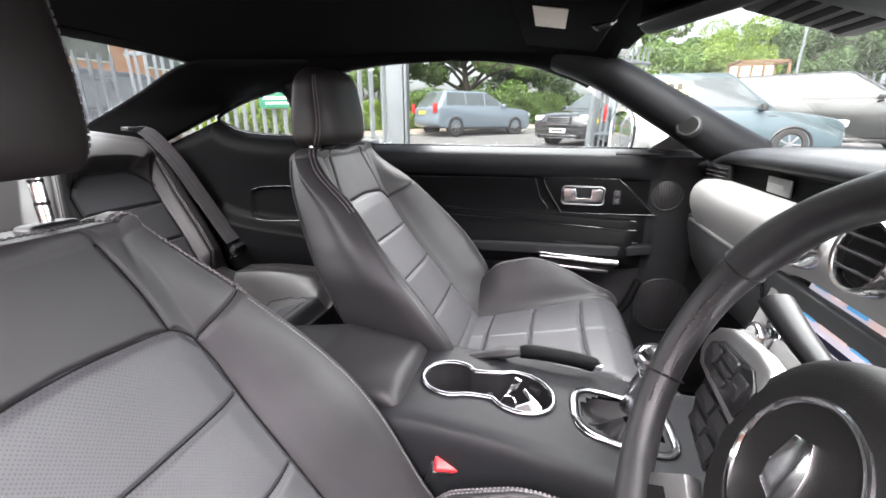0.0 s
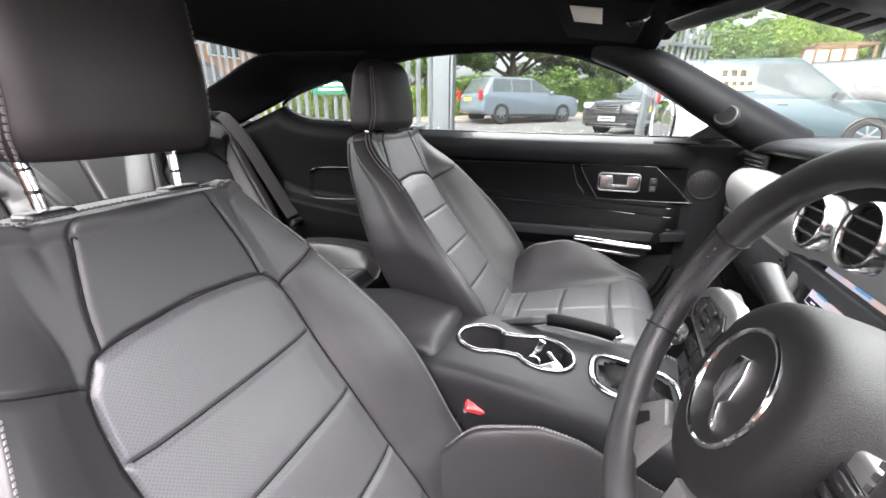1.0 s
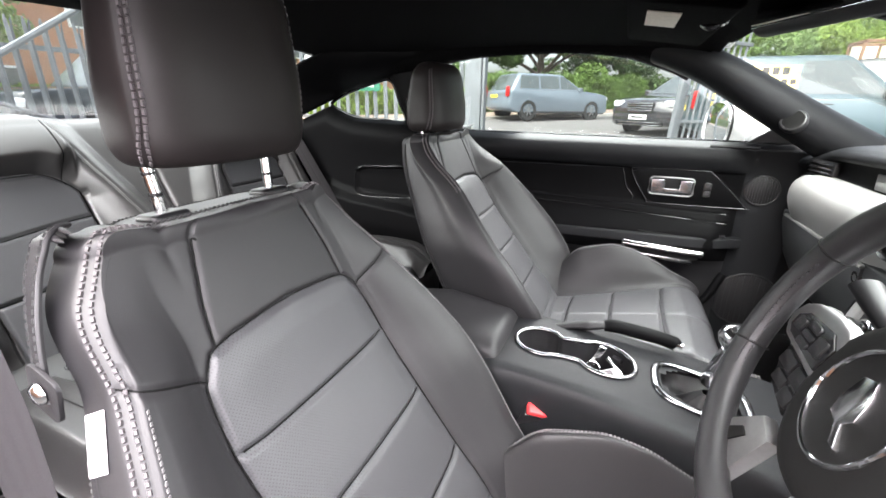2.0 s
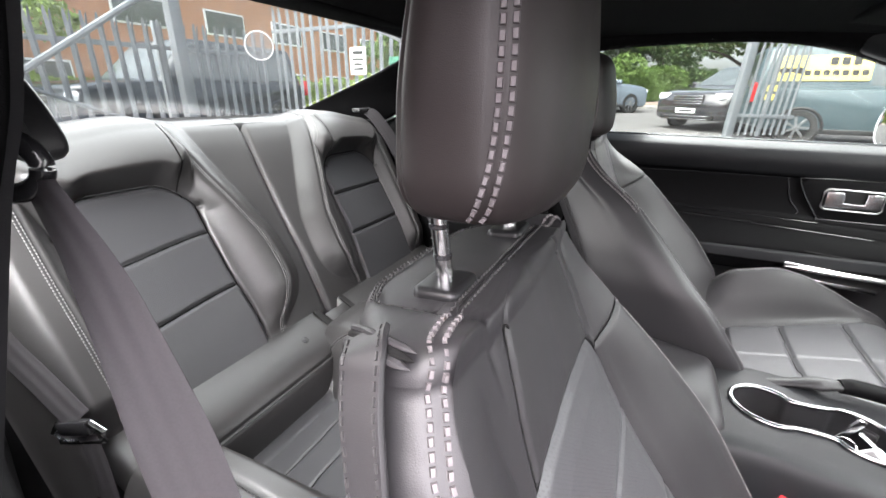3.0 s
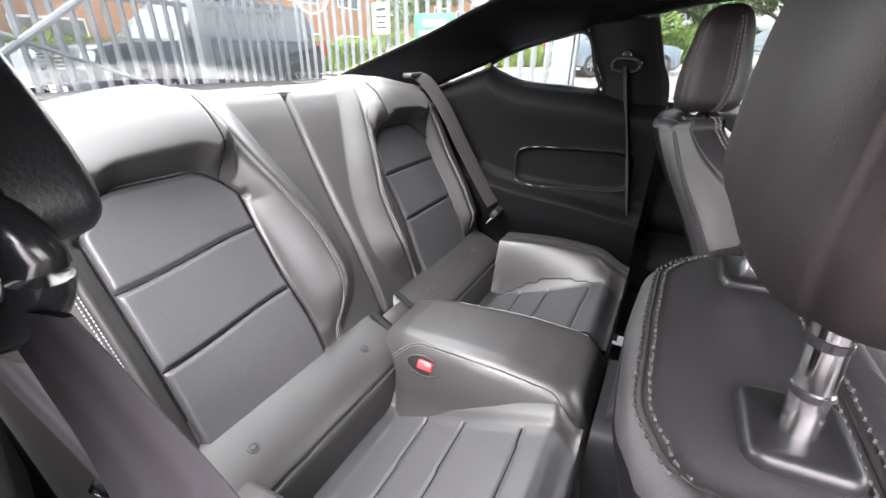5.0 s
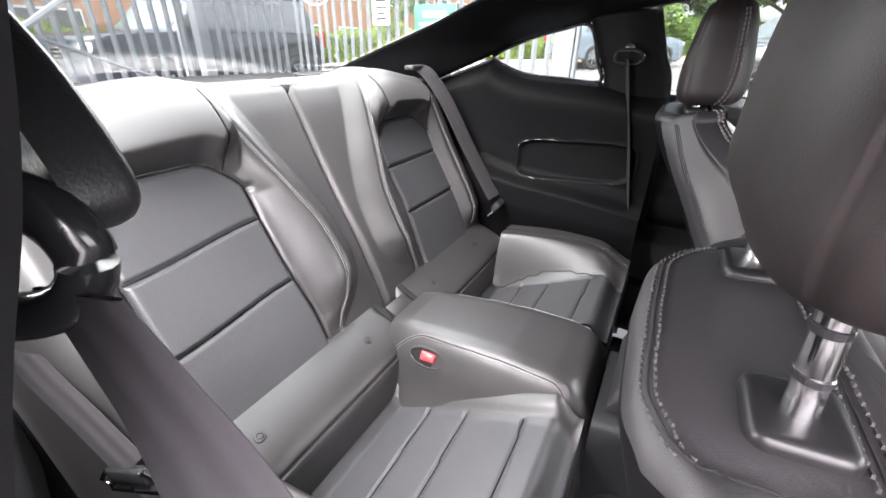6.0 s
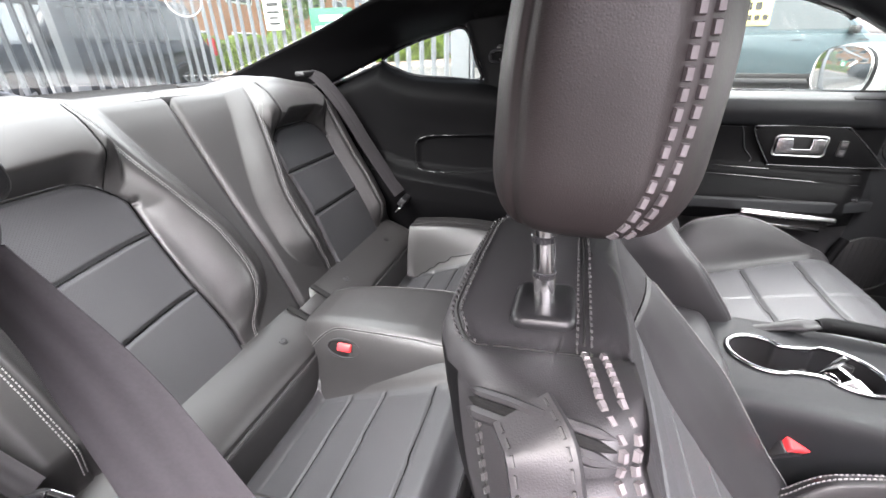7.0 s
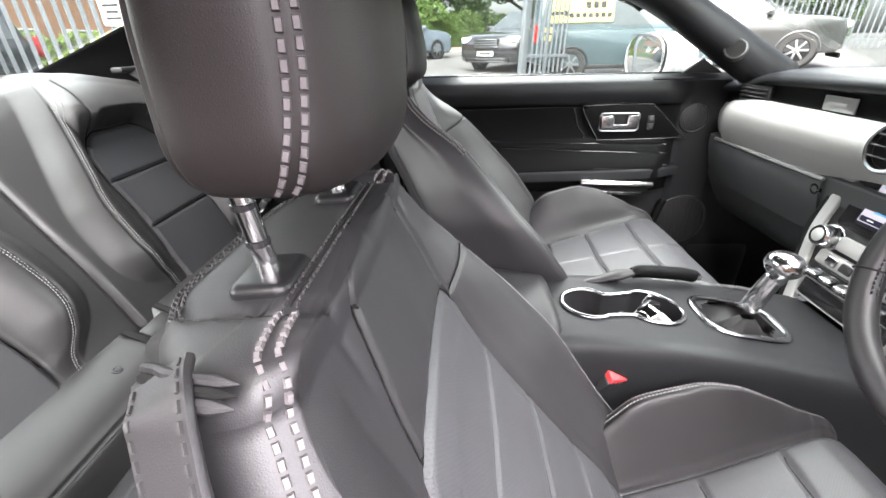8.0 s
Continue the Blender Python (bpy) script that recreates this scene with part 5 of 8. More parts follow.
hang = curve([(-0.392, -0.5885, 1.014), (-0.384, -0.5865, 0.996), (-0.368, -0.584, 0.956), (-0.336, -0.585, 0.856), (-0.3015, -0.591, 0.756), (-0.2665, -0.602, 0.656), (-0.229, -0.6175, 0.556), (-0.191, -0.636, 0.456), (-0.15, -0.655, 0.34)], 70)
lay = np.stack([np.interp(hang[:, 2], [0.34, 0.45, 0.55, 0.65, 0.75, 0.85, 0.95, 1.02], v) for v in ((1.0, 1.0, 1.0, 0.91, 0.82, 0.82, 0.91, 0.98), (-0.2, -0.15, 0.1, 0.40, 0.57, 0.56, 0.41, 0.16), (0.1, 0.1, 0.1, 0.1, 0.1, 0.1, 0.1, 0.1))], -1)
belt_run(hang, lay, nb, np.interp(hang[:, 2], [0.86, 0.956, 1.01], [0.050, 0.038, 0.028]))
nb.location += Vector((-0.004, 0.014, -0.006))
la = thing("belt_latch", label="chrome seat belt latch on grey webbing beside the rear cushion", category="seat belt", at=(-0.55, -0.5, 0.5))
belt_run(curve([(-0.93, -0.515, 0.795), (-0.85, -0.512, 0.730), (-0.78, -0.508, 0.690), (-0.712, -0.505, 0.652)], 24), (0.45, 0.62, 0.64), la, 0.034)
belt_run(curve([(-0.705, -0.505, 0.628), (-0.690, -0.508, 0.590), (-0.672, -0.515, 0.52)], 14), (0.9, 0.35, 0.25), la, 0.030)
m = Matrix.Translation((-0.716, -0.508, 0.628)) @ Vector((0.93, 0.30, 0.18)).to_track_quat("X", "Z").to_matrix().to_4x4()
part("latch_plate", tube([(m @ Vector(p))[:] for p in ((-0.034, 0, -0.012), (0.034, 0, -0.012), (0.040, 0, 0.004), (0.026, 0, 0.018), (-0.026, 0, 0.018), (-0.040, 0, 0.004))], 0.0042, 8, closed=True), CHROME, la, "bright latch plate")
part("latch_cover", rbox((0.050, 0.013, 0.022), 0.005, m @ Matrix.Translation((0, 0, 0.012)), 2), PLASTIC_GLOSS, la)

# parcel shelf and rear window
u, v = np.meshgrid(np.linspace(-1.46, -0.975, 40), np.linspace(-0.56, 0.56, 60), indexing="ij")
zz = 0.962 + 0.016 * np.cos(v / 0.56 * 1.4) - 0.03 * hump(-u, 1.35, 1.46) + 0.004 * np.sin(u * 30) * np.cos(v * 9)
shelf = thing("parcel_shelf", solid(sheet(np.stack([u, v, zz], -1)), 0.02, (0, 0, -1)), SHELF_CLOTH, "grey felted parcel shelf behind the rear seats", "parcel shelf", kind="structure", smooth="all")
for y in (-0.24, 0.30):
    ring = [(-1.16 + 0.042 * math.cos(a), y + 0.085 * math.sin(a), 0.982) for a in np.linspace(0, 2 * math.pi, 40, endpoint=False)]
    part("speaker_rim", tube(ring, 0.004, 8, closed=True), PLASTIC, shelf)
    part("speaker_grille", plate([(-1.16 + 0.040 * math.cos(a), y + 0.083 * math.sin(a)) for a in np.linspace(0, 2 * math.pi, 32, endpoint=False)], 0.003, Matrix.Translation((0, 0, 0.980)), 0.001), PLASTIC, shelf)
ru, rv = np.meshgrid(np.linspace(0, 1, 24), np.linspace(-1, 1, 24), indexing="ij")
gx, gy = -0.72 - 0.74 * ru, rv * (0.46 + 0.06 * ru)
gz = 1.218 - 0.231 * ru - 0.020 * ru * (1 - ru) - 0.045 * rv**2
rw = thing("rear_window", solid(sheet(np.stack([gx, gy, gz], -1), flip=True), 0.004, (-0.3, 0, 1)), GLASS_REAR, "sloping tinted rear window", "window", kind="structure", smooth="all")
rw.visible_shadow = False
m = Matrix.Translation((-0.868, 0.0, 1.140)) @ Vector((0.66, -0.62, -0.08)).to_track_quat("Z", "Y").to_matrix().to_4x4()
disc = thing("sticker", plate([(0.027 * math.cos(a), 0.027 * math.sin(a)) for a in np.linspace(0, 2 * math.pi, 40, endpoint=False)], 0.0006, m @ Matrix.Translation((0, 0, -0.006)), 0.0), glass("clear_sticker_film", (0.86, 0.88, 0.88), 0.35), "round clear sticker on the rear window", "sticker")
disc.visible_shadow = False
part("sticker_rim", tube([(m @ Vector((0.027 * math.cos(a), 0.027 * math.sin(a), -0.006)))[:] for a in np.linspace(0, 2 * math.pi, 50, endpoint=False)], 0.0014, 6, closed=True), mat("sticker_white", (0.30, 0.30, 0.30), 0.6), disc)
thing("rear_header", rbox((0.10, 0.96, 0.035), 0.012, Matrix.Translation((-0.715, 0, 1.212))), CLOTH, "black trim over the rear window", "trim", kind="structure")
thing("boot_lid", solid(sheet(np.stack([*np.meshgrid(np.linspace(-1.95, -1.44, 10), np.linspace(-0.62, 0.62, 12), indexing="ij"), np.full((10, 12), 0.925)], -1)), 0.03, (0, 0, -1)), WHITE_PAINT, "white painted boot lid", "boot lid", kind="structure")

# windscreen, header, mirror, visor
ru, rv = np.meshgrid(np.linspace(0, 1, 24), np.linspace(-1, 1, 30), indexing="ij")
wx = 0.38 + 0.80 * ru - 0.10 * rv**2 * (0.4 + 0.6 * ru)
ws = thing("windscreen", solid(sheet(np.stack([wx, rv * (0.575 + 0.09 * ru), 1.215 - 0.255 * ru - 0.02 * rv**2], -1)), 0.005, (0.3, 0, 1)), GLASS_SCREEN, "clear raked windscreen", "window", kind="structure", smooth="all")
ws.visible_shadow = False
thing("windscreen_header", rbox((0.09, 1.10, 0.03), 0.012, Matrix.Translation((0.385, 0, 1.206)) @ Matrix.Rotation(radians(14), 4, "Y")), CLOTH, "black trim over the windscreen", "trim", kind="structure")
mir = thing("rear_view_mirror", label="black rear-view mirror on the windscreen", category="mirror", at=(0.44, 0, 1.2))
m = Matrix.Translation((0.430, 0.0, 1.176)) @ Matrix.Rotation(radians(22.5), 4, "Z") @ Matrix.Rotation(radians(10), 4, "Y")
part("mirror_housing", rbox((0.034, 0.255, 0.072), 0.016, m, 4), PLASTIC, mir)
part("mirror_glass", rbox((0.003, 0.235, 0.056), 0.001, m @ Matrix.Translation((-0.017, 0, 0))), MIRROR, mir, "mirror glass")
part("stem", tube([(0.445, 0.0, 1.180), (0.47, 0.0, 1.188), (0.50, 0.0, 1.192)], 0.011, 10), PLASTIC, mir)
pod = part("sensor_pod", rbox((0.15, 0.12, 0.040), 0.018, Matrix.Translation((0.545, 0.03, 1.160)) @ Matrix.Rotation(radians(17), 4, "Y"), 3), PLASTIC, mir, "black camera pod behind the mirror")
for k in range(5):
    part("vent_slot", rbox((0.012, 0.075, 0.003), 0.001, Matrix.Translation((0.500 + 0.020 * k, 0.03, 1.1532 - 0.0061 * k)) @ Matrix.Rotation(radians(17), 4, "Y")), DARK, pod)
vis = thing("sun_visor", label="black folded sun visor with a pale label", category="sun visor", at=(0.27, 0.33, 1.2))
m = Matrix.Translation((0.268, 0.27, 1.193)) @ Matrix.Rotation(radians(8), 4, "Y")
part("visor_panel", rbox((0.16, 0.43, 0.018), 0.008, m @ Matrix.Translation((0, 0, -0.002)), 3), CLOTH, vis)
part("label_plate", rbox((0.052, 0.135, 0.0016), 0.0006, Matrix.Translation((0.246, 0.185, 1.1838)) @ Matrix.Rotation(radians(8), 4, "Y")), mat("cream_label", (0.62, 0.57, 0.48), 0.5), vis, "cream label")
part("visor_clip", tube(curve([(0.315, 0.215, 1.178), (0.322, 0.195, 1.170), (0.335, 0.185, 1.172), (0.345, 0.200, 1.180)], 16), 0.006, 8), PLASTIC_GLOSS, vis)


# ---- passenger door ----
def door():
    top = thing("door_1", label="closed passenger door with black trim, chrome handle and bright pull", category="car door", kind="structure", at=(0.2, 0.74, 0.2))
    xs = np.linspace(-0.33, 0.70, 170)
    zs = np.linspace(0.945, 0.22, 220)
    X, Z = np.meshgrid(xs, zs, indexing="ij")
    zk = (0.22, 0.40, 0.52, 0.575, 0.605, 0.635, 0.665, 0.69, 0.72, 0.745, 0.76, 0.80, 0.855, 0.868, 0.90, 0.925, 0.940, 0.945)
    yk = (0.725, 0.725, 0.725, 0.712, 0.692, 0.682, 0.685, 0.694, 0.712, 0.722, 0.730, 0.733, 0.730, 0.716, 0.704, 0.712, 0.735, 0.750)
    Y = smooth_interp(Z - 0.030 * (X - 0.1) * np.exp(-(((Z - 0.66) / 0.12) ** 2)), zk, yk)
    # towards the front the arm rest and the pads run out into the flat speaker corner
    flat = hump(X, 0.50, 0.60)
    Y = Y * (1 - flat) + np.interp(Z, [0.22, 0.9, 0.925, 0.945], [0.742, 0.738, 0.738, 0.752]) * flat
    g = np.stack([X, Y, Z], -1)
    seam = np.zeros_like(Z)
    for z0, slope in ((0.748, 0.02), (0.728, 0.035)):
        seam = np.maximum(seam, np.where(X < 0.545, 0.0035 * np.exp(-(((Z - z0 + slope * (X - 0.2)) / 0.0028) ** 2)), 0))
    g[..., 1] += seam
    zone = np.where(X > 0.565, 4, np.where(Z > 0.863, 0, np.where(Z > 0.735, 1, np.where(Z > 0.600, 2, 3))))
    nm = {0: ("upper_pad", VINYL_SOFT, ""), 1: ("insert_panel", VINYL, ""), 2: ("armrest", VINYL, ""), 3: ("lower_panel", PLASTIC, ""), 4: ("front_corner", VINYL_SOFT, "")}
    for k, piece in zones(sheet(g, flip=True), zone[:-1, :-1].ravel()).items():
        part(nm[k][0], piece, nm[k][1], top, nm[k][2], smooth="all")
    part("stitching", stitches(np.stack([np.linspace(-0.2, 0.54, 120), np.interp(np.linspace(-0.2, 0.54, 120), [-0.2, 0.54], [0.7175, 0.7185]), np.interp(np.linspace(-0.2, 0.54, 120), [-0.2, 0.54], [0.738, 0.726])], -1), (0, -1, 0.3), 0.004, 0.002, 0.001), THREAD_DARK, top)
    # sunk panel outline round the handle
    def on(pts, y):
        return [(x, y, z) for x, z in pts]
    bez = [(0.272, 0.848), (0.300, 0.860), (0.46, 0.862), (0.490, 0.852), (0.575, 0.772), (0.57, 0.762), (0.345, 0.757), (0.322, 0.766)]
    part("handle_surround", plate([(x, z) for x, z in bez], 0.012, Matrix(((1, 0, 0, 0), (0, 0, -1, 0.735), (0, 1, 0, 0), (0, 0, 0, 1))), 0.004), VINYL, top)
    part("surround_lip", tube(curve(on(bez, 0.7245), 90, True), 0.0022, 8, closed=True), PLASTIC_GLOSS, top)
    fl = [(-0.18, 0.760), (-0.02, 0.757), (0.22, 0.757), (0.285, 0.764), (0.262, 0.800), (0.245, 0.850), (0.225, 0.856), (-0.08, 0.850), (-0.16, 0.84)]
    part("panel_lip", tube(curve(on(fl, 0.7315), 120, True), 0.0020, 8, closed=True), PLASTIC_GLOSS, top)
    # chrome release handle in its cup
    fr = Matrix(((1, 0, 0, 0.384), (0, 0, -1, 0.723), (0, 1, 0, 0.811), (0, 0, 0, 1)))
    cup = part("handle_cup", plate(rounded(0.116, 0.050, 0.010), 0.002, fr, 0.0008), DARK, top)
    rim = [(fr @ Vector((x, y, 0.002)))[:] for x, y in rounded(0.118, 0.052, 0.011, 5)]
    part("handle_rim", tube(rim, 0.0026, 8, closed=True), SATIN, cup)
    part("handle_lever", plate([(-0.056, 0.021), (-0.022, 0.021), (-0.017, 0.010), (-0.017, -0.006), (0.022, -0.006), (0.022, 0.021), (0.054, 0.021), (0.056, -0.019), (-0.054, -0.021)], 0.008, fr @ Matrix.Translation((0, 0, 0.001)), 0.003, 3), mat("satin_lever", (0.34, 0.34, 0.35), 0.24, metal=1.0, vary=0.04), top, "satin chrome release lever")
    sw = Matrix(((1, 0, 0, 0.478), (0, 0, -1, 0.7225), (0, 1, 0, 0.808), (0, 0, 0, 1)))
    lock = part("lock_switch", plate(rounded(0.022, 0.044, 0.006), 0.003, sw, 0.0012), PLASTIC_GLOSS, top)
    for dy in (0.011, -0.011):
        part("switch_key", plate(rounded(0.016, 0.017, 0.003), 0.003, sw @ Matrix.Translation((0, dy, 0.002)), 0.001), PLASTIC, lock)
        part("switch_mark", plate([(-0.004, -0.002), (0.004, -0.002), (0.004, 0.002), (-0.004, 0.002)], 0.0004, sw @ Matrix.Translation((0, dy, 0.005)), 0), THREAD, lock)
    for z0, slope in ((0.748, 0.02), (0.728, 0.035)):
        part("trim_line", tube([(x, 0.7245 if z0 > 0.74 else 0.7115, z0 - slope * (x - 0.2)) for x in np.linspace(-0.22, 0.54, 20)], 0.0013, 6), PLASTIC_GLOSS, top)
    part("armrest_top", plate([(-0.20, 0.684), (0.30, 0.676), (0.47, 0.677), (0.53, 0.690), (0.592, 0.716), (0.592, 0.736), (-0.20, 0.736)], 0.030, Matrix.Translation((0, 0, 0.632)) @ Matrix.Rotation(radians(-1.5), 4, "Y"), 0.008, 3), VINYL_SOFT, top, "padded armrest top")
    # bright pull, pocket and window switch on the arm rest
    tilt = Matrix.Rotation(radians(2.5), 4, "Y")
    pm = Matrix.Translation((0.384, 0.664, 0.632)) @ tilt
    part("pull_handle", rbox((0.225, 0.030, 0.017), 0.005, pm @ Matrix.Rotation(radians(-30), 4, "X"), 3), CHROME, top, "bright metal door pull")
    part("pull_trim", rbox((0.205, 0.018, 0.013), 0.004, Matrix.Translation((0.369, 0.666, 0.605)) @ tilt, 2), CHROME, top, "bright lower strip")
    part("pull_shadow", rbox((0.215, 0.016, 0.018), 0.004, Matrix.Translation((0.379, 0.672, 0.618)) @ tilt), DARK, top)
    part("pull_pocket", rbox((0.13, 0.024, 0.005), 0.002, Matrix.Translation((0.379, 0.694, 0.6725)) @ tilt), DARK, top)
    part("window_switch", rbox((0.026, 0.014, 0.010), 0.003, Matrix.Translation((0.534, 0.705, 0.680))), PLASTIC_GLOSS, top)
    # round speakers
    for (x, z), r, y in (((0.613, 0.817), 0.041, 0.7375), ((0.645, 0.480), 0.085, 0.7395)):
        sp = Matrix(((1, 0, 0, x), (0, 0, -1, y), (0, 1, 0, z), (0, 0, 0, 1)))
        s = part("speaker_grille", revolve([(0.0, 0.004), (r * 0.9, 0.003), (r, 0.0)], 40, sp), PLASTIC, top)
        part("speaker_rim", tube([(sp @ Vector((r * math.cos(a), r * math.sin(a), 0.002)))[:] for a in np.linspace(0, 2 * math.pi, 60, endpoint=False)], 0.0035 if r > 0.05 else 0.002, 8, closed=True), PLASTIC, s)
        for k in range(-5, 6):
            w = math.sqrt(max(0.0, 1 - (k / 6) ** 2)) * r * 0.92
            part("grille_rib", rbox((0.0022, 0.0022, 2 * w), 0.0, Matrix.Translation((x + k * r / 6.2, y - 0.004, z))), PLASTIC, s)
    part("demister_slot", rbox((0.118, 0.011, 0.004), 0.0015, Matrix.Translation((0.520, 0.722, 0.9335)) @ Matrix.Rotation(radians(30), 4, "X")), DARK, top)
    # lower map pocket edge
    part("pocket_edge", tube(curve([(-0.30, 0.70, 0.40), (0.05, 0.69, 0.385), (0.40, 0.69, 0.40), (0.52, 0.70, 0.46), (0.57, 0.72, 0.56)], 50), 0.012, 10), VINYL, top)
    # weather strip, glass, shut panel
    part("weather_strip", rbox((0.97, 0.012, 0.014), 0.005, Matrix.Translation((0.155, 0.757, 0.942))), PLASTIC_GLOSS, top)
    gl = np.stack(np.meshgrid(np.linspace(0, 1, 20), np.linspace(0, 1, 8), indexing="ij"), -1)
    topline = curve(WIN_TOP[1:], 20)
    bot = np.stack([np.linspace(-0.345, 0.62, 20), np.full(20, 0.765), np.full(20, 0.935)], -1)
    g = bot[:, None] * (1 - gl[..., 1:]) + topline[:, None] * gl[..., 1:] + np.array([0, 0.022, 0]) * np.sin(math.pi * gl[..., 1:])
    pane = part("window_glass", solid(sheet(g), 0.004, (0, 1, 0.2)), GLASS, top, "raised clear window", smooth="all")
    pane.visible_shadow = False
    part("mirror_sail", plate([(0.548, 0.945), (0.665, 0.945), (0.60, 0.985)], 0.01, Matrix(((1, 0, 0, 0), (0, 0, -1, 0.745), (0, 1, 0, 0), (0, 0, 0, 1))), 0.003), PLASTIC, top)
    part("outer_skin", solid(sheet(np.stack(np.meshgrid(np.linspace(-0.30, 1.15, 8), [0.92], np.linspace(0.2, 0.92, 5), indexing="ij"), -1)[:, 0], flip=True), 0.02, (0, -1, 0)), WHITE_PAINT, top, "white painted door skin")
    part("outer_shoulder", strip([(-0.30, 0.92, 0.92), (0.4, 0.92, 0.92), (1.15, 0.90, 0.90)], [(-0.30, 0.775, 0.937), (0.4, 0.775, 0.937), (1.15, 0.775, 0.93)], 20, 5, (0, 0, 0.006), flip=True), WHITE_PAINT, top)
    # mirror: white shell, glass facing back
    m = Matrix.Translation((0.490, 0.905, 0.984)) @ Matrix.Rotation(radians(8), 4, "Z")
    a = np.linspace(0, 2 * math.pi, 44, endpoint=False)
    rings = []
    for s in np.linspace(0, 1, 18):
        k = math.sqrt(max(0.0, 1 - max(0.0, (s - 0.15) / 0.86) ** 2.4)) if s > 0.15 else 0.94 + 0.4 * s
        co, si = np.cos(a), np.sin(a)
        rings.append(np.stack([np.full(44, 0.165 * s), 0.118 * k * np.sign(co) * np.abs(co) ** 0.75, 0.070 * k * np.sign(si) * np.abs(si) ** 0.75 + 0.012 * s], -1))
    v, f, _ = sheet(np.array(rings), close_v=True, flip=True)
    shell = part("mirror_shell", xf((v, f), m), WHITE_PAINT, top, "white mirror shell", smooth="all")
    face = [(0.112 * math.copysign(abs(math.cos(t)) ** 0.75, math.cos(t)), 0.064 * math.copysign(abs(math.sin(t)) ** 0.75, math.sin(t))) for t in a]
    fm = m @ Matrix(((0, 0, -1, 0.010), (1, 0, 0, 0), (0, 1, 0, 0), (0, 0, 0, 1)))
    part("mirror_surround", plate([(x * 1.05, y * 1.07) for x, y in face], 0.006, fm @ Matrix.Translation((0, 0, -0.001)), 0.002), PLASTIC, shell)
    part("mirror_glass", plate(face, 0.009, fm, 0.0004), MIRROR, shell, "door mirror glass")
    part("mirror_foot", rbox((0.09, 0.10, 0.05), 0.02, Matrix.Translation((0.60, 0.80, 0.955)), 3), WHITE_PAINT, shell)
    top.location += Vector((-0.016, -0.033, 0.004))
    return top


door()
thing("kick_panel", rbox((0.62, 0.02, 0.76), 0.006, Matrix.Translation((0.98, 0.752, 0.53))), CARPET, "black carpeted side of the passenger footwell", "wall", kind="structure")
thing("front_wing", solid(sheet(np.stack(np.meshgrid(np.linspace(1.12, 2.3, 8), [0.915], np.linspace(0.2, 0.90, 5), indexing="ij"), -1)[:, 0], flip=True), 0.02, (0, -1, 0)), WHITE_PAINT, "white painted front wing", "car wing", kind="structure")
u, v = np.meshgrid(np.linspace(1.12, 2.3, 16), np.linspace(-0.91, 0.91, 20), indexing="ij")
thing("bonnet", solid(sheet(np.stack([u, v, 0.93 - 0.10 * hump(u, 1.3, 2.4) - 0.03 * (v / 0.9) ** 4], -1)), 0.02, (0, 0, -1)), WHITE_PAINT, "white painted bonnet", "bonnet", kind="structure", smooth="all")


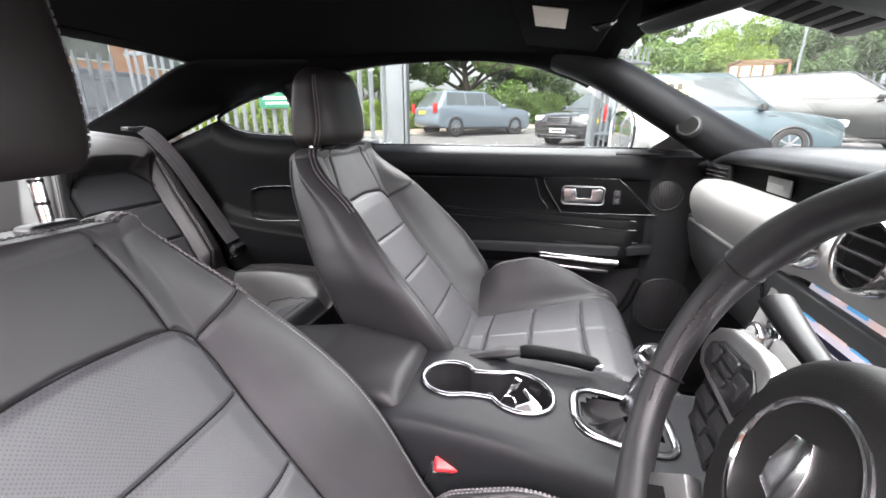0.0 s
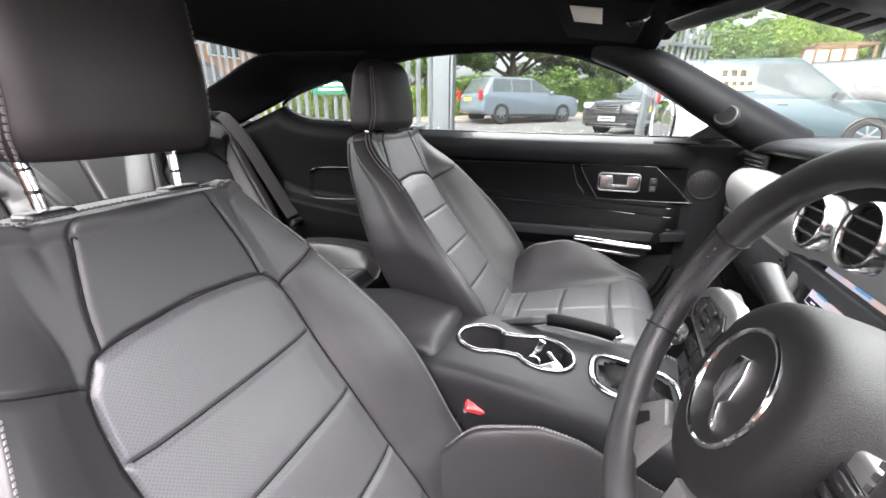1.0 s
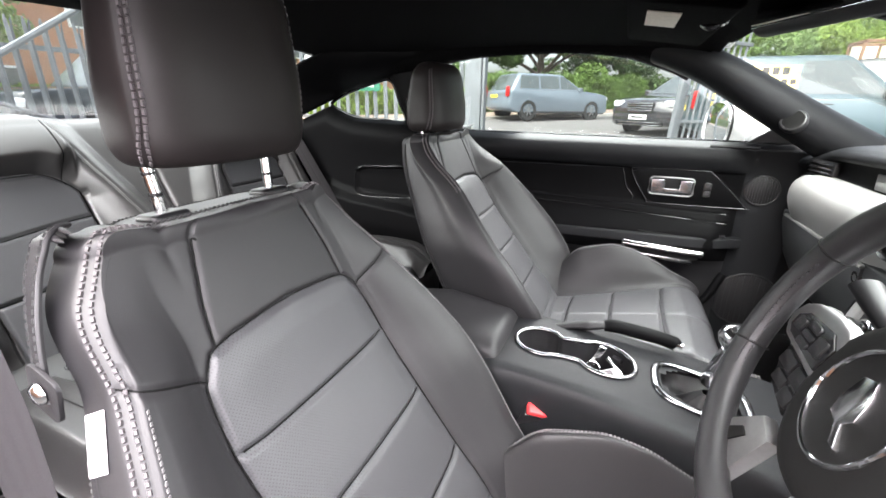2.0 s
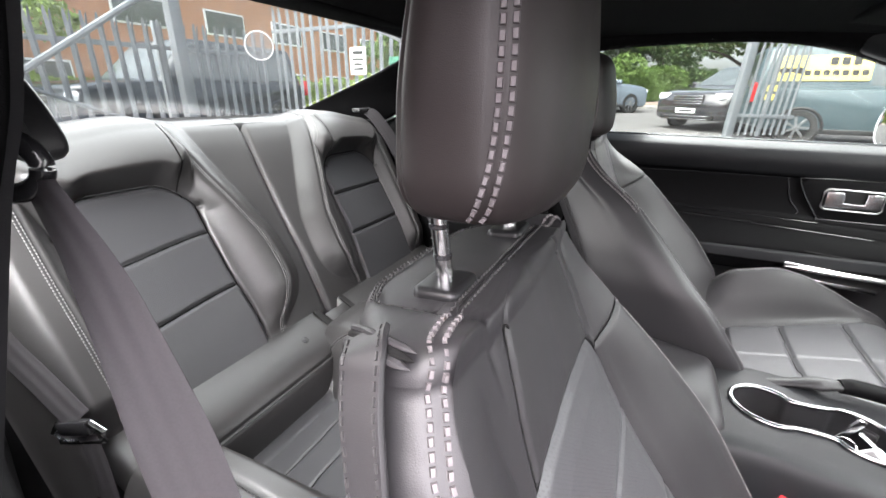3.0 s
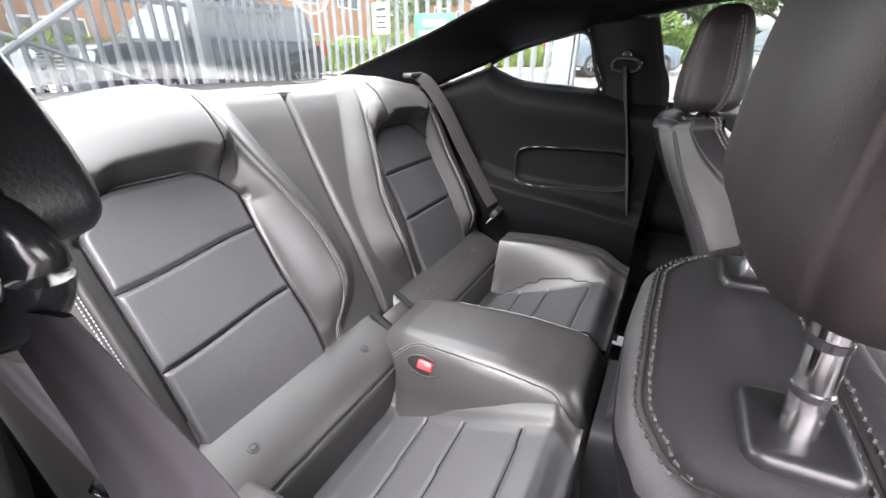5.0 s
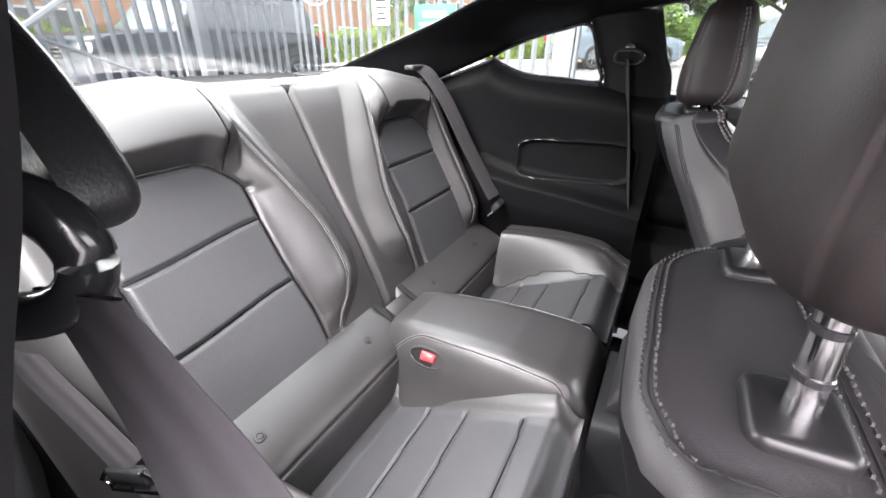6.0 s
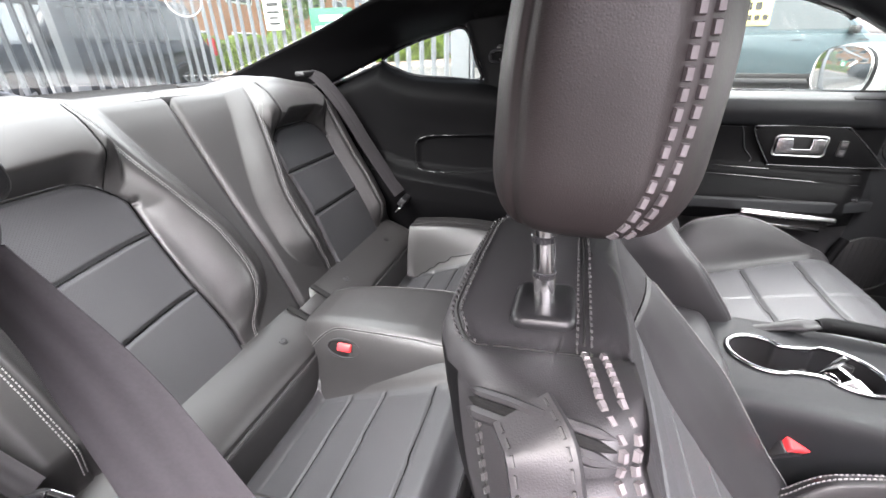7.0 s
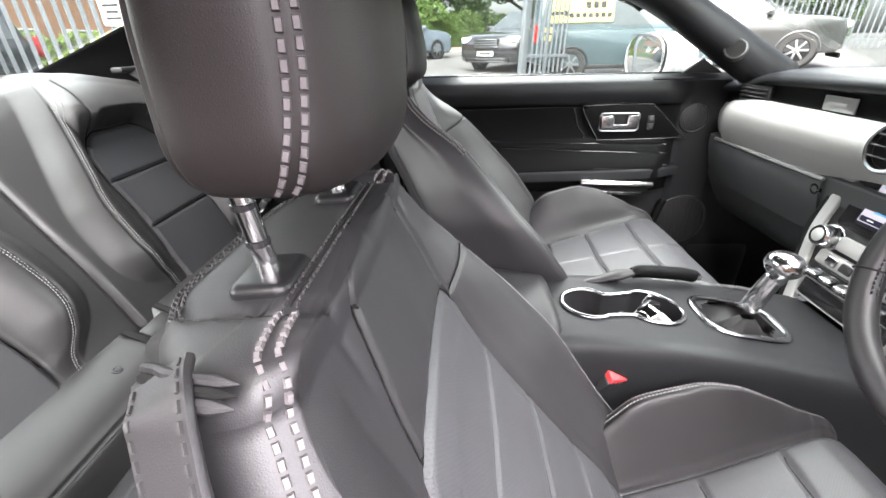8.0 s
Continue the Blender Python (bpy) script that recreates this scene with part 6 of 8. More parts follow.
# ---- dashboard ----
DASH_GREY = leather("dark_grey_dash_skin", (0.055, 0.058, 0.060), 0.5, pebble=900, relief=0.25, crease=0.03, spec=0.4)
def dashboard():
    top = thing("dashboard", label="black dashboard with brushed silver band, round vents and lit screen", category="dashboard", at=(0.8, 0, 0.6))
    ys = np.linspace(-0.72, 0.72, 150)
    def section(pts, n, y_bow=0.0):
        c = curve(pts, n)
        g = np.stack(np.broadcast_arrays(c[:, None, 0] + y_bow * (ys[None] / 0.7) ** 2, ys[None], c[:, None, 1]), -1)
        return g
    # upper pad with its brow over each place
    g = section([(1.24, 0.945), (1.0, 0.968), (0.80, 0.972), (0.70, 0.966), (0.668, 0.955), (0.660, 0.942), (0.668, 0.932)], 50)
    brow = 0.012 * np.cos(ys / 0.7 * 2.2)[None, :] * hump(-g[..., 0], -0.95, -0.70)
    g[..., 2] += brow - 0.030 * hump(np.abs(ys), 0.50, 0.70)[None, :]
    part("upper_pad", sheet(g, flip=True), VINYL_SOFT, top, "soft black upper pad", smooth="all")
    # recessed black fascia with emblem plate, above the band
    g = section([(0.676, 0.936), (0.680, 0.92), (0.680, 0.900), (0.672, 0.889)], 14)
    g[..., 2] -= 0.020 * hump(np.abs(ys), 0.52, 0.70)[None, :]
    part("fascia", sheet(g, flip=True), VINYL, top, smooth="all")
    # the silver band swells toward the seats
    g = section([(0.674, 0.894), (0.652, 0.892), (0.635, 0.879), (0.627, 0.857), (0.629, 0.830), (0.637, 0.806), (0.647, 0.786), (0.655, 0.772)], 44)
    wide = hump(-np.abs(ys), -0.30, -0.10)[None, :]
    low = g[..., 2] < 0.86
    g[..., 2] = np.where(low, 0.86 - (0.86 - g[..., 2]) * (1 - 0.28 * wide), g[..., 2])
    g[..., 2] -= 0.018 * hump(ys, 0.52, 0.70)[None, :]
    g[..., 0] += 0.045 * hump(ys, 0.60, 0.72)[None, :]
    part("silver_band", sheet(g, flip=True), ALU, top, "brushed silver band", smooth="all")
    # glove box and lower dash
    g = section([(0.690, 0.779), (0.664, 0.775), (0.661, 0.762), (0.668, 0.72), (0.70, 0.63), (0.78, 0.52), (0.95, 0.44)], 50)
    part("lower_dash", sheet(g[:, :], flip=True), DASH_GREY, top, smooth="all")
    gb = part("glove_box", solid(sheet(np.stack(np.broadcast_arrays(curve([(0.656, 0.762), (0.658, 0.735), (0.669, 0.695), (0.693, 0.635)], 16)[:, None, 0], np.linspace(0.25, 0.66, 20)[None], curve([(0.656, 0.762), (0.658, 0.735), (0.669, 0.695), (0.693, 0.635)], 16)[:, None, 1]), -1), flip=True), 0.02, (1, 0, 0)), DASH_GREY, top, "dark grey glove box lid")
    part("glove_box_strip", rbox((0.010, 0.42, 0.008), 0.003, Matrix.Translation((0.655, 0.455, 0.7685))), ALU, gb, "pale strip over the glove box")
    lock_m = Matrix.Translation((0.663, 0.262, 0.742)) @ Matrix.Rotation(radians(-96), 4, "Y")
    part("glove_box_lock", revolve([(0.0, 0.004), (0.006, 0.004), (0.0075, 0.006), (0.012, 0.006), (0.0135, 0.002), (0.0135, -0.004)], 24, lock_m), PLASTIC_GLOSS, gb, "round black lock")
    # side air vent by the far door and the plate
    m = Matrix.Translation((0.668, 0.560, 0.903)) @ Matrix.Rotation(radians(8), 4, "Z")
    vent = part("side_vent", rbox((0.014, 0.100, 0.050), 0.006, m), PLASTIC, top)
    for k in range(4):
        part("vent_slat", rbox((0.012, 0.088, 0.004), 0.001, m @ Matrix.Translation((-0.006, 0, -0.015 + 0.010 * k)) @ Matrix.Rotation(radians(20), 4, "Y")), PLASTIC_GLOSS, vent)
    plate_m = Matrix.Translation((0.674, 0.300, 0.912)) @ Matrix.Rotation(radians(-4), 4, "Y")
    pl = part("badge_plate", rbox((0.004, 0.082, 0.030), 0.001, plate_m), SATIN, top, "small satin metal plate")
    part("badge_mark", rbox((0.002, 0.050, 0.006), 0.0, plate_m @ Matrix.Translation((-0.0022, 0.005, 0))), ALU, pl)
    # round vents in chrome rings
    for y, z, r in ((0.098, 0.868, 0.041), (-0.030, 0.880, 0.043), (-0.156, 0.880, 0.041)):
        m = Matrix.Translation((0.616, y, z)) @ Matrix.Rotation(radians(-90 + 8), 4, "Y")
        ring = part("round_vent", revolve([(r * 0.80, -0.030), (r * 0.86, 0.0), (r * 0.90, 0.006), (r, 0.007), (r * 1.07, 0.001), (r * 1.08, -0.02)], 44, m), CHROME, top, "round air vent in a chrome ring")
        part("vent_core", revolve([(0.0, -0.004), (r * 0.84, -0.004)], 30, m), DARK, ring)
        for k in (-1, 0, 1):
            part("vent_slat", rbox((0.004, 1.62 * r * math.sqrt(1 - (k * 0.45) ** 2), 0.012), 0.0015, m @ Matrix.Translation((k * r * 0.45, 0, 0.0))), PLASTIC_GLOSS, ring)
    # centre stack: silver side rails, screen, knobs and key rows
    lean = Matrix.Translation((0.700, 0.060, 0.735)) @ Matrix.Rotation(radians(14), 4, "Y") @ Matrix(((0, 0, -1, 0), (1, 0, 0, 0), (0, 1, 0, 0), (0, 0, 0, 1)))
    # in this frame x is the car's left, y up the stack, z toward the seats
    st = part("stack_panel", plate([(-0.13, -0.20), (0.115, -0.20), (0.150, -0.10), (0.150, 0.075), (0.12, 0.095), (-0.17, 0.095), (-0.17, -0.10)], 0.030, lean, 0.008), PLASTIC, top, "black centre stack")
    for sx in (1, -1):
        edge = curve([(0.158, 0.088), (0.163, 0.0), (0.160, -0.085), (0.128, -0.190), (0.116, -0.235)], 30) * np.array([sx, 1]) - np.array([0.008 * (sx < 0), 0])
        inner = edge - np.array([0.026 * sx, 0.0])
        part("stack_rail", plate([tuple(p) for p in edge] + [tuple(p) for p in inner[::-1]], 0.012, lean @ Matrix.Translation((0, 0, 0.027)), 0.004, 3), ALU, top, "pale silver side rail")
        part("rail_border", tube([(lean @ Vector((p[0] + 0.006 * sx, p[1], 0.028)))[:] for p in edge], 0.010, 10, flat=0.8), COLLAR, top, "dark border of the side rail")
    part("screen_bezel", plate(rounded(0.225, 0.132, 0.008), 0.006, lean @ Matrix.Translation((0.005, 0.018, 0.030)), 0.002), PLASTIC_GLOSS, top, "gloss black screen surround")
    lit = bpy.data.materials.new("lit_screen")
    lit.use_nodes = True
    lit.node_tree.nodes["Principled BSDF"].inputs["Base Color"].default_value = (0.02, 0.02, 0.025, 1)
    lit.node_tree.nodes["Principled BSDF"].inputs["Roughness"].default_value = 0.12
    scr = part("screen", plate(rounded(0.176, 0.104, 0.003), 0.002, lean @ Matrix.Translation((-0.004, 0.018, 0.0355)), 0.0), lit, top, "lit touch screen with coloured tiles")
    def glow(name, c, k=0.10):
        g = bpy.data.materials.new(name)
        g.use_nodes = True
        b = g.node_tree.nodes["Principled BSDF"]
        b.inputs["Base Color"].default_value = (*c, 1)
        b.inputs["Emission Color"].default_value = (*c, 1)
        b.inputs["Emission Strength"].default_value = k
        b.inputs["Roughness"].default_value = 0.15
        return g
    blue, pale, warm, white, night = glow("screen_blue", (0.10, 0.34, 0.62)), glow("screen_pale", (0.50, 0.47, 0.54)), glow("screen_warm", (0.62, 0.48, 0.46)), glow("screen_white", (0.80, 0.82, 0.86)), glow("screen_dark", (0.02, 0.02, 0.035), 0.05)
    sl = lean @ Matrix.Translation((-0.004, 0.018, 0.0375))

    def tile(name, x, y, w, h, c, up=0.0, r=0.0015):
        part(name, plate(rounded(w, h, r), 0.0004, sl @ Matrix.Translation((x, y, up)), 0.0), c, scr)

    tile("screen_page", 0.0, -0.002, 0.170, 0.084, pale)
    tile("status_bar", 0.0, 0.046, 0.170, 0.010, night)
    for x, w in ((0.070, 0.010), (-0.010, 0.022), (-0.028, 0.008)):
        tile("status_mark", x, 0.046, w, 0.0035, white, 0.0005)
    for x, y, w, h, c in ((0.060, 0.030, 0.034, 0.013, blue), (-0.020, 0.027, 0.040, 0.014, blue), (0.050, -0.012, 0.030, 0.020, blue), (-0.060, -0.014, 0.034, 0.016, blue), (0.020, 0.028, 0.030, 0.016, warm), (-0.062, 0.024, 0.034, 0.018, warm), (-0.006, -0.012, 0.060, 0.022, warm), (0.0, -0.037, 0.166, 0.010, night)):
        tile("screen_tile", x, y, w, h, c, 0.0005)
    for x, y, w in ((0.060, 0.030, 0.018), (-0.020, 0.027, 0.024), (0.050, -0.008, 0.014), (-0.060, -0.014, 0.018), (0.020, 0.031, 0.020), (0.020, 0.025, 0.014), (-0.062, 0.027, 0.020), (-0.006, -0.007, 0.040), (-0.006, -0.015, 0.030), (0.060, -0.037, 0.014)):
        tile("tile_mark", x, y, w, 0.0022, white, 0.001, 0.0005)
    dial = bpy.data.curves.new("temperature", "FONT")
    dial.body, dial.size, dial.align_x, dial.align_y = "20.0", 0.010, "CENTER", "CENTER"
    holder = bpy.data.objects.new("temperature", dial)
    digits = part("temperature_digits", (np.zeros((3, 3)), [(0, 1, 2)]), white, scr)
    digits.data = bpy.data.meshes.new_from_object(holder)
    digits.data.materials.clear()
    digits.data.materials.append(white)
    digits.data.transform(sl @ Matrix.Translation((-0.064, -0.037, 0.0012)))
    bpy.data.objects.remove(holder)
    for x in (0.112, -0.112):
        kn = lean @ Matrix.Translation((x, -0.078, 0.030))
        part("knob", revolve([(0.0, 0.030), (0.019, 0.030), (0.0225, 0.026), (0.0235, 0.004), (0.028, 0.002), (0.029, 0)], 36, kn), CHROME, st, "chrome rotary knob")
        part("knob_cap", revolve([(0.0, 0.0315), (0.0125, 0.0312), (0.014, 0.0302)], 24, kn), ALU, st)
    part("control_bar", plate(rounded(0.17, 0.030, 0.006), 0.008, lean @ Matrix.Translation((0, -0.078, 0.030)), 0.003), ALU, st, "satin control bar")
    part("climate_panel", plate(rounded(0.215, 0.030, 0.006), 0.008, lean @ Matrix.Translation((0, -0.116, 0.030)), 0.003), ALU, st, "satin climate panel")
    part("panel_trim", tube([(lean @ Vector((x, y - 0.186, 0.034)))[:] for x, y in rounded(0.206, 0.040, 0.006, 5)], 0.0018, 6, closed=True), SATIN, st, "thin satin outline")
    for i in range(5):
        part("climate_key", plate(rounded(0.026, 0.018, 0.004), 0.006, lean @ Matrix.Translation((0.068 - 0.034 * i, -0.116, 0.036)), 0.002), CHROME if i % 2 == 0 else PLASTIC, st)
    for i in range(5):
        m = lean @ Matrix.Translation((0.082 - 0.036 * i, -0.150, 0.030))
        part("toggle", rbox((0.026, 0.014, 0.028), 0.005, m @ Matrix.Translation((0, 0, 0.012)) @ Matrix.Rotation(radians(18), 4, "X"), 3), CHROME, st, "chrome toggle switch")
    part("toggle_bed", plate(rounded(0.205, 0.030, 0.005), 0.004, lean @ Matrix.Translation((0.008, -0.150, 0.030)), 0.001), PLASTIC_GLOSS, st)
    part("key_strip", plate(rounded(0.20, 0.034, 0.005), 0.005, lean @ Matrix.Translation((0, -0.186, 0.030)), 0.001), PLASTIC_GLOSS, st)
    part("start_button", revolve([(0.0, 0.010), (0.012, 0.010), (0.014, 0.006), (0.015, 0)], 24, lean @ Matrix.Translation((-0.075, -0.180, 0.030))), PLASTIC_GLOSS, st)
    # instrument hood before the wheel
    hood = strip([(0.74, -0.53, 0.945), (0.72, -0.46, 0.985), (0.715, -0.34, 1.000), (0.72, -0.22, 0.985), (0.74, -0.15, 0.945)], [(0.95, -0.55, 0.955), (0.95, -0.46, 0.985), (0.95, -0.34, 0.995), (0.95, -0.22, 0.985), (0.95, -0.14, 0.955)], 40, 10, (0, 0, 0.01))
    part("instrument_hood", solid(hood, 0.012, (0, 0, -1)), VINYL_SOFT, top, smooth="all")
    part("instrument_panel", rbox((0.02, 0.34, 0.10), 0.01, Matrix.Translation((0.80, -0.345, 0.925)) @ Matrix.Rotation(radians(-20), 4, "Y")), PLASTIC_GLOSS, top)
    return top


dashboard()


# ---- steering wheel ----
def steering_wheel():
    top = thing("steering_wheel", label="black leather steering wheel with satin spokes and oval badge ring", category="steering wheel", at=(0.41, -0.342, 0.83))
    tilt = radians(21)
    fr = Matrix.Translation((0.409, -0.336, 0.840)) @ Matrix(((0, math.sin(tilt), -math.cos(tilt)), (-1, 0, 0), (0, math.cos(tilt), math.sin(tilt)))).to_4x4()
    P = lambda x, y, z: (fr @ Vector((x, y, z)))[:]
    R = 0.170
    a = np.linspace(0, 2 * math.pi, 160, endpoint=False)
    fat = 0.0158 + 0.0022 * np.exp(-(((np.abs((a - math.pi / 2 + math.pi) % (2 * math.pi) - math.pi) - 1.0) / 0.25) ** 2))
    rim = part("rim", tube([P(R * math.cos(t), R * math.sin(t), 0) for t in a], fat, 20, closed=True, up=tuple(fr.to_3x3() @ Vector((0, 0, 1)))), leather("wheel_leather", (0.020, 0.020, 0.021), 0.36, relief=0.25, crease=0.05), top, "black leather rim", smooth="all")
    lines = []
    for t0, t1 in ((-0.55, 0.35), (2.8, 3.7)):
        tt = np.linspace(t0, t1, 70)
        for off in (-0.0035, 0.0035):
            q = [P((R - 0.0150) * math.cos(t), (R - 0.0150) * math.sin(t), 0.006 + off) for t in tt]
            lines.append(stitches(np.array(q), np.array([fr.to_3x3() @ Vector((-math.cos(t), -math.sin(t), 0.3)) for t in tt]), 0.004, 0.0018, 0.0022, 0.0014))
    for one in lines:
        part("stitching", one, mat("black_thread", (0.03, 0.03, 0.032), 0.6), rim)
    for t in (0.42, -0.36, 2.72, 3.50):
        q = np.linspace(0, 2 * math.pi, 24, endpoint=False)
        part("rim_joint", tube([P((R + 0.0178 * math.cos(w)) * math.cos(t), (R + 0.0178 * math.cos(w)) * math.sin(t), 0.0178 * math.sin(w)) for w in q], 0.0011, 6, closed=True), DARK, rim)
    # hub
    n = 60
    rings = []
    for s, k in ((0.0, 1.06), (0.3, 1.05), (0.55, 1.03), (0.75, 1.0), (0.88, 0.96), (0.95, 0.90), (0.985, 0.80), (1.0, 0.62), (1.012, 0.35), (1.015, 0.02)):
        t = np.linspace(0, 2 * math.pi, n, endpoint=False)
        c, w = np.cos(t), np.sin(t)
        x = 0.006 + 0.080 * k * np.sign(c) * np.abs(c) ** 0.92
        y = 0.082 * k * np.sign(w) * np.abs(w) ** 0.92 - 0.014 - 0.010 * (w < 0) * w**2
        rings.append(np.stack([x, y, np.full(n, -0.082 + 0.076 * s)], -1))
    v, f, _ = sheet(np.array(rings), close_v=True)
    hub = part("airbag_cover", xf((v, f), fr), mat("soft_black_hub", (0.0075, 0.0075, 0.0075), 0.55, spec=0.25, grain=0.4, grain_scale=1200), top, "matt black hub cover", smooth="all")
    oval = [P(0.006 + 0.046 * math.cos(t), 0.051 * math.sin(t) - 0.014, -0.0050) for t in np.linspace(0, 2 * math.pi, 70, endpoint=False)]
    part("badge_ring", tube(oval, 0.0024, 8, closed=True), CHROME, hub, "thin chrome ring")
    part("badge", plate([(-0.012, 0.020), (0.000, 0.024), (0.008, 0.012), (0.012, -0.004), (0.006, -0.012), (0.018, -0.026), (0.010, -0.026), (0.000, -0.014), (-0.010, -0.012), (-0.014, 0.0)], 0.0022, fr @ Matrix.Translation((0.006, -0.014, -0.0052)) @ Matrix.Scale(1.15, 4), 0.0008), CHROME, hub, "small plain chrome badge")
    # spokes: satin bezel round a gloss switch pad, a second pad beside the hub
    fs = fr @ Matrix.Translation((0, -0.026, 0))
    for sx in (1, -1):
        fp = fr @ Matrix.Translation((0.0, -0.022, -0.014 if sx < 0 else -0.040))
        way = lambda pts: [(x * sx, y) for x, y in pts]
        part("spoke", plate(way([(0.050, 0.026), (0.150, 0.040), (0.166, 0.022), (0.166, -0.008), (0.120, -0.030), (0.055, -0.030)]), 0.016, fp @ Matrix.Translation((0, 0, -0.026)), 0.005), PLASTIC, top)
        part("spoke_trim", plate(way([(0.050, 0.030), (0.066, 0.043), (0.090, 0.046), (0.132, 0.042), (0.148, 0.034), (0.155, 0.020), (0.152, 0.006), (0.140, -0.004), (0.052, -0.012)]), 0.017, fp @ Matrix.Translation((0, 0, -0.011)), 0.005, 3), SATIN, top, "satin silver spoke trim")
        pad = part("switch_pad", plate(way([(0.058, 0.024), (0.074, 0.034), (0.124, 0.031), (0.138, 0.022), (0.138, 0.010), (0.128, 0.003), (0.060, -0.002)]), 0.003, fp @ Matrix.Translation((0, 0, 0.0055)), 0.001), PLASTIC_GLOSS, top)
        for kx, ky, kw, kh in ((0.122, 0.018, 0.016, 0.014), (0.098, 0.0255, 0.022, 0.009), (0.098, 0.0155, 0.022, 0.007), (0.098, 0.006, 0.022, 0.008), (0.074, 0.016, 0.018, 0.018)):
            part("switch_key", plate(rounded(kw, kh, 0.003), 0.003, fp @ Matrix.Translation((kx * sx, ky, 0.0075)), 0.001), PLASTIC, pad)
            part("key_mark", plate([(-0.003, -0.0009), (0.003, -0.0009), (0.003, 0.0009), (-0.003, 0.0009)], 0.0003, fp @ Matrix.Translation((kx * sx, ky, 0.0106)), 0), THREAD, pad)
        low = part("lower_switch_panel", plate(way([(0.060, -0.016), (0.136, -0.010), (0.132, -0.030), (0.112, -0.052), (0.066, -0.060)]), 0.012, fp @ Matrix.Translation((0, 0, -0.016)), 0.003), PLASTIC_GLOSS, top)
        for kx, ky, kw, kh in ((0.113, -0.022, 0.030, 0.015), (0.079, -0.024, 0.030, 0.017), (0.103, -0.040, 0.026, 0.014), (0.076, -0.045, 0.022, 0.016)):
            part("switch_key", plate(rounded(kw, kh, 0.003), 0.003, fp @ Matrix.Translation((kx * sx, ky, -0.0045)), 0.001), PLASTIC, low)
            part("key_mark", plate([(-0.003, -0.0009), (0.003, -0.0009), (0.003, 0.0009), (-0.003, 0.0009)], 0.0003, fp @ Matrix.Translation((kx * sx, ky, -0.0014)), 0), THREAD, low)
        part("lower_spoke", plate([(0.030 * sx, -0.070), (0.062 * sx, -0.062), (0.118 * sx, -0.124), (0.085 * sx, -0.150), (0.045 * sx, -0.150)], 0.014, fs @ Matrix.Translation((0, 0, -0.020)), 0.004), SATIN, top, "satin silver lower spoke")
        part("spoke_slot", plate([(0.056 * sx, -0.090), (0.068 * sx, -0.088), (0.100 * sx, -0.122), (0.082 * sx, -0.132)], 0.002, fs @ Matrix.Translation((0, 0, -0.0065)), 0.0), DARK, top)
    col = part("column_shroud", xf(rbox((0.11, 0.10, 0.26), 0.03, Matrix.Translation((0, -0.01, -0.20)), 4), fr), PLASTIC, top)
    part("stalk", tube([P(*p) for p in curve([(-0.045, 0.010, -0.085), (-0.105, 0.020, -0.080), (-0.150, 0.032, -0.070), (-0.188, 0.046, -0.060)], 24)], np.linspace(0.009, 0.016, 24), 14, flat=0.7), COLLAR, col, "black column stalk")
    part("stalk", tube([P(*p) for p in curve([(0.045, 0.010, -0.085), (0.105, 0.016, -0.085), (0.165, 0.022, -0.080)], 24)], np.linspace(0.009, 0.014, 24), 14, flat=0.7), COLLAR, col, "black column stalk")
    return top


steering_wheel()


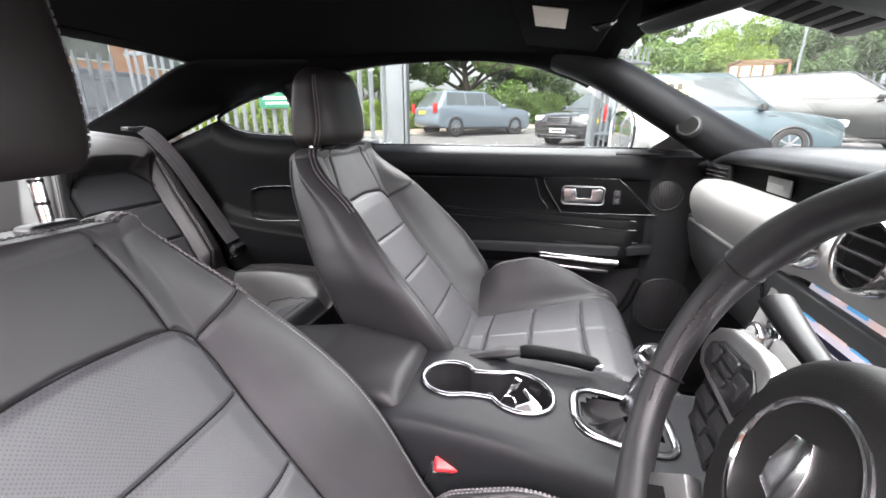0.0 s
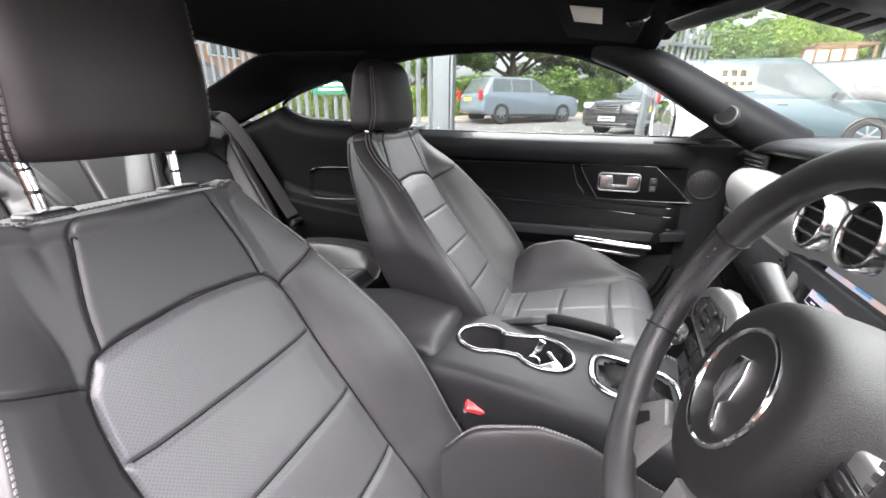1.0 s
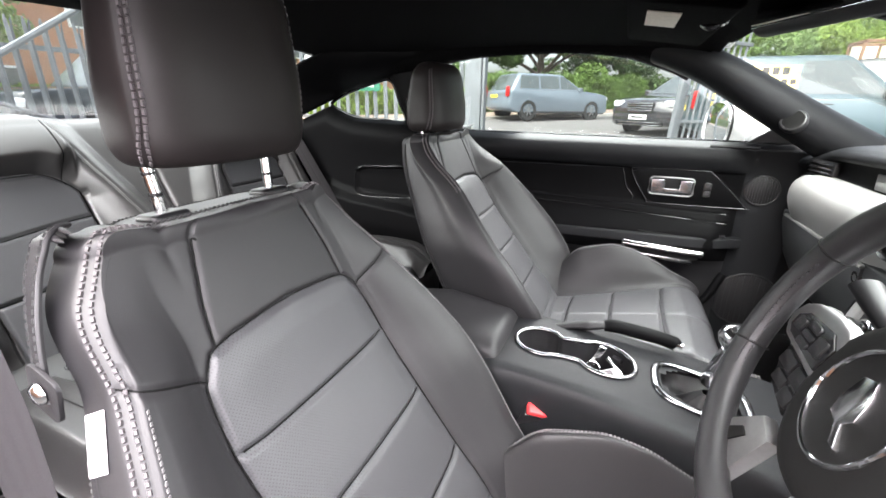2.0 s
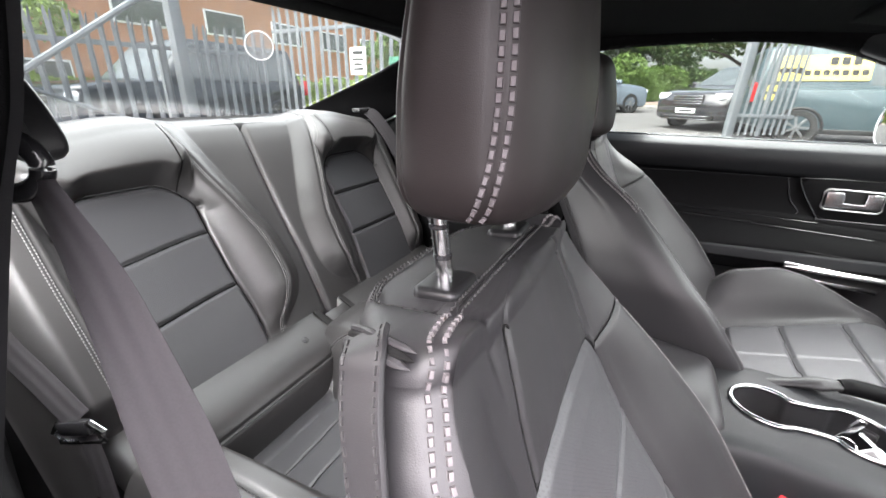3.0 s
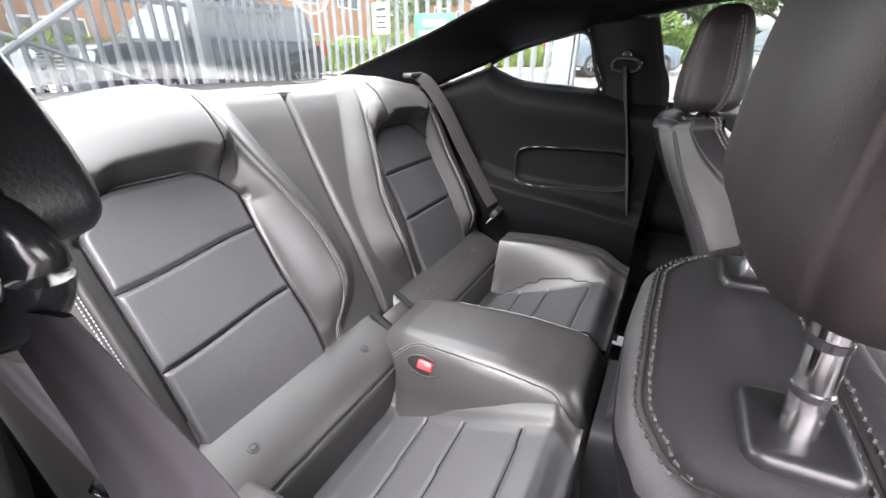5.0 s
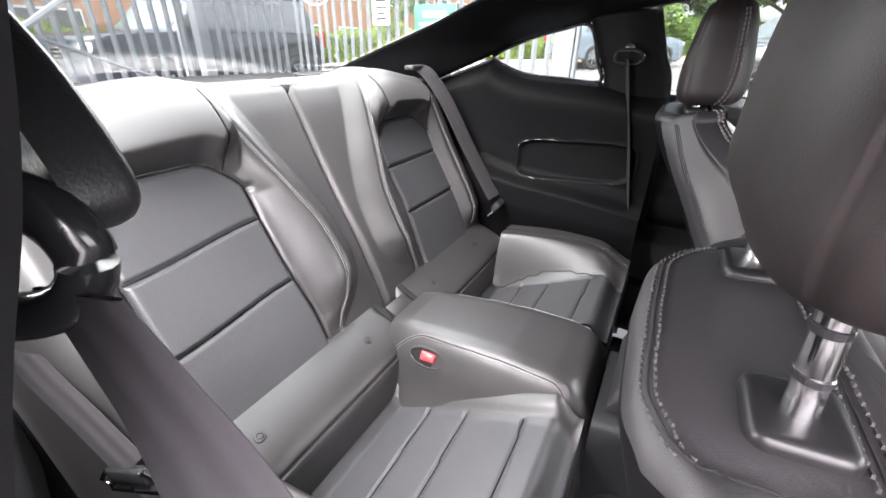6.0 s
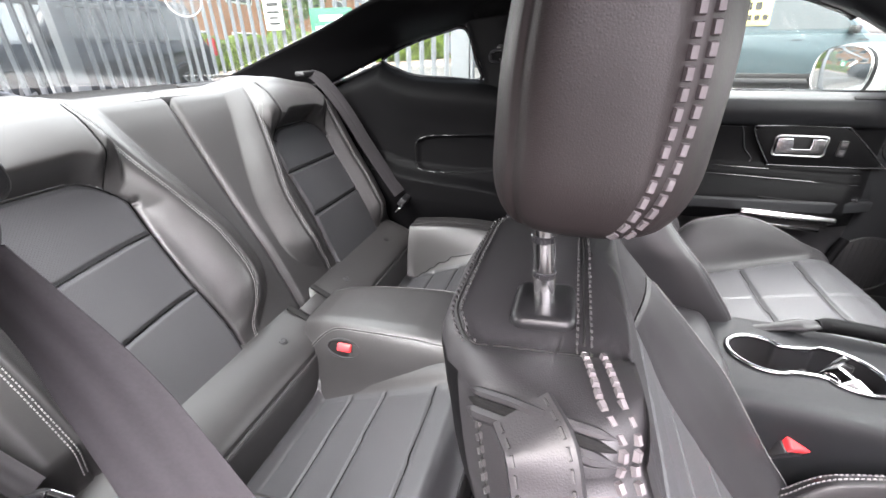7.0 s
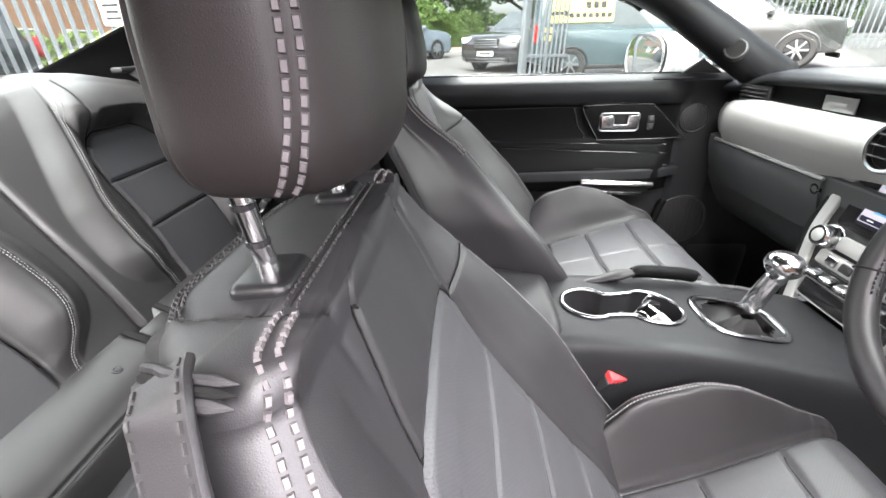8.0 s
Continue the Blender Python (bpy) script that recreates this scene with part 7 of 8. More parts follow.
# ---- centre console ----
def console():
    top = thing("centre_console", label="black centre console with chrome-ringed cup holders and a gear lever", category="centre console", at=(0.25, 0.03, 0.16))
    # body: sections along x
    xs = np.linspace(-0.30, 0.62, 90)
    tz = smooth_interp(xs, (-0.30, -0.20, 0.0, 0.08, 0.20, 0.32, 0.42, 0.52, 0.62), (0.545, 0.560, 0.590, 0.600, 0.596, 0.582, 0.566, 0.548, 0.530))
    ph = np.linspace(-1, 1, 80)
    rings = []
    for x, z in zip(xs, tz):
        l = float(np.interp(x, [-0.30, 0.1, 0.40, 0.62], [0.105, 0.100, 0.118, 0.150]))
        r = float(np.interp(x, [-0.30, 0.1, 0.40, 0.62], [0.105, 0.150, 0.165, 0.185]))
        kp = np.array([0, 0.4, 0.52, 0.62, 0.74, 1.0])
        o = np.where(ph < 0, -smooth_interp(-ph, kp, np.array([0, 0.70, 0.88, 0.98, 1.04, 1.10]) * l), smooth_interp(ph, kp, np.array([0, 0.70, 0.88, 0.97, 1.0, 1.02]) * r))
        h = z + smooth_interp(np.abs(ph), kp, [0, 0, -0.004, -0.022, -0.085, -0.30])
        rings.append(np.stack([np.full(80, x), o, h], -1))
    g = np.array(rings)
    # sunk wells are cut out of the top by leaving their faces away
    X, Y = g[..., 0], g[..., 1]
    cx = (X[:-1, :-1] + X[1:, 1:]) / 2
    cy = (Y[:-1, :-1] + Y[1:, 1:]) / 2
    v, f, _ = sheet(g)
    return_hole = (((cx - 0.126) / 0.050) ** 2 + ((cy - 0.022) / 0.048) ** 2 < 1) | (((cx - 0.241) / 0.056) ** 2 + ((cy - 0.020) / 0.050) ** 2 < 1) | ((cx > 0.126) & (cx < 0.241) & (np.abs(cy - 0.021) < 0.030)) | (((cx - 0.405) / 0.062) ** 2 + ((cy - 0.022) / 0.054) ** 2 < 1)
    f = np.asarray(f)[~return_hole.ravel()]
    part("console_body", (v, f), VINYL_SOFT, top, "soft black console body", smooth="all")
    def surf(x):
        return float(np.interp(x, xs, tz))
    def outline(n=120):
        """Figure-of-eight edge of the cup holder."""
        out = []
        for c0, r, a0, a1 in (((0.126, 0.022), 0.050, 40, 320), ((0.242, 0.020), 0.056, 218, 502)):
            for a in np.linspace(radians(a0), radians(a1), n // 2):
                out.append((c0[0] + r * math.cos(a), c0[1] + r * 0.93 * math.sin(a)))
        return out
    ol = curve([(x, y, 0) for x, y in outline()][::4], 140, True)
    ring = [(x, y, surf(x) + 0.002) for x, y, _ in ol]
    part("cup_holder_ring", tube(ring, 0.0046, 12, closed=True, flat=0.8), RING, top, "chrome cup holder ring")
    inner = np.array(ring)
    wall = np.stack([inner, inner * np.array([1, 1, 0]) + np.array([0, 0, 1]) * (inner[:, 2:3] - 0.03), inner * np.array([0.985, 0.97, 0]) + np.array([0.0027, 0.0006, 0]) + np.array([0, 0, 1]) * (inner[:, 2:3] - 0.062)], 0)
    part("cup_holder_wall", sheet(wall, close_v=True, flip=True), PLASTIC, top)
    part("cup_holder_floor", (np.array([(x, y, surf(x) - 0.061) for x, y, _ in ol]), [tuple(range(len(ol)))]), PLASTIC, top, smooth=False)
    part("cup_mat", revolve([(0.0, 0.003), (0.036, 0.003), (0.040, 0.001), (0.041, 0)], 36, Matrix.Translation((0.126, 0.022, surf(0.126) - 0.061))), mat("grey_rubber_mat", (0.13, 0.12, 0.11), 0.7, grain=0.5), top, "grey rubber cup mat")
    for a in (60, 180, 300):
        part("cup_grip", rbox((0.010, 0.020, 0.012), 0.003, Matrix.Translation((0.242 + 0.05 * math.cos(radians(a)), 0.020 + 0.046 * math.sin(radians(a)), surf(0.242) - 0.02)) @ Matrix.Rotation(radians(a), 4, "Z")), PLASTIC, top)
    # gear surround, boot and lever
    gs = [(0.405 + 0.075 * math.copysign(abs(math.cos(a)) ** 0.6, math.cos(a)), 0.020 + 0.060 * math.copysign(abs(math.sin(a)) ** 0.6, math.sin(a))) for a in np.linspace(0, 2 * math.pi, 90, endpoint=False)]
    part("gear_surround", tube([(x, y, surf(x) + 0.003) for x, y in gs], 0.0068, 12, closed=True, flat=0.5), RING, top, "chrome gear surround")
    lever_at = np.array([0.415, 0.012])
    rings = []
    for k, s in enumerate(np.linspace(0, 1, 14)):
        r = (1 - s) ** 0.8
        q = []
        for j, (x, y) in enumerate(gs):
            fold = 1 + 0.16 * math.sin(j / 90 * 2 * math.pi * 7 + s * 3) * math.sin(s * math.pi)
            c = np.array([0.405, 0.022]) * (1 - s) + lever_at * s
            q.append((c[0] + (x - 0.405) * (0.95 * r * fold + 0.14), c[1] + (y - 0.022) * (0.95 * r * fold + 0.14), surf(0.405) - 0.012 + 0.022 * s - 0.034 * math.sin(s * math.pi)))
        rings.append(q)
    part("gear_boot", sheet(np.array(rings), close_v=True), HIDE, top, "folded black leather gear boot", smooth="all")
    part("gear_stick", tube(curve([(0.413, 0.012, 0.600), (0.418, 0.004, 0.640), (0.425, -0.002, 0.672)], 14), np.linspace(0.0175, 0.0155, 14), 18), CHROME, top, "chrome gear stick")
    km = Matrix.Translation((0.430, -0.004, 0.694)) @ Matrix.Rotation(radians(8), 4, "Y") @ Matrix.Scale(1.12, 4)
    part("gear_knob", revolve([(0.0, -0.026), (0.012, -0.026), (0.014, -0.016), (0.023, -0.008), (0.027, 0.002), (0.025, 0.012), (0.018, 0.019), (0.0, 0.021)], 32, km), CHROME, top, "chrome gear knob")
    part("gear_knob_cap", revolve([(0.0, 0.0225), (0.013, 0.0215), (0.016, 0.0195)], 24, km), PLASTIC_GLOSS, top)
    # arm rest lid
    lx = np.linspace(-0.285, 0.066, 50)
    rings = []
    for x in lx:
        e = math.sqrt(max(0.0, 1 - max(0.0, (x - 0.040) / 0.0265) ** 2)) * math.sqrt(max(0.0, 1 - max(0.0, (-0.255 - x) / 0.0305) ** 2))
        z = float(np.interp(x, [-0.285, -0.10, 0.066], [0.612, 0.642, 0.622]))
        t = np.linspace(0, math.pi, 40)
        w = 0.098 if x < 0 else 0.098 - 0.004 * (x / 0.066)
        c, s = np.cos(t), np.sin(t)
        yv = 0.022 - w * np.sign(c) * np.abs(c) ** 0.55
        zv = z - 0.058 + (0.058 * e) * np.abs(s) ** 0.42
        rings.append(np.stack([np.full(40, x), yv, zv], -1))
    part("armrest_lid", sheet(np.array(rings), flip=True), HIDE, top, "black leather armrest lid", smooth="all")
    # hand brake lying on the passenger side
    hb = thing("hand_brake", label="black leather hand brake lever with a grey stitched gaiter", category="hand brake", at=(0.3, 0.12, 0.58))
    part("grip", tube(curve([(0.275, 0.112, 0.628), (0.30, 0.115, 0.630), (0.37, 0.121, 0.622), (0.405, 0.125, 0.614), (0.410, 0.125, 0.612)], 40), np.r_[np.linspace(0.011, 0.0135, 8), np.full(24, 0.0135), np.linspace(0.0135, 0.010, 8)], 16), VINYL, hb, "black leather grip", smooth="all")
    part("release_button", tube([(0.408, 0.125, 0.6125), (0.422, 0.126, 0.609)], 0.007, 12), CHROME, hb, "chrome button")
    gait = curve([(0.100, 0.100, 0.598), (0.17, 0.104, 0.606), (0.235, 0.109, 0.622), (0.280, 0.112, 0.630)], 40)
    part("gaiter", tube(gait, np.r_[np.linspace(0.004, 0.010, 20), np.linspace(0.010, 0.016, 10), np.linspace(0.016, 0.010, 10)], 16, flat=0.6), HIDE, hb, "creased leather gaiter", smooth="all")
    hb.location += Vector((-0.040, 0.0, -0.014))
    st = [(x, y + 0.0, z + 0.0105) for x, y, z in [(0.42, 0.118, 0.570), (0.47, 0.120, 0.562), (0.52, 0.123, 0.552)]]
    part("console_stitching", merge(stitches(curve(st, 20), (0, 0, 1), 0.004, 0.002, 0.0014), stitches(curve(st, 20) + np.array([0, 0.006, 0]), (0, 0, 1), 0.004, 0.002, 0.0014)), THREAD_PALE, top)
    return top


console()
keys = thing("car_keys", label="bunch of keys and a key fob lying in the cup holder", category="keys", at=(0.225, 0.02, 0.54))
part("key_fob", rbox((0.060, 0.034, 0.013), 0.006, Matrix.Translation((0.250, 0.005, 0.562)) @ pose(0, 0, 0, 18, -14, 25), 3), SATIN, keys, "silver and white key fob")
part("fob_button", rbox((0.022, 0.020, 0.004), 0.002, Matrix.Translation((0.252, 0.005, 0.5695)) @ pose(0, 0, 0, 18, -14, 25)), THREAD, keys)
part("key_blade", rbox((0.012, 0.005, 0.050), 0.001, Matrix.Translation((0.230, 0.030, 0.592)) @ pose(0, 0, 0, 14, 18, 10)), CHROME, keys, "key blade")
part("key_blade", rbox((0.045, 0.009, 0.0025), 0.0008, Matrix.Translation((0.264, 0.030, 0.574)) @ pose(0, 0, 0, 5, 20, -40)), CHROME, keys, "key blade")
part("key_ring", tube([(0.224 + 0.013 * math.cos(a), 0.012 + 0.010 * math.sin(a), 0.574 + 0.008 * math.sin(a)) for a in np.linspace(0, 2 * math.pi, 28, endpoint=False)], 0.0012, 6, closed=True), CHROME, keys)
part("key_tag", rbox((0.040, 0.026, 0.004), 0.002, Matrix.Translation((0.217, -0.002, 0.556)) @ pose(0, 0, 0, 10, 8, 60)), mat("white_key_tag", (0.7, 0.7, 0.68), 0.4), keys)


# ---- outside ----
ASPHALT = mat("pale_worn_asphalt", (0.125, 0.122, 0.12), 0.9, spec=0.2, vary=0.18, vary_scale=0.6, grain=0.8, grain_scale=60)
PAVING = mat("brown_paving", (0.24, 0.19, 0.155), 0.9, spec=0.2, vary=0.2, vary_scale=1.5, grain=0.6, grain_scale=40)
STEEL = mat("galvanised_steel", (0.17, 0.185, 0.20), 0.6, metal=0.3, vary=0.18, vary_scale=5, random_vary=0.4)
BRICK = mat("orange_brick", (0.42, 0.19, 0.10), 0.85, vary=0.2, vary_scale=2.0, grain=0.6, grain_scale=14)
LEAF = mat("green_leaf", (0.095, 0.165, 0.032), 0.6, vary=0.45, vary_scale=2.5)
LEAF_LIME = mat("lime_leaf", (0.14, 0.22, 0.02), 0.6, vary=0.4, vary_scale=3)
LEAF_DARK = mat("dark_leaf", (0.062, 0.112, 0.032), 0.6, vary=0.45, vary_scale=2.0)
BARK = mat("grey_bark", (0.09, 0.075, 0.06), 0.9, vary=0.3, grain=1.0, grain_scale=30)
TYRE = mat("tyre_rubber", (0.02, 0.02, 0.02), 0.8, grain=0.4, grain_scale=90)
WIN_DARK = mat("dark_car_glass", (0.06, 0.072, 0.074), 0.06, spec=0.9, vary=0.05, coat=0.0)
HEADLAMP = mat("headlamp_lens", (0.6, 0.63, 0.66), 0.1, spec=0.8, vary=0.05)
TAIL = mat("tail_lamp", (0.45, 0.02, 0.02), 0.2)


def ground_z(x, y):
    return 0.030 * np.clip(np.asarray(y, float) - 1.5, 0, 26) + 0 * np.asarray(x, float)


axis = np.r_[-400, -150, -60, np.linspace(-30, 30, 61), 60, 150, 400]
GX, GY = np.meshgrid(axis, axis, indexing="ij")
thing("ground", sheet(np.stack([GX, GY, ground_z(GX, GY)], -1)), ASPHALT, "pale worn asphalt rising gently to the road", "ground", kind="structure", smooth="all")

# kerb, footpath and hedge along the far side of the road
K0, KD = np.array([-6.0, 13.8]), np.array([0.66, 0.751])
KN = np.array([-0.751, 0.66])


def kerb_at(s, off, z=0.0):
    p = K0 + KD * s + KN * off
    return (p[0], p[1], float(ground_z(0, p[1])) + z)


ss = np.linspace(-25, 45, 71)
g = np.array([[kerb_at(s, o, z) for o, z in ((0, -0.05), (0, 0.09), (0.02, 0.11), (0.13, 0.115), (0.15, 0.11))] for s in ss])
kerb = thing("kerb", sheet(g, flip=True), mat("concrete_kerb", (0.30, 0.29, 0.27), 0.85, vary=0.2, vary_scale=3, grain=0.5), "concrete kerb along the road", "kerb", kind="structure")
g = np.array([[kerb_at(s, o, 0.112 + 0.01 * o) for o in (0.15, 0.8, 1.6, 2.4)] for s in ss])
thing("pavement", sheet(g, flip=True), PAVING, "brown footpath beside the hedge", "pavement", kind="structure", smooth="all")
g = np.array([[kerb_at(s, o, 0.14 + 0.02 * o) for o in (2.4, 8, 20, 60)] for s in ss])
thing("verge", sheet(g, flip=True), mat("rough_grass", (0.10, 0.15, 0.03), 0.9, vary=0.4, vary_scale=2, grain=1.0, grain_scale=30), "rough grass behind the hedge", "grass", kind="stuff", smooth="all")


def leaves(centres, size, rng):
    """One mesh of many small bent leaves, one at each centre."""
    n = len(centres)
    a = rng.normal(size=(n, 3))
    a /= np.linalg.norm(a, axis=1, keepdims=True)
    b = np.cross(a, rng.normal(size=(n, 3)))
    b /= np.linalg.norm(b, axis=1, keepdims=True)
    c = np.cross(a, b)
    s = size * rng.uniform(0.6, 1.4, (n, 1))
    v = np.stack([centres - a * s, centres + b * s * 0.55 + c * s * 0.2, centres + a * s, centres - b * s * 0.55 + c * s * 0.2], 1).reshape(-1, 3)
    i = np.arange(n) * 4
    f = np.concatenate([np.stack([i, i + 1, i + 2], 1), np.stack([i, i + 2, i + 3], 1)])
    return v, f


def hedge(s0, s1, deep, tall, leaf, label, seed):
    rng = np.random.default_rng(seed)
    n = int((s1 - s0) * 2600)
    s, o, h = rng.uniform(s0, s1, n), rng.uniform(0, 1, n), rng.uniform(0, 1, n)
    pick = rng.uniform(0, 1, n)
    o = np.where(pick < 0.55, rng.normal(0.04, 0.05, n), o)
    h = np.where(pick > 0.70, rng.normal(0.95, 0.05, n), h)
    wob = 0.10 * np.sin(s * 1.7) + 0.08 * np.sin(s * 4.1 + 1) + 0.05 * np.sin(s * 9)
    p = K0[None] + KD[None] * s[:, None] + KN[None] * (2.5 + o * deep + 0.10 * np.sin(s * 3 + h * 5))[:, None]
    c = np.concatenate([p, (ground_z(0, p[:, 1]) + 0.15 + h * (tall + wob))[:, None]], 1)
    top = thing("hedge", label=label, category="hedge", at=kerb_at((s0 + s1) / 2, 2.5 + deep / 2, 0.1))
    part("foliage", leaves(c, 0.055, rng), leaf, top, smooth=False)
    # near-black sheet behind the leaves stands in for the hedge's inner shade
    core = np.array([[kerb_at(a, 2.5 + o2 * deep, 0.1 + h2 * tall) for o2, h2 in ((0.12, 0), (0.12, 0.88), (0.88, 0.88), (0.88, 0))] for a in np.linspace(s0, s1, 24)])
    part("shade_core", sheet(core), mat("hedge_inner_shade", (0.02, 0.03, 0.01), 0.9), top, smooth=False)
    return top


hedge(-20, 3.2, 1.6, 1.0, LEAF_LIME, "bright lime-green hedge beside the footpath", 1)
hedge(3.2, 13.5, 1.8, 1.5, LEAF, "clipped dense green hedge beside the footpath", 2)
hedge(14.5, 40, 2.0, 1.35, LEAF_DARK, "dark green clipped hedge beside the footpath", 3)


def tree(x, y, tall, wide, leaf, seed, count=30000, label="leafy broad tree with a dense green crown", base=None):
    rng = np.random.default_rng(seed)
    z0 = float(ground_z(x, y)) if base is None else base
    top = thing("tree", label=label, category="tree", group="trees", at=(x, y, z0))
    trunk = curve([(x, y, z0 - 0.2), (x + 0.1, y, z0 + tall * 0.25), (x - 0.05, y + 0.1, z0 + tall * 0.5), (x + 0.1, y, z0 + tall * 0.8)], 20)
    limbs = [tube(trunk, np.linspace(0.035 * tall, 0.008 * tall, 20), 9)]
    ends = []
    for k in range(9):
        a, h = rng.uniform(0, 6.28), rng.uniform(0.25, 0.7)
        p = trunk[int(h * 19)]
        e = p + np.array([math.cos(a) * wide * rng.uniform(0.35, 0.75), math.sin(a) * wide * rng.uniform(0.35, 0.75), tall * rng.uniform(0.10, 0.30)])
        limbs.append(tube(curve([p, (p + e) / 2 + np.array([0, 0, 0.05 * tall]), e], 9), np.linspace(0.014 * tall, 0.004 * tall, 9), 7))
        ends.append(e)
    part("trunk", merge(*limbs), BARK, top)
    ends = np.array(ends + [trunk[-1], trunk[-4]])
    own = rng.integers(0, len(ends), 46)
    blobs = ends[own] + rng.normal(size=(46, 3)) * np.array([wide * 0.28, wide * 0.28, tall * 0.13])
    rad = rng.uniform(0.10, 0.24, 46) * wide
    j = rng.integers(0, 46, count)
    d = rng.normal(size=(count, 3))
    d /= np.linalg.norm(d, axis=1, keepdims=True)
    c = blobs[j] + d * (rad[j] * rng.uniform(0.5, 1.0, count) ** 0.5)[:, None] * np.array([1, 1, 0.75])
    part("crown", leaves(c, 0.019 * wide, rng), leaf, top, smooth=False)
    return top


tree(-4.6, 24.0, 7.5, 5.5, LEAF, 11)
tree(-0.5, 27.5, 7.0, 5.0, LEAF_DARK, 12)
tree(-9.5, 20.5, 7.0, 5.0, LEAF, 13)
tree(4.5, 33.0, 8.0, 6.0, LEAF, 14)
tree(10.5, 33.0, 6.0, 4.5, LEAF_LIME, 15, label="yellow-green tree in front of the low building")
tree(19.0, 40.0, 9.0, 7.0, LEAF_DARK, 16)
tree(24.5, 40.0, 10.0, 8.0, LEAF_DARK, 17)
tree(31.0, 41.0, 9.0, 8.0, LEAF, 18)
tree(-17.5, 3.2, 6.0, 4.5, LEAF_LIME, 19, base=0.0)
tree(-18.5, -1.5, 6.0, 5.0, LEAF, 20, base=0.0)


# palisade fencing: each pale a folded strip with a split, splayed head
def pale_mesh(tall):
    w, t = 0.030, 0.004
    out = []
    for sx in (-1, 1):
        prof = [(0.0, -0.010), (0.018 * sx, 0.0), (w * sx, 0.006)]
        path = [(0.0, 0.0, 0.0), (0.0, 0.0, tall - 0.14), (0.010 * sx, -0.01, tall - 0.05), (0.022 * sx, -0.025, tall)]
        rings = []
        for k, (ox, oy, z) in enumerate(path):
            f = (1, 1, 0.8, 0.25)[k]
            rings.append([(ox + px * f, oy + py, z) for px, py in prof])
        out.append(solid(sheet(np.array(rings, float)), t, (0, 1, 0)))
    return as_mesh("pale", merge(*out))


def fence(name, a, b, tall, step, label, base_lift=0.06, posts=2.75, lean=0.0):
    a, b = np.array(a, float), np.array(b, float)
    run = np.linalg.norm(b - a)
    d = (b - a) / run
    turn = math.atan2(d[1], d[0])
    mid = (a + b) / 2
    top = thing("palisade_fence", label=label, category="fence", group="palisade fencing", at=(mid[0], mid[1], float(ground_z(0, mid[1]))))
    me = pale_mesh(tall)
    me.materials.append(STEEL)
    k = 0
    for s in np.arange(step / 2, run, step):
        p = a + d * s
        ob = new("pale", me)
        ob.parent = top
        ob.matrix_parent_inverse = Matrix.Translation(-top.location)
        ob.matrix_basis = Matrix.Translation((p[0], p[1], float(ground_z(0, p[1])) + base_lift)) @ Matrix.Rotation(turn, 4, "Z") @ Matrix.Rotation(radians(random.uniform(-0.6, 0.6)), 4, "Y")
        k += 1
    for h in (0.30, tall - 0.32):
        q = [np.array([*(a + d * s), float(ground_z(0, (a + d * s)[1])) + base_lift + h]) for s in (0, run)]
        m = Matrix.Translation((q[0] + q[1]) / 2) @ Matrix.Rotation(turn, 4, "Z") @ Matrix.Rotation(-math.atan2(q[1][2] - q[0][2], run), 4, "Y")
        part("rail", rbox((run, 0.045, 0.05), 0.006, m @ Matrix.Translation((0, 0.03, 0))), STEEL, top)
    for s in np.arange(posts * 0.5, run, posts):
        p = a + d * s
        part("post", rbox((0.10, 0.055, tall + 0.1), 0.006, Matrix.Translation((p[0] - d[1] * 0.06, p[1] + d[0] * 0.06, float(ground_z(0, p[1])) + tall / 2)) @ Matrix.Rotation(turn, 4, "Z")), STEEL, top)
    return top


rear_fence = fence("rear", (-5.6, -1.6), (-5.6, 4.3), 1.72, 0.152, "galvanised steel palisade fence behind the car", posts=2.9)
part("brace", tube([(-5.45, 0.9, 1.21), (-5.45, 2.85, 0.42)], 0.020, 8), STEEL, rear_fence, "diagonal steel brace")
part("brace", tube([(-5.45, 0.9, 0.92), (-5.45, 2.80, 2.20)], 0.032, 8), STEEL, rear_fence, "diagonal steel brace")
part("tall_post", rbox((0.12, 0.14, 3.2), 0.01, Matrix.Translation((-5.42, 2.83, 1.6))), STEEL, rear_fence, "tall square steel post")
fence("side", (-5.5, 4.35), (-1.62, 4.15), 2.05, 0.152, "galvanised steel palisade fence beside the gateway", posts=9)
fence("far", (-12.0, 22.0), (8.0, 40.5), 1.9, 0.20, "dark steel fence behind the hedge", posts=6)
fence("right", (9.5, 17.4), (32.0, 16.0), 2.0, 0.22, "grey steel palisade fence behind the parked cars", posts=3)

gate_post = thing("gate_post", label="square galvanised steel gate post", category="gate post", at=(-1.44, 4.1, 0.1))
part("shaft", rbox((0.20, 0.16, 2.5), 0.01, Matrix.Translation((-1.44, 4.1, 1.25))), STEEL, gate_post)
part("flange", rbox((0.03, 0.10, 2.3), 0.004, Matrix.Translation((-1.31, 4.06, 1.25))), STEEL, gate_post)
for z in (0.5, 1.9):
    part("hinge", rbox((0.12, 0.05, 0.06), 0.01, Matrix.Translation((-1.33, 4.02, z))), STEEL, gate_post)

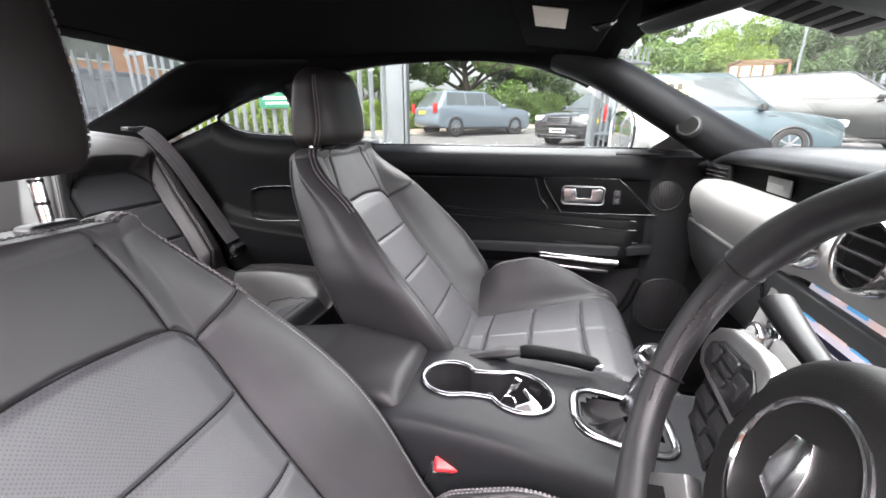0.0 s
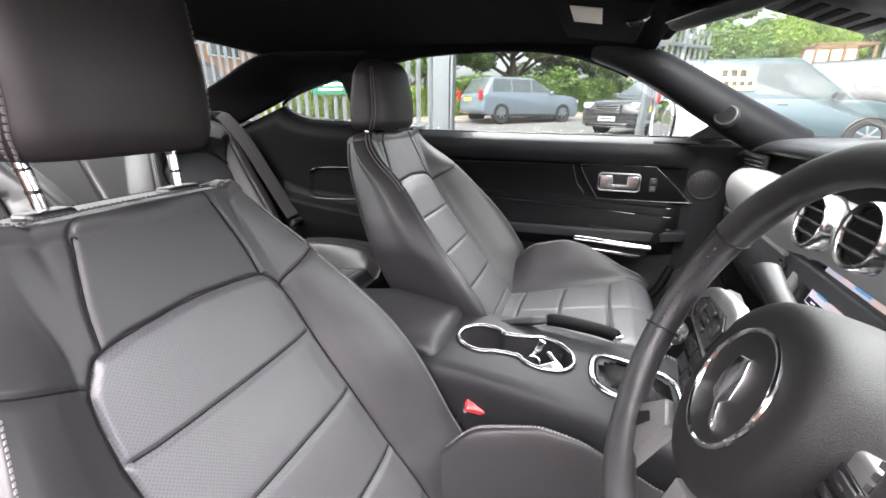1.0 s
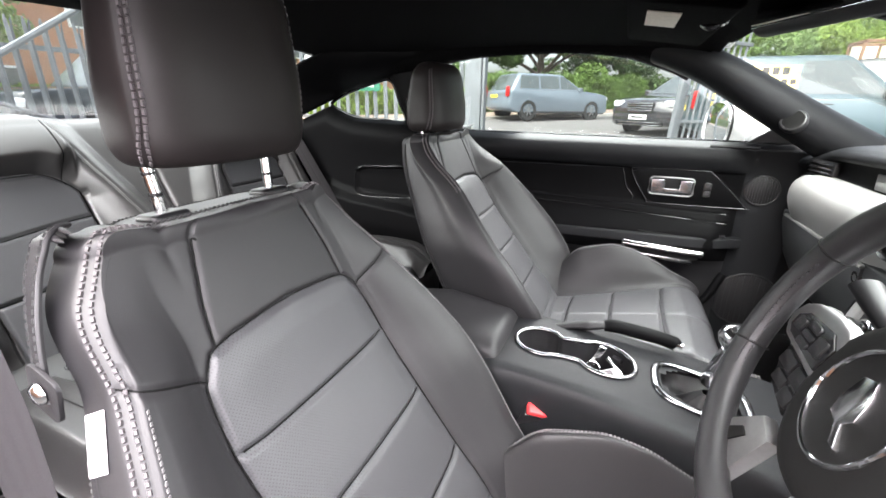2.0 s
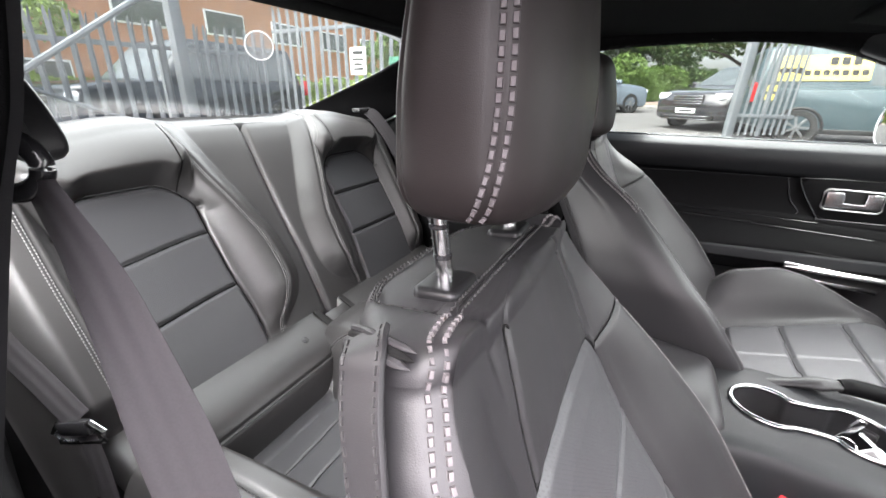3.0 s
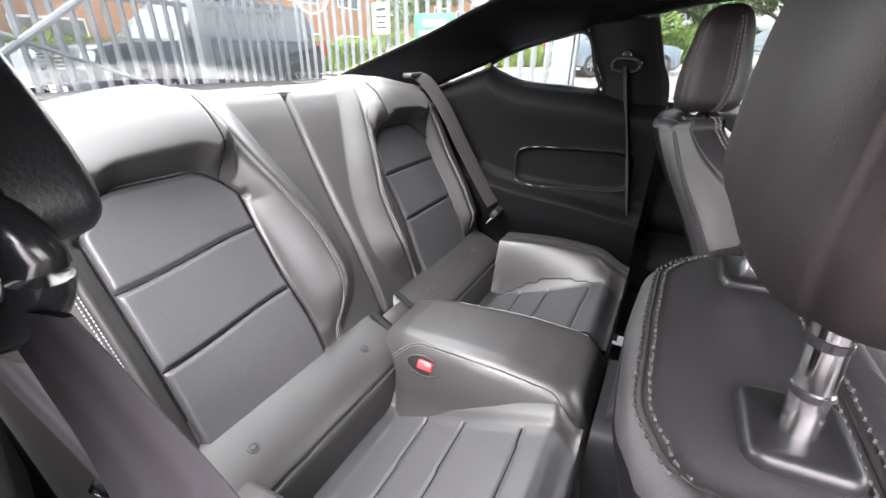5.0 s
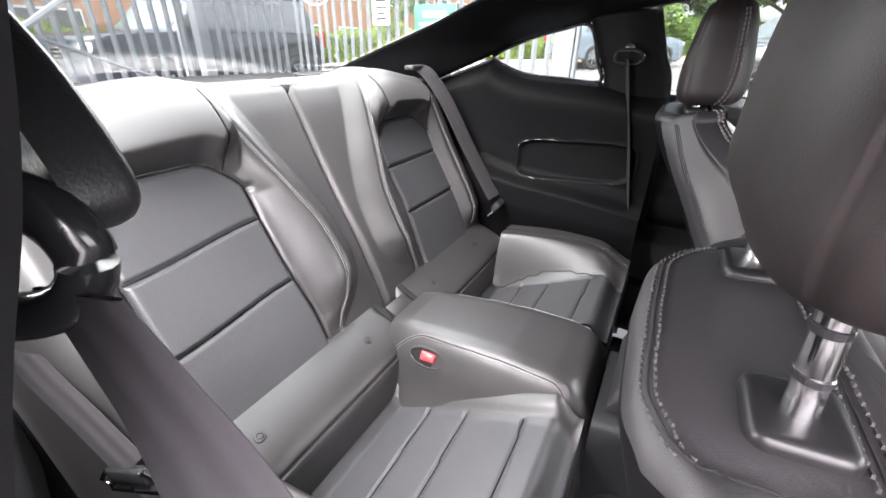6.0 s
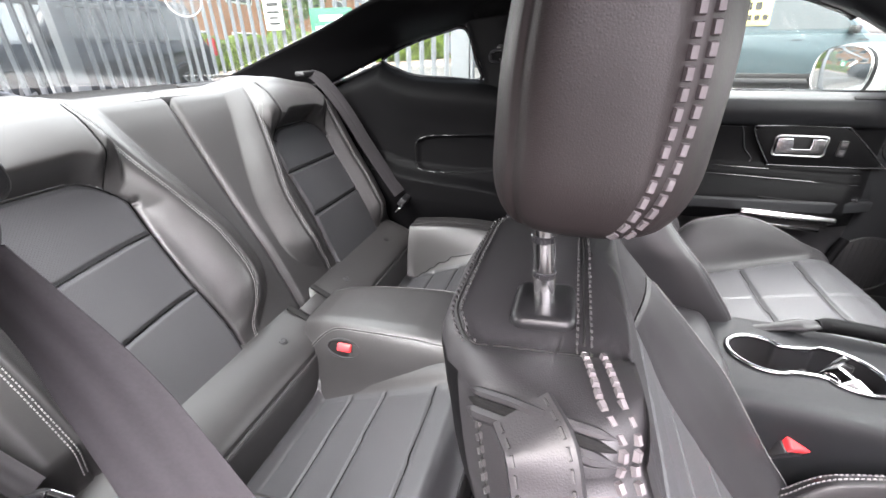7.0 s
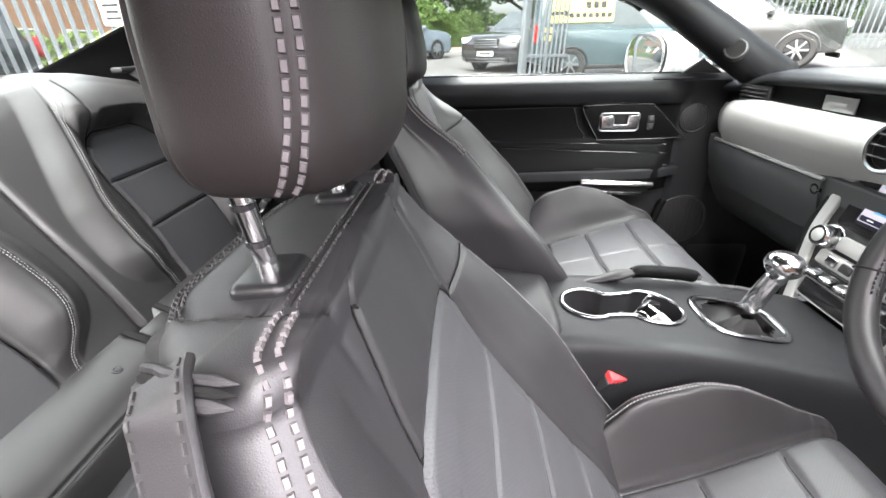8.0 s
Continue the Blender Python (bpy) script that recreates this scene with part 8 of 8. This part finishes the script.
gate = thing("steel_gate", label="open galvanised palisade gate leaf in front of the van", category="gate", at=(1.0, 6.0, 0.2))
ga, gb = np.array([1.02, 8.1]), np.array([2.0, 9.0])
gd = (gb - ga) / np.linalg.norm(gb - ga)
gt = math.atan2(gd[1], gd[0])
glean = Matrix.Rotation(radians(2.0), 4, "Y")
def on_gate(s, z):
    p = ga + gd * s
    return Matrix.Translation((p[0], p[1], 0.36)) @ glean @ Matrix.Translation((0, 0, z)) @ Matrix.Rotation(gt, 4, "Z")
part("stile", rbox((0.13, 0.09, 2.2), 0.008, on_gate(0, 1.05)), STEEL, gate)
part("stile", rbox((0.06, 0.06, 2.0), 0.008, on_gate(0.70, 1.05)), STEEL, gate)
for z in (0.40, 1.75):
    part("rail", rbox((1.42, 0.05, 0.06), 0.006, on_gate(0.71, z)), STEEL, gate)
gm = pale_mesh(1.95)
gm.materials.append(STEEL)
for k in range(9):
    ob = new("pale", gm)
    ob.parent = gate
    ob.matrix_parent_inverse = Matrix.Translation(-gate.location)
    ob.matrix_basis = on_gate(0.12 + 0.15 * k, 0.08)
part("drop_bolt", tube([(1.0, 8.06, 0.70), (0.97, 8.05, 0.19)], 0.02, 8), STEEL, gate)


def sign(at, size, turn, colour, name, label, bars):
    m = Matrix.Translation(at) @ Matrix.Rotation(radians(turn), 4, "Z") @ Matrix.Rotation(radians(90), 4, "X")
    top = thing("sign", plate(rounded(*size, 0.02), 0.006, m, 0.001), mat(name, colour, 0.5, vary=0.06), label, "sign")
    for x, y, w, h, c in bars:
        part("writing", plate([(x - w / 2, y - h / 2), (x + w / 2, y - h / 2), (x + w / 2, y + h / 2), (x - w / 2, y + h / 2)], 0.002, m @ Matrix.Translation((0, 0, 0.006)), 0.0), c, top)
    return top


INK = mat("black_ink", (0.02, 0.02, 0.02), 0.6)
WHITE_INK = mat("white_ink", (0.75, 0.75, 0.74), 0.6)
sign((-3.80, 4.20, 1.44), (0.26, 0.34), 0, (0.75, 0.75, 0.73), "white_sign_board", "small white sign fixed to the fence", [(0, 0.10, 0.16, 0.04, INK), (0, 0.02, 0.18, 0.025, INK), (0, -0.04, 0.13, 0.025, INK), (0, -0.10, 0.16, 0.025, INK)])
sign((-3.02, 4.18, 1.32), (0.55, 0.32), 0, (0.015, 0.16, 0.09), "green_sign_board", "green sign with pale writing fixed to the fence", [(0.0, 0.06, 0.30, 0.06, WHITE_INK), (0, -0.04, 0.42, 0.035, WHITE_INK), (0, -0.10, 0.36, 0.025, WHITE_INK)])


WHEEL_GREY = mat("grey_alloy", (0.16, 0.165, 0.17), 0.4, metal=0.5)


# vehicles, built with their nose toward +x
def vehicle(name, label, at, heading, length, width, belt, height, prof, cabin, paint, wheels, r=0.33, rim=None, grille=True, category="car", glass_runs=3, lower=None, panes=(0, 1, 2, 3)):
    """prof: side outline (x, z) of the lower body; cabin: base and top x of the screen and tail."""
    top = thing(name, label=label, category=category, at=at)
    base = Matrix.Translation(at) @ Matrix.Rotation(radians(heading), 4, "Z")
    rim = rim or WHEEL_GREY
    # body: the side outline carried across, tucked in towards sills and shoulders
    pr = curve(prof, 110, True)
    ky = np.array([-1.0, -0.985, -0.93, -0.75, -0.3, 0.3, 0.75, 0.93, 0.985, 1.0])
    inset = np.array([0.10, 0.045, 0.012, 0.0, 0.0, 0.0, 0.0, 0.012, 0.045, 0.10])
    zc, xc = 0.62 * belt, 0.0
    rings = []
    for y, i in zip(ky, inset):
        q = pr.copy()
        q[:, 0] = xc + (q[:, 0] - xc) * (1 - i * 0.55 - 0.10 * (abs(y) ** 3) * np.clip((np.abs(q[:, 0]) / (length / 2)) - 0.72, 0, 1) * 2)
        q[:, 1] = zc + (q[:, 1] - zc) * (1 - i)
        rings.append(np.stack([q[:, 0], np.full(110, y * width / 2), q[:, 1]], -1))
    v, f, _ = sheet(np.array(rings), close_v=True)
    n = len(ky)
    f = [tuple(q) for q in f] + [tuple(range(110))[::-1], tuple((n - 1) * 110 + i for i in range(110))]
    bm = bmesh.new()
    vs = [bm.verts.new(p) for p in v]
    for q in f:
        bm.faces.new([vs[i] for i in q])
    bmesh.ops.recalc_face_normals(bm, faces=bm.faces[:])
    bmesh.ops.transform(bm, matrix=base, verts=bm.verts)
    body = part("body", bm, paint, top)
    # glasshouse
    (b0, t0, t1, b1), ht = cabin, height
    wb, wt = width * 0.47, width * 0.385
    levels = [(0.0, belt - 0.06), (0.12, belt), (0.55, belt + 0.55 * (ht - belt)), (0.9, ht - 0.045), (0.97, ht - 0.012), (1.0, ht)]
    rings = []
    for s, z in levels:
        k = np.clip((z - belt) / (ht - belt), 0, 1)
        x0, x1 = b0 + (t0 - b0) * k, b1 + (t1 - b1) * k
        w = wb + (wt - wb) * k
        if s >= 0.97:
            x0, x1, w = x0 + (0.10 if s == 1.0 else 0.03), x1 - (0.10 if s == 1.0 else 0.03), w - (0.10 if s == 1.0 else 0.03)
        o = []
        for (cx, cy, a0) in ((x1 - 0.16, w - 0.16, 0), (x0 + 0.16, w - 0.16, 90), (x0 + 0.16, -w + 0.16, 180), (x1 - 0.16, -w + 0.16, 270)):
            for t in np.linspace(0, 90, 6):
                o.append((cx + 0.16 * math.cos(radians(a0 + t)), cy + 0.16 * math.sin(radians(a0 + t)), z))
        rings.append(o)
    v, f, _ = sheet(np.array(rings), close_v=True, flip=True)
    f = [tuple(q) for q in f] + [tuple((len(levels) - 1) * 24 + i for i in range(24))]
    part("roof", xf((v, f), base), paint, top)
    # side windows, screens
    for side in (-1, 1):
        edges = np.linspace(b0 + 0.30, b1 - 0.28, glass_runs + 1)
        for i in [k for k in range(glass_runs) if k in panes]:
            quad = []
            for x, k in ((edges[i] + 0.03, 0.10), (edges[i + 1] - 0.03, 0.10), (edges[i + 1] - 0.03, 0.86), (edges[i] + 0.03, 0.86)):
                lo, hi = b0 + (t0 - b0) * k + 0.10, b1 + (t1 - b1) * k - 0.10
                quad.append((min(max(x, lo), hi), side * (wb + (wt - wb) * k + 0.006), belt + k * (ht - belt)))
            part("side_window", solid(xf((np.array(quad), [(0, 1, 2, 3) if side < 0 else (3, 2, 1, 0)]), base), 0.008, base.to_3x3() @ Vector((0, -side, 0))), WIN_DARK, top, smooth=False)
        part("door_mirror", rbox((0.12, 0.20, 0.13), 0.04, base @ Matrix.Translation((b1 - 0.35, side * (width / 2 + 0.06), belt + 0.06)), 3), PLASTIC if category == "van" else paint, top)
        part("sill_strip", rbox((length * 0.52, 0.03, 0.09), 0.01, base @ Matrix.Translation((0, side * (width / 2 - 0.012), 0.27))), PLASTIC, top)
        for dx in (-0.12, 0.85):
            part("door_handle", rbox((0.17, 0.03, 0.03), 0.01, base @ Matrix.Translation((dx, side * width * 0.493, belt - 0.10))), paint if category != "van" else PLASTIC, top)
        for x in wheels:
            a = np.linspace(0, math.pi, 30)
            arch = [(base @ Vector((x + (r + 0.045) * math.cos(t), side * (width / 2 - 0.02), r + (r + 0.045) * math.sin(t) - 0.03)))[:] for t in a]
            part("wheel_arch", tube(arch, 0.035, 8), lower or paint, top)
            disc = [(r + 0.03) * np.array([math.cos(t), math.sin(t)]) + np.array([x, r - 0.02]) for t in np.linspace(0, 2 * math.pi, 30, endpoint=False)]
            part("arch_liner", plate([tuple(p) for p in disc], 0.05, base @ Matrix.Translation((0, side * (width / 2 - 0.052) , 0)) @ Matrix(((1, 0, 0, 0), (0, 0, side, 0), (0, 1, 0, 0), (0, 0, 0, 1))), 0.0), DARK, top)
            wm = base @ Matrix.Translation((x, side * (width / 2 - 0.10), r))
            m = wm @ Matrix.Rotation(radians(-90 * side), 4, "X")
            w = 0.23
            ty = part("wheel", revolve([(r * 0.62, w / 2 - 0.01), (r * 0.72, w / 2), (r * 0.93, w / 2), (r, w / 2 - 0.04), (r, -w / 2 + 0.04), (r * 0.9, -w / 2), (0.1, -w / 2)], 36, m), TYRE, top)
            part("rim", revolve([(r * 0.66, w / 2 - 0.004), (r * 0.62, w / 2 - 0.01), (r * 0.60, w / 2 - 0.05), (0.0, w / 2 - 0.06)], 32, m), DARK, ty)
            for k in range(7):
                part("spoke", rbox((r * 0.56, r * 0.13, 0.03), 0.008, m @ Matrix.Rotation(2 * math.pi * k / 7, 4, "Z") @ Matrix.Translation((r * 0.33, 0, w / 2 - 0.025))), rim, ty)
            part("hub_cap", revolve([(0.0, w / 2 + 0.004), (r * 0.13, w / 2), (r * 0.16, w / 2 - 0.03)], 18, m), rim, ty)
    for k0, (xb, xt), nm in ((0, (b1, t1), "windscreen"), (1, (b0, t0), "rear_screen")):
        s = 1 if k0 == 0 else -1
        quad = [(xb + (xt - xb) * k + 0.008 * s, yy * (wb + (wt - wb) * k - 0.13), belt + k * (ht - belt)) for k, yy in ((0.06, -1), (0.06, 1), (0.90, 1), (0.90, -1))]
        part(nm, solid(xf((np.array(quad), [(0, 1, 2, 3) if s > 0 else (3, 2, 1, 0)]), base), 0.008, base.to_3x3() @ Vector((-s, 0, 0))), WIN_DARK, top, smooth=False)
    nose = length / 2
    for side in (-1, 1):
        part("headlamp", rbox((0.26, 0.36, 0.15), 0.05, base @ Matrix.Translation((nose - 0.20, side * (width / 2 - 0.26), belt - 0.24)) @ Matrix.Rotation(radians(-24 * side), 4, "Z"), 3), HEADLAMP, top, "clear headlamp")
        part("tail_lamp", rbox((0.10, 0.16, 0.34), 0.03, base @ Matrix.Translation((-nose + 0.06, side * (width / 2 - 0.10), belt - 0.05)), 3), TAIL, top, "red tail lamp")
    if grille:
        gp = part("grille", rbox((0.08, width * 0.40, 0.24), 0.05, base @ Matrix.Translation((nose - 0.035, 0, belt - 0.32)), 3), PLASTIC_GLOSS, top)
        for k in range(4):
            part("grille_bar", rbox((0.03, width * 0.38, 0.018), 0.006, base @ Matrix.Translation((nose + 0.004, 0, belt - 0.40 + 0.055 * k))), CHROME, gp)
        part("number_plate", rbox((0.02, 0.50, 0.11), 0.006, base @ Matrix.Translation((nose + 0.02, 0, 0.42))), WHITE_INK, top, "pale number plate")
        part("plate_bar", rbox((0.006, 0.36, 0.045), 0.0, base @ Matrix.Translation((nose + 0.031, 0, 0.42))), INK, top)
        part("lower_intake", rbox((0.06, width * 0.72, 0.12), 0.03, base @ Matrix.Translation((nose - 0.05, 0, 0.27))), DARK, top)
        for dz in (0.235, 0.30):
            part("intake_bar", rbox((0.03, width * 0.62, 0.016), 0.006, base @ Matrix.Translation((nose - 0.012, 0, dz))), CHROME, top)
    part("rear_plate", rbox((0.02, 0.50, 0.11), 0.006, base @ Matrix.Translation((-nose - 0.012, 0, belt - 0.20))), mat("yellow_plate", (0.75, 0.55, 0.05), 0.5), top, "yellow rear number plate")
    return top


def paint(name, c, rough=0.2):
    return mat(name, c, rough, metal=0.1, spec=0.5, coat=0.25, vary=0.04)


# saloon waiting at the gateway
L = 5.1
vehicle("saloon_car", "glossy black saloon car with a bright chrome grille", (2.05, 13.2, float(ground_z(0, 12.6))), 232, L, 1.90, 0.98, 1.49,
        [(-2.5, 0.30), (-1.4, 0.22), (1.4, 0.22), (2.42, 0.22), (2.55, 0.45), (2.50, 0.72), (2.30, 0.86), (1.45, 0.97), (0.6, 1.00), (-1.2, 1.00), (-2.2, 0.98), (-2.52, 0.80)], (-2.0, -1.15, 0.35, 1.25), mat("black_car_paint", (0.022, 0.022, 0.025), 0.12, spec=0.7, coat=0.9, vary=0.04), (-1.55, 1.55), 0.34)
# silver estate passing on the road
vehicle("estate_car", "silver-blue estate car on the road beside the hedge", (-2.75, 16.6, float(ground_z(0, 16.6))), 45, 4.65, 1.88, 1.02, 1.60,
        [(-2.25, 0.35), (-1.2, 0.24), (1.2, 0.24), (2.22, 0.26), (2.33, 0.50), (2.28, 0.76), (2.08, 0.92), (1.25, 1.02), (0.5, 1.04), (-1.5, 1.06), (-2.2, 1.04), (-2.32, 0.80)], (-2.12, -1.75, 0.10, 1.10), paint("silver_blue_paint", (0.13, 0.16, 0.19)), (-1.42, 1.42), 0.35)
# teal delivery van
VAN = (3.60, 10.0, float(ground_z(0, 9.6)))
TEAL = paint("teal_van_paint", (0.048, 0.075, 0.085), 0.35)
van = vehicle("delivery_van", "grey-teal small delivery van with a yellow lettered panel", VAN, 0, 4.5, 1.80, 0.96, 1.69,
              [(-2.2, 0.35), (-1.2, 0.25), (1.2, 0.25), (2.15, 0.26), (2.26, 0.45), (2.22, 0.66), (2.05, 0.80), (1.45, 0.90), (0.8, 0.96), (-1.5, 0.98), (-2.18, 0.96), (-2.26, 0.70)], (-2.22, -2.10, 0.10, 1.00), TEAL, (-1.42, 1.26), 0.32, grille=True, category="van", glass_runs=2, lower=PLASTIC, panes=(1,))
YELLOW = mat("yellow_panel", (0.70, 0.58, 0.16), 0.5, vary=0.05)
vm = Matrix.Translation((VAN[0], VAN[1] - 0.856, VAN[2] + 0.96)) @ Matrix.Rotation(radians(90 - 12.2), 4, "X")
vs = Matrix.Translation((VAN[0], VAN[1] - 0.908, VAN[2])) @ Matrix.Rotation(radians(90), 4, "X")
part("yellow_panel", plate(rounded(1.30, 0.42, 0.03), 0.022, vm @ Matrix.Translation((-1.26, 0.36, 0.0)), 0.004), YELLOW, van, "pale yellow panel with dark lettering bars")
for x, y, w, h in ((-0.98, 0.47, 0.46, 0.13), (-1.08, 0.28, 0.90, 0.09)):
    n = 3 if w < 0.6 else 7
    for k in range(n):
        part("writing", plate(rounded(w / n * 0.68, h, 0.015), 0.004, vm @ Matrix.Translation((x - w / 2 + w / n * (k + 0.5), y, 0.022)), 0.0), INK, van)
part("panel_mark", plate([(-0.20, 0.0), (-0.12, 0.05), (0.0, 0.02), (0.12, 0.05), (0.20, 0.0), (0.14, -0.07), (0.0, -0.03), (-0.14, -0.07)], 0.004, vm @ Matrix.Translation((-1.70, 0.33, 0.022)), 0.0), INK, van)
for k in range(4):
    part("yellow_mark", plate(rounded(0.09, 0.10, 0.01), 0.006, vs @ Matrix.Translation((-1.96 + 0.13 * (k % 2) * 0.6, 0.98 - 0.15 * (k // 2), 0.0)), 0.0), YELLOW, van)
# dark off-roader further along
vehicle("off_road_car", "dark grey off-road car parked beyond the van", (7.0, 12.2, float(ground_z(0, 11.8))), -28, 4.85, 2.0, 1.16, 1.80,
        [(-2.35, 0.45), (-1.3, 0.32), (1.3, 0.32), (2.30, 0.35), (2.43, 0.60), (2.40, 0.92), (2.25, 1.06), (1.35, 1.15), (0.5, 1.17), (-1.6, 1.19), (-2.3, 1.17), (-2.42, 0.90)], (-2.30, -2.0, 0.25, 1.15), paint("dark_grey_paint", (0.040, 0.042, 0.042)), (-1.48, 1.50), 0.39)
# black off-roader and pale hatchback behind the fence
vehicle("off_road_car", "black off-road car parked behind the palisade fence", (-8.6, 4.9, 0.05), 272, 4.9, 2.0, 1.12, 1.86,
        [(-2.35, 0.45), (-1.3, 0.32), (1.3, 0.32), (2.30, 0.35), (2.43, 0.60), (2.40, 0.92), (2.25, 1.06), (1.35, 1.13), (0.5, 1.15), (-1.6, 1.17), (-2.3, 1.15), (-2.42, 0.90)], (-2.30, -2.15, 0.35, 1.10), paint("dark_blue_paint", (0.018, 0.024, 0.032)), (-1.48, 1.50), 0.39)
vehicle("hatchback_car", "white hatchback parked behind the palisade fence", (-12.5, 2.4, 0.0), 95, 4.0, 1.75, 0.95, 1.45,
        [(-1.9, 0.35), (-1.1, 0.24), (1.1, 0.24), (1.85, 0.25), (1.98, 0.48), (1.94, 0.70), (1.75, 0.85), (1.05, 0.95), (0.4, 0.98), (-1.2, 1.0), (-1.9, 0.98), (-2.0, 0.75)], (-1.88, -1.55, 0.05, 0.95), paint("pale_car_paint", (0.7, 0.7, 0.7)), (-1.22, 1.22), 0.30)


# brick buildings
def building(name, label, x0, x1, y0, y1, z0, tall, face, rows, cols, colour=BRICK, pitched=False):
    """A block with real window recesses on its face toward the car park; face '+x' or '-y'."""
    top = thing(name, label=label, category="building", at=((x0 + x1) / 2, (y0 + y1) / 2, z0))
    part("wall", rbox((x1 - x0, y1 - y0, tall), 0.0, Matrix.Translation(((x0 + x1) / 2, (y0 + y1) / 2, z0 + tall / 2))), colour, top, smooth=False)
    part("roof", rbox((x1 - x0 + 0.8, y1 - y0 + 0.8, 0.5), 0.05, Matrix.Translation(((x0 + x1) / 2, (y0 + y1) / 2, z0 + tall + 0.2))), mat("dark_roof_sheet", (0.10, 0.09, 0.09), 0.7), top)
    for r in range(rows):
        for c in range(cols):
            z = z0 + tall * (r + 0.55) / rows
            if face == "+x":
                p, s = (x1 + 0.01, y0 + (y1 - y0) * (c + 0.5) / cols, z), (0.10, (y1 - y0) / cols * 0.55, tall / rows * 0.42)
            else:
                p, s = (x0 + (x1 - x0) * (c + 0.5) / cols, y0 - 0.01, z), ((x1 - x0) / cols * 0.55, 0.10, tall / rows * 0.42)
            w = part("window", rbox(s, 0.02, Matrix.Translation(p)), WHITE_INK, top, "white-framed window")
            inner = (0.04, s[1] - 0.16, s[2] - 0.16) if face == "+x" else (s[0] - 0.16, 0.04, s[2] - 0.16)
            q = (p[0] + 0.05, p[1], p[2]) if face == "+x" else (p[0], p[1] - 0.05, p[2])
            part("pane", rbox(inner, 0.0, Matrix.Translation(q)), WIN_DARK, w, smooth=False)
    return top


building("brick_building", "orange brick building with white-framed windows", -32, -20.5, 5.2, 42, 0.0, 8.0, "+x", 3, 9)
building("brick_building", "low orange brick building behind the bushes", -30, -21, -8.0, 4.8, 0.0, 4.6, "+x", 1, 3)
building("brick_building", "low red brick building beyond the trees", 8.0, 16.5, 46, 54, 0.7, 4.0, "-y", 1, 4)

# rusty frame with pale boards, lamp post
frame_box = thing("board_frame", label="rusty steel frame holding pale boards beyond the van", category="frame", at=(9.7, 23.7, 0.7))
RUST = mat("rusty_steel", (0.16, 0.09, 0.05), 0.8, vary=0.35, vary_scale=4)
fz = float(ground_z(0, 23.7))
for x in (8.7, 9.7, 10.7):
    for y in (23.0, 24.4):
        part("upright", rbox((0.10, 0.10, 3.0), 0.01, Matrix.Translation((x, y, fz + 1.5))), RUST, frame_box)
for z in (0.9, 2.95):
    for y in (23.0, 24.4):
        part("cross_rail", rbox((2.1, 0.10, 0.12), 0.01, Matrix.Translation((9.7, y, fz + z))), RUST, frame_box)
    for x in (8.7, 10.7):
        part("end_rail", rbox((0.10, 1.4, 0.12), 0.01, Matrix.Translation((x, 23.7, fz + z))), RUST, frame_box)
for x in (9.2, 10.2):
    part("board", rbox((0.88, 0.04, 1.9), 0.01, Matrix.Translation((x, 24.3, fz + 1.93))), mat("pale_board", (0.55, 0.48, 0.40), 0.7, vary=0.2, vary_scale=2), frame_box, "pale board")
lamp = thing("street_lamp", label="thin grey street lamp post", category="street lamp", at=(12.4, 26.0, fz))
part("pole", tube([(12.4, 26.0, fz), (12.4, 26.0, fz + 7.0)], [0.08, 0.05], 10), STEEL, lamp)
part("head", rbox((0.6, 0.2, 0.1), 0.03, Matrix.Translation((12.2, 26.0, fz + 7.0))), STEEL, lamp)

# plain wall added out of view on the driver's side; it blocks the low sky
thing("wall_south", rbox((16.0, 0.25, 3.2), 0.02, Matrix.Translation((-0.5, -3.4, 1.6))), BRICK, "plain brick yard wall beside the car", "wall", kind="structure", smooth=False)
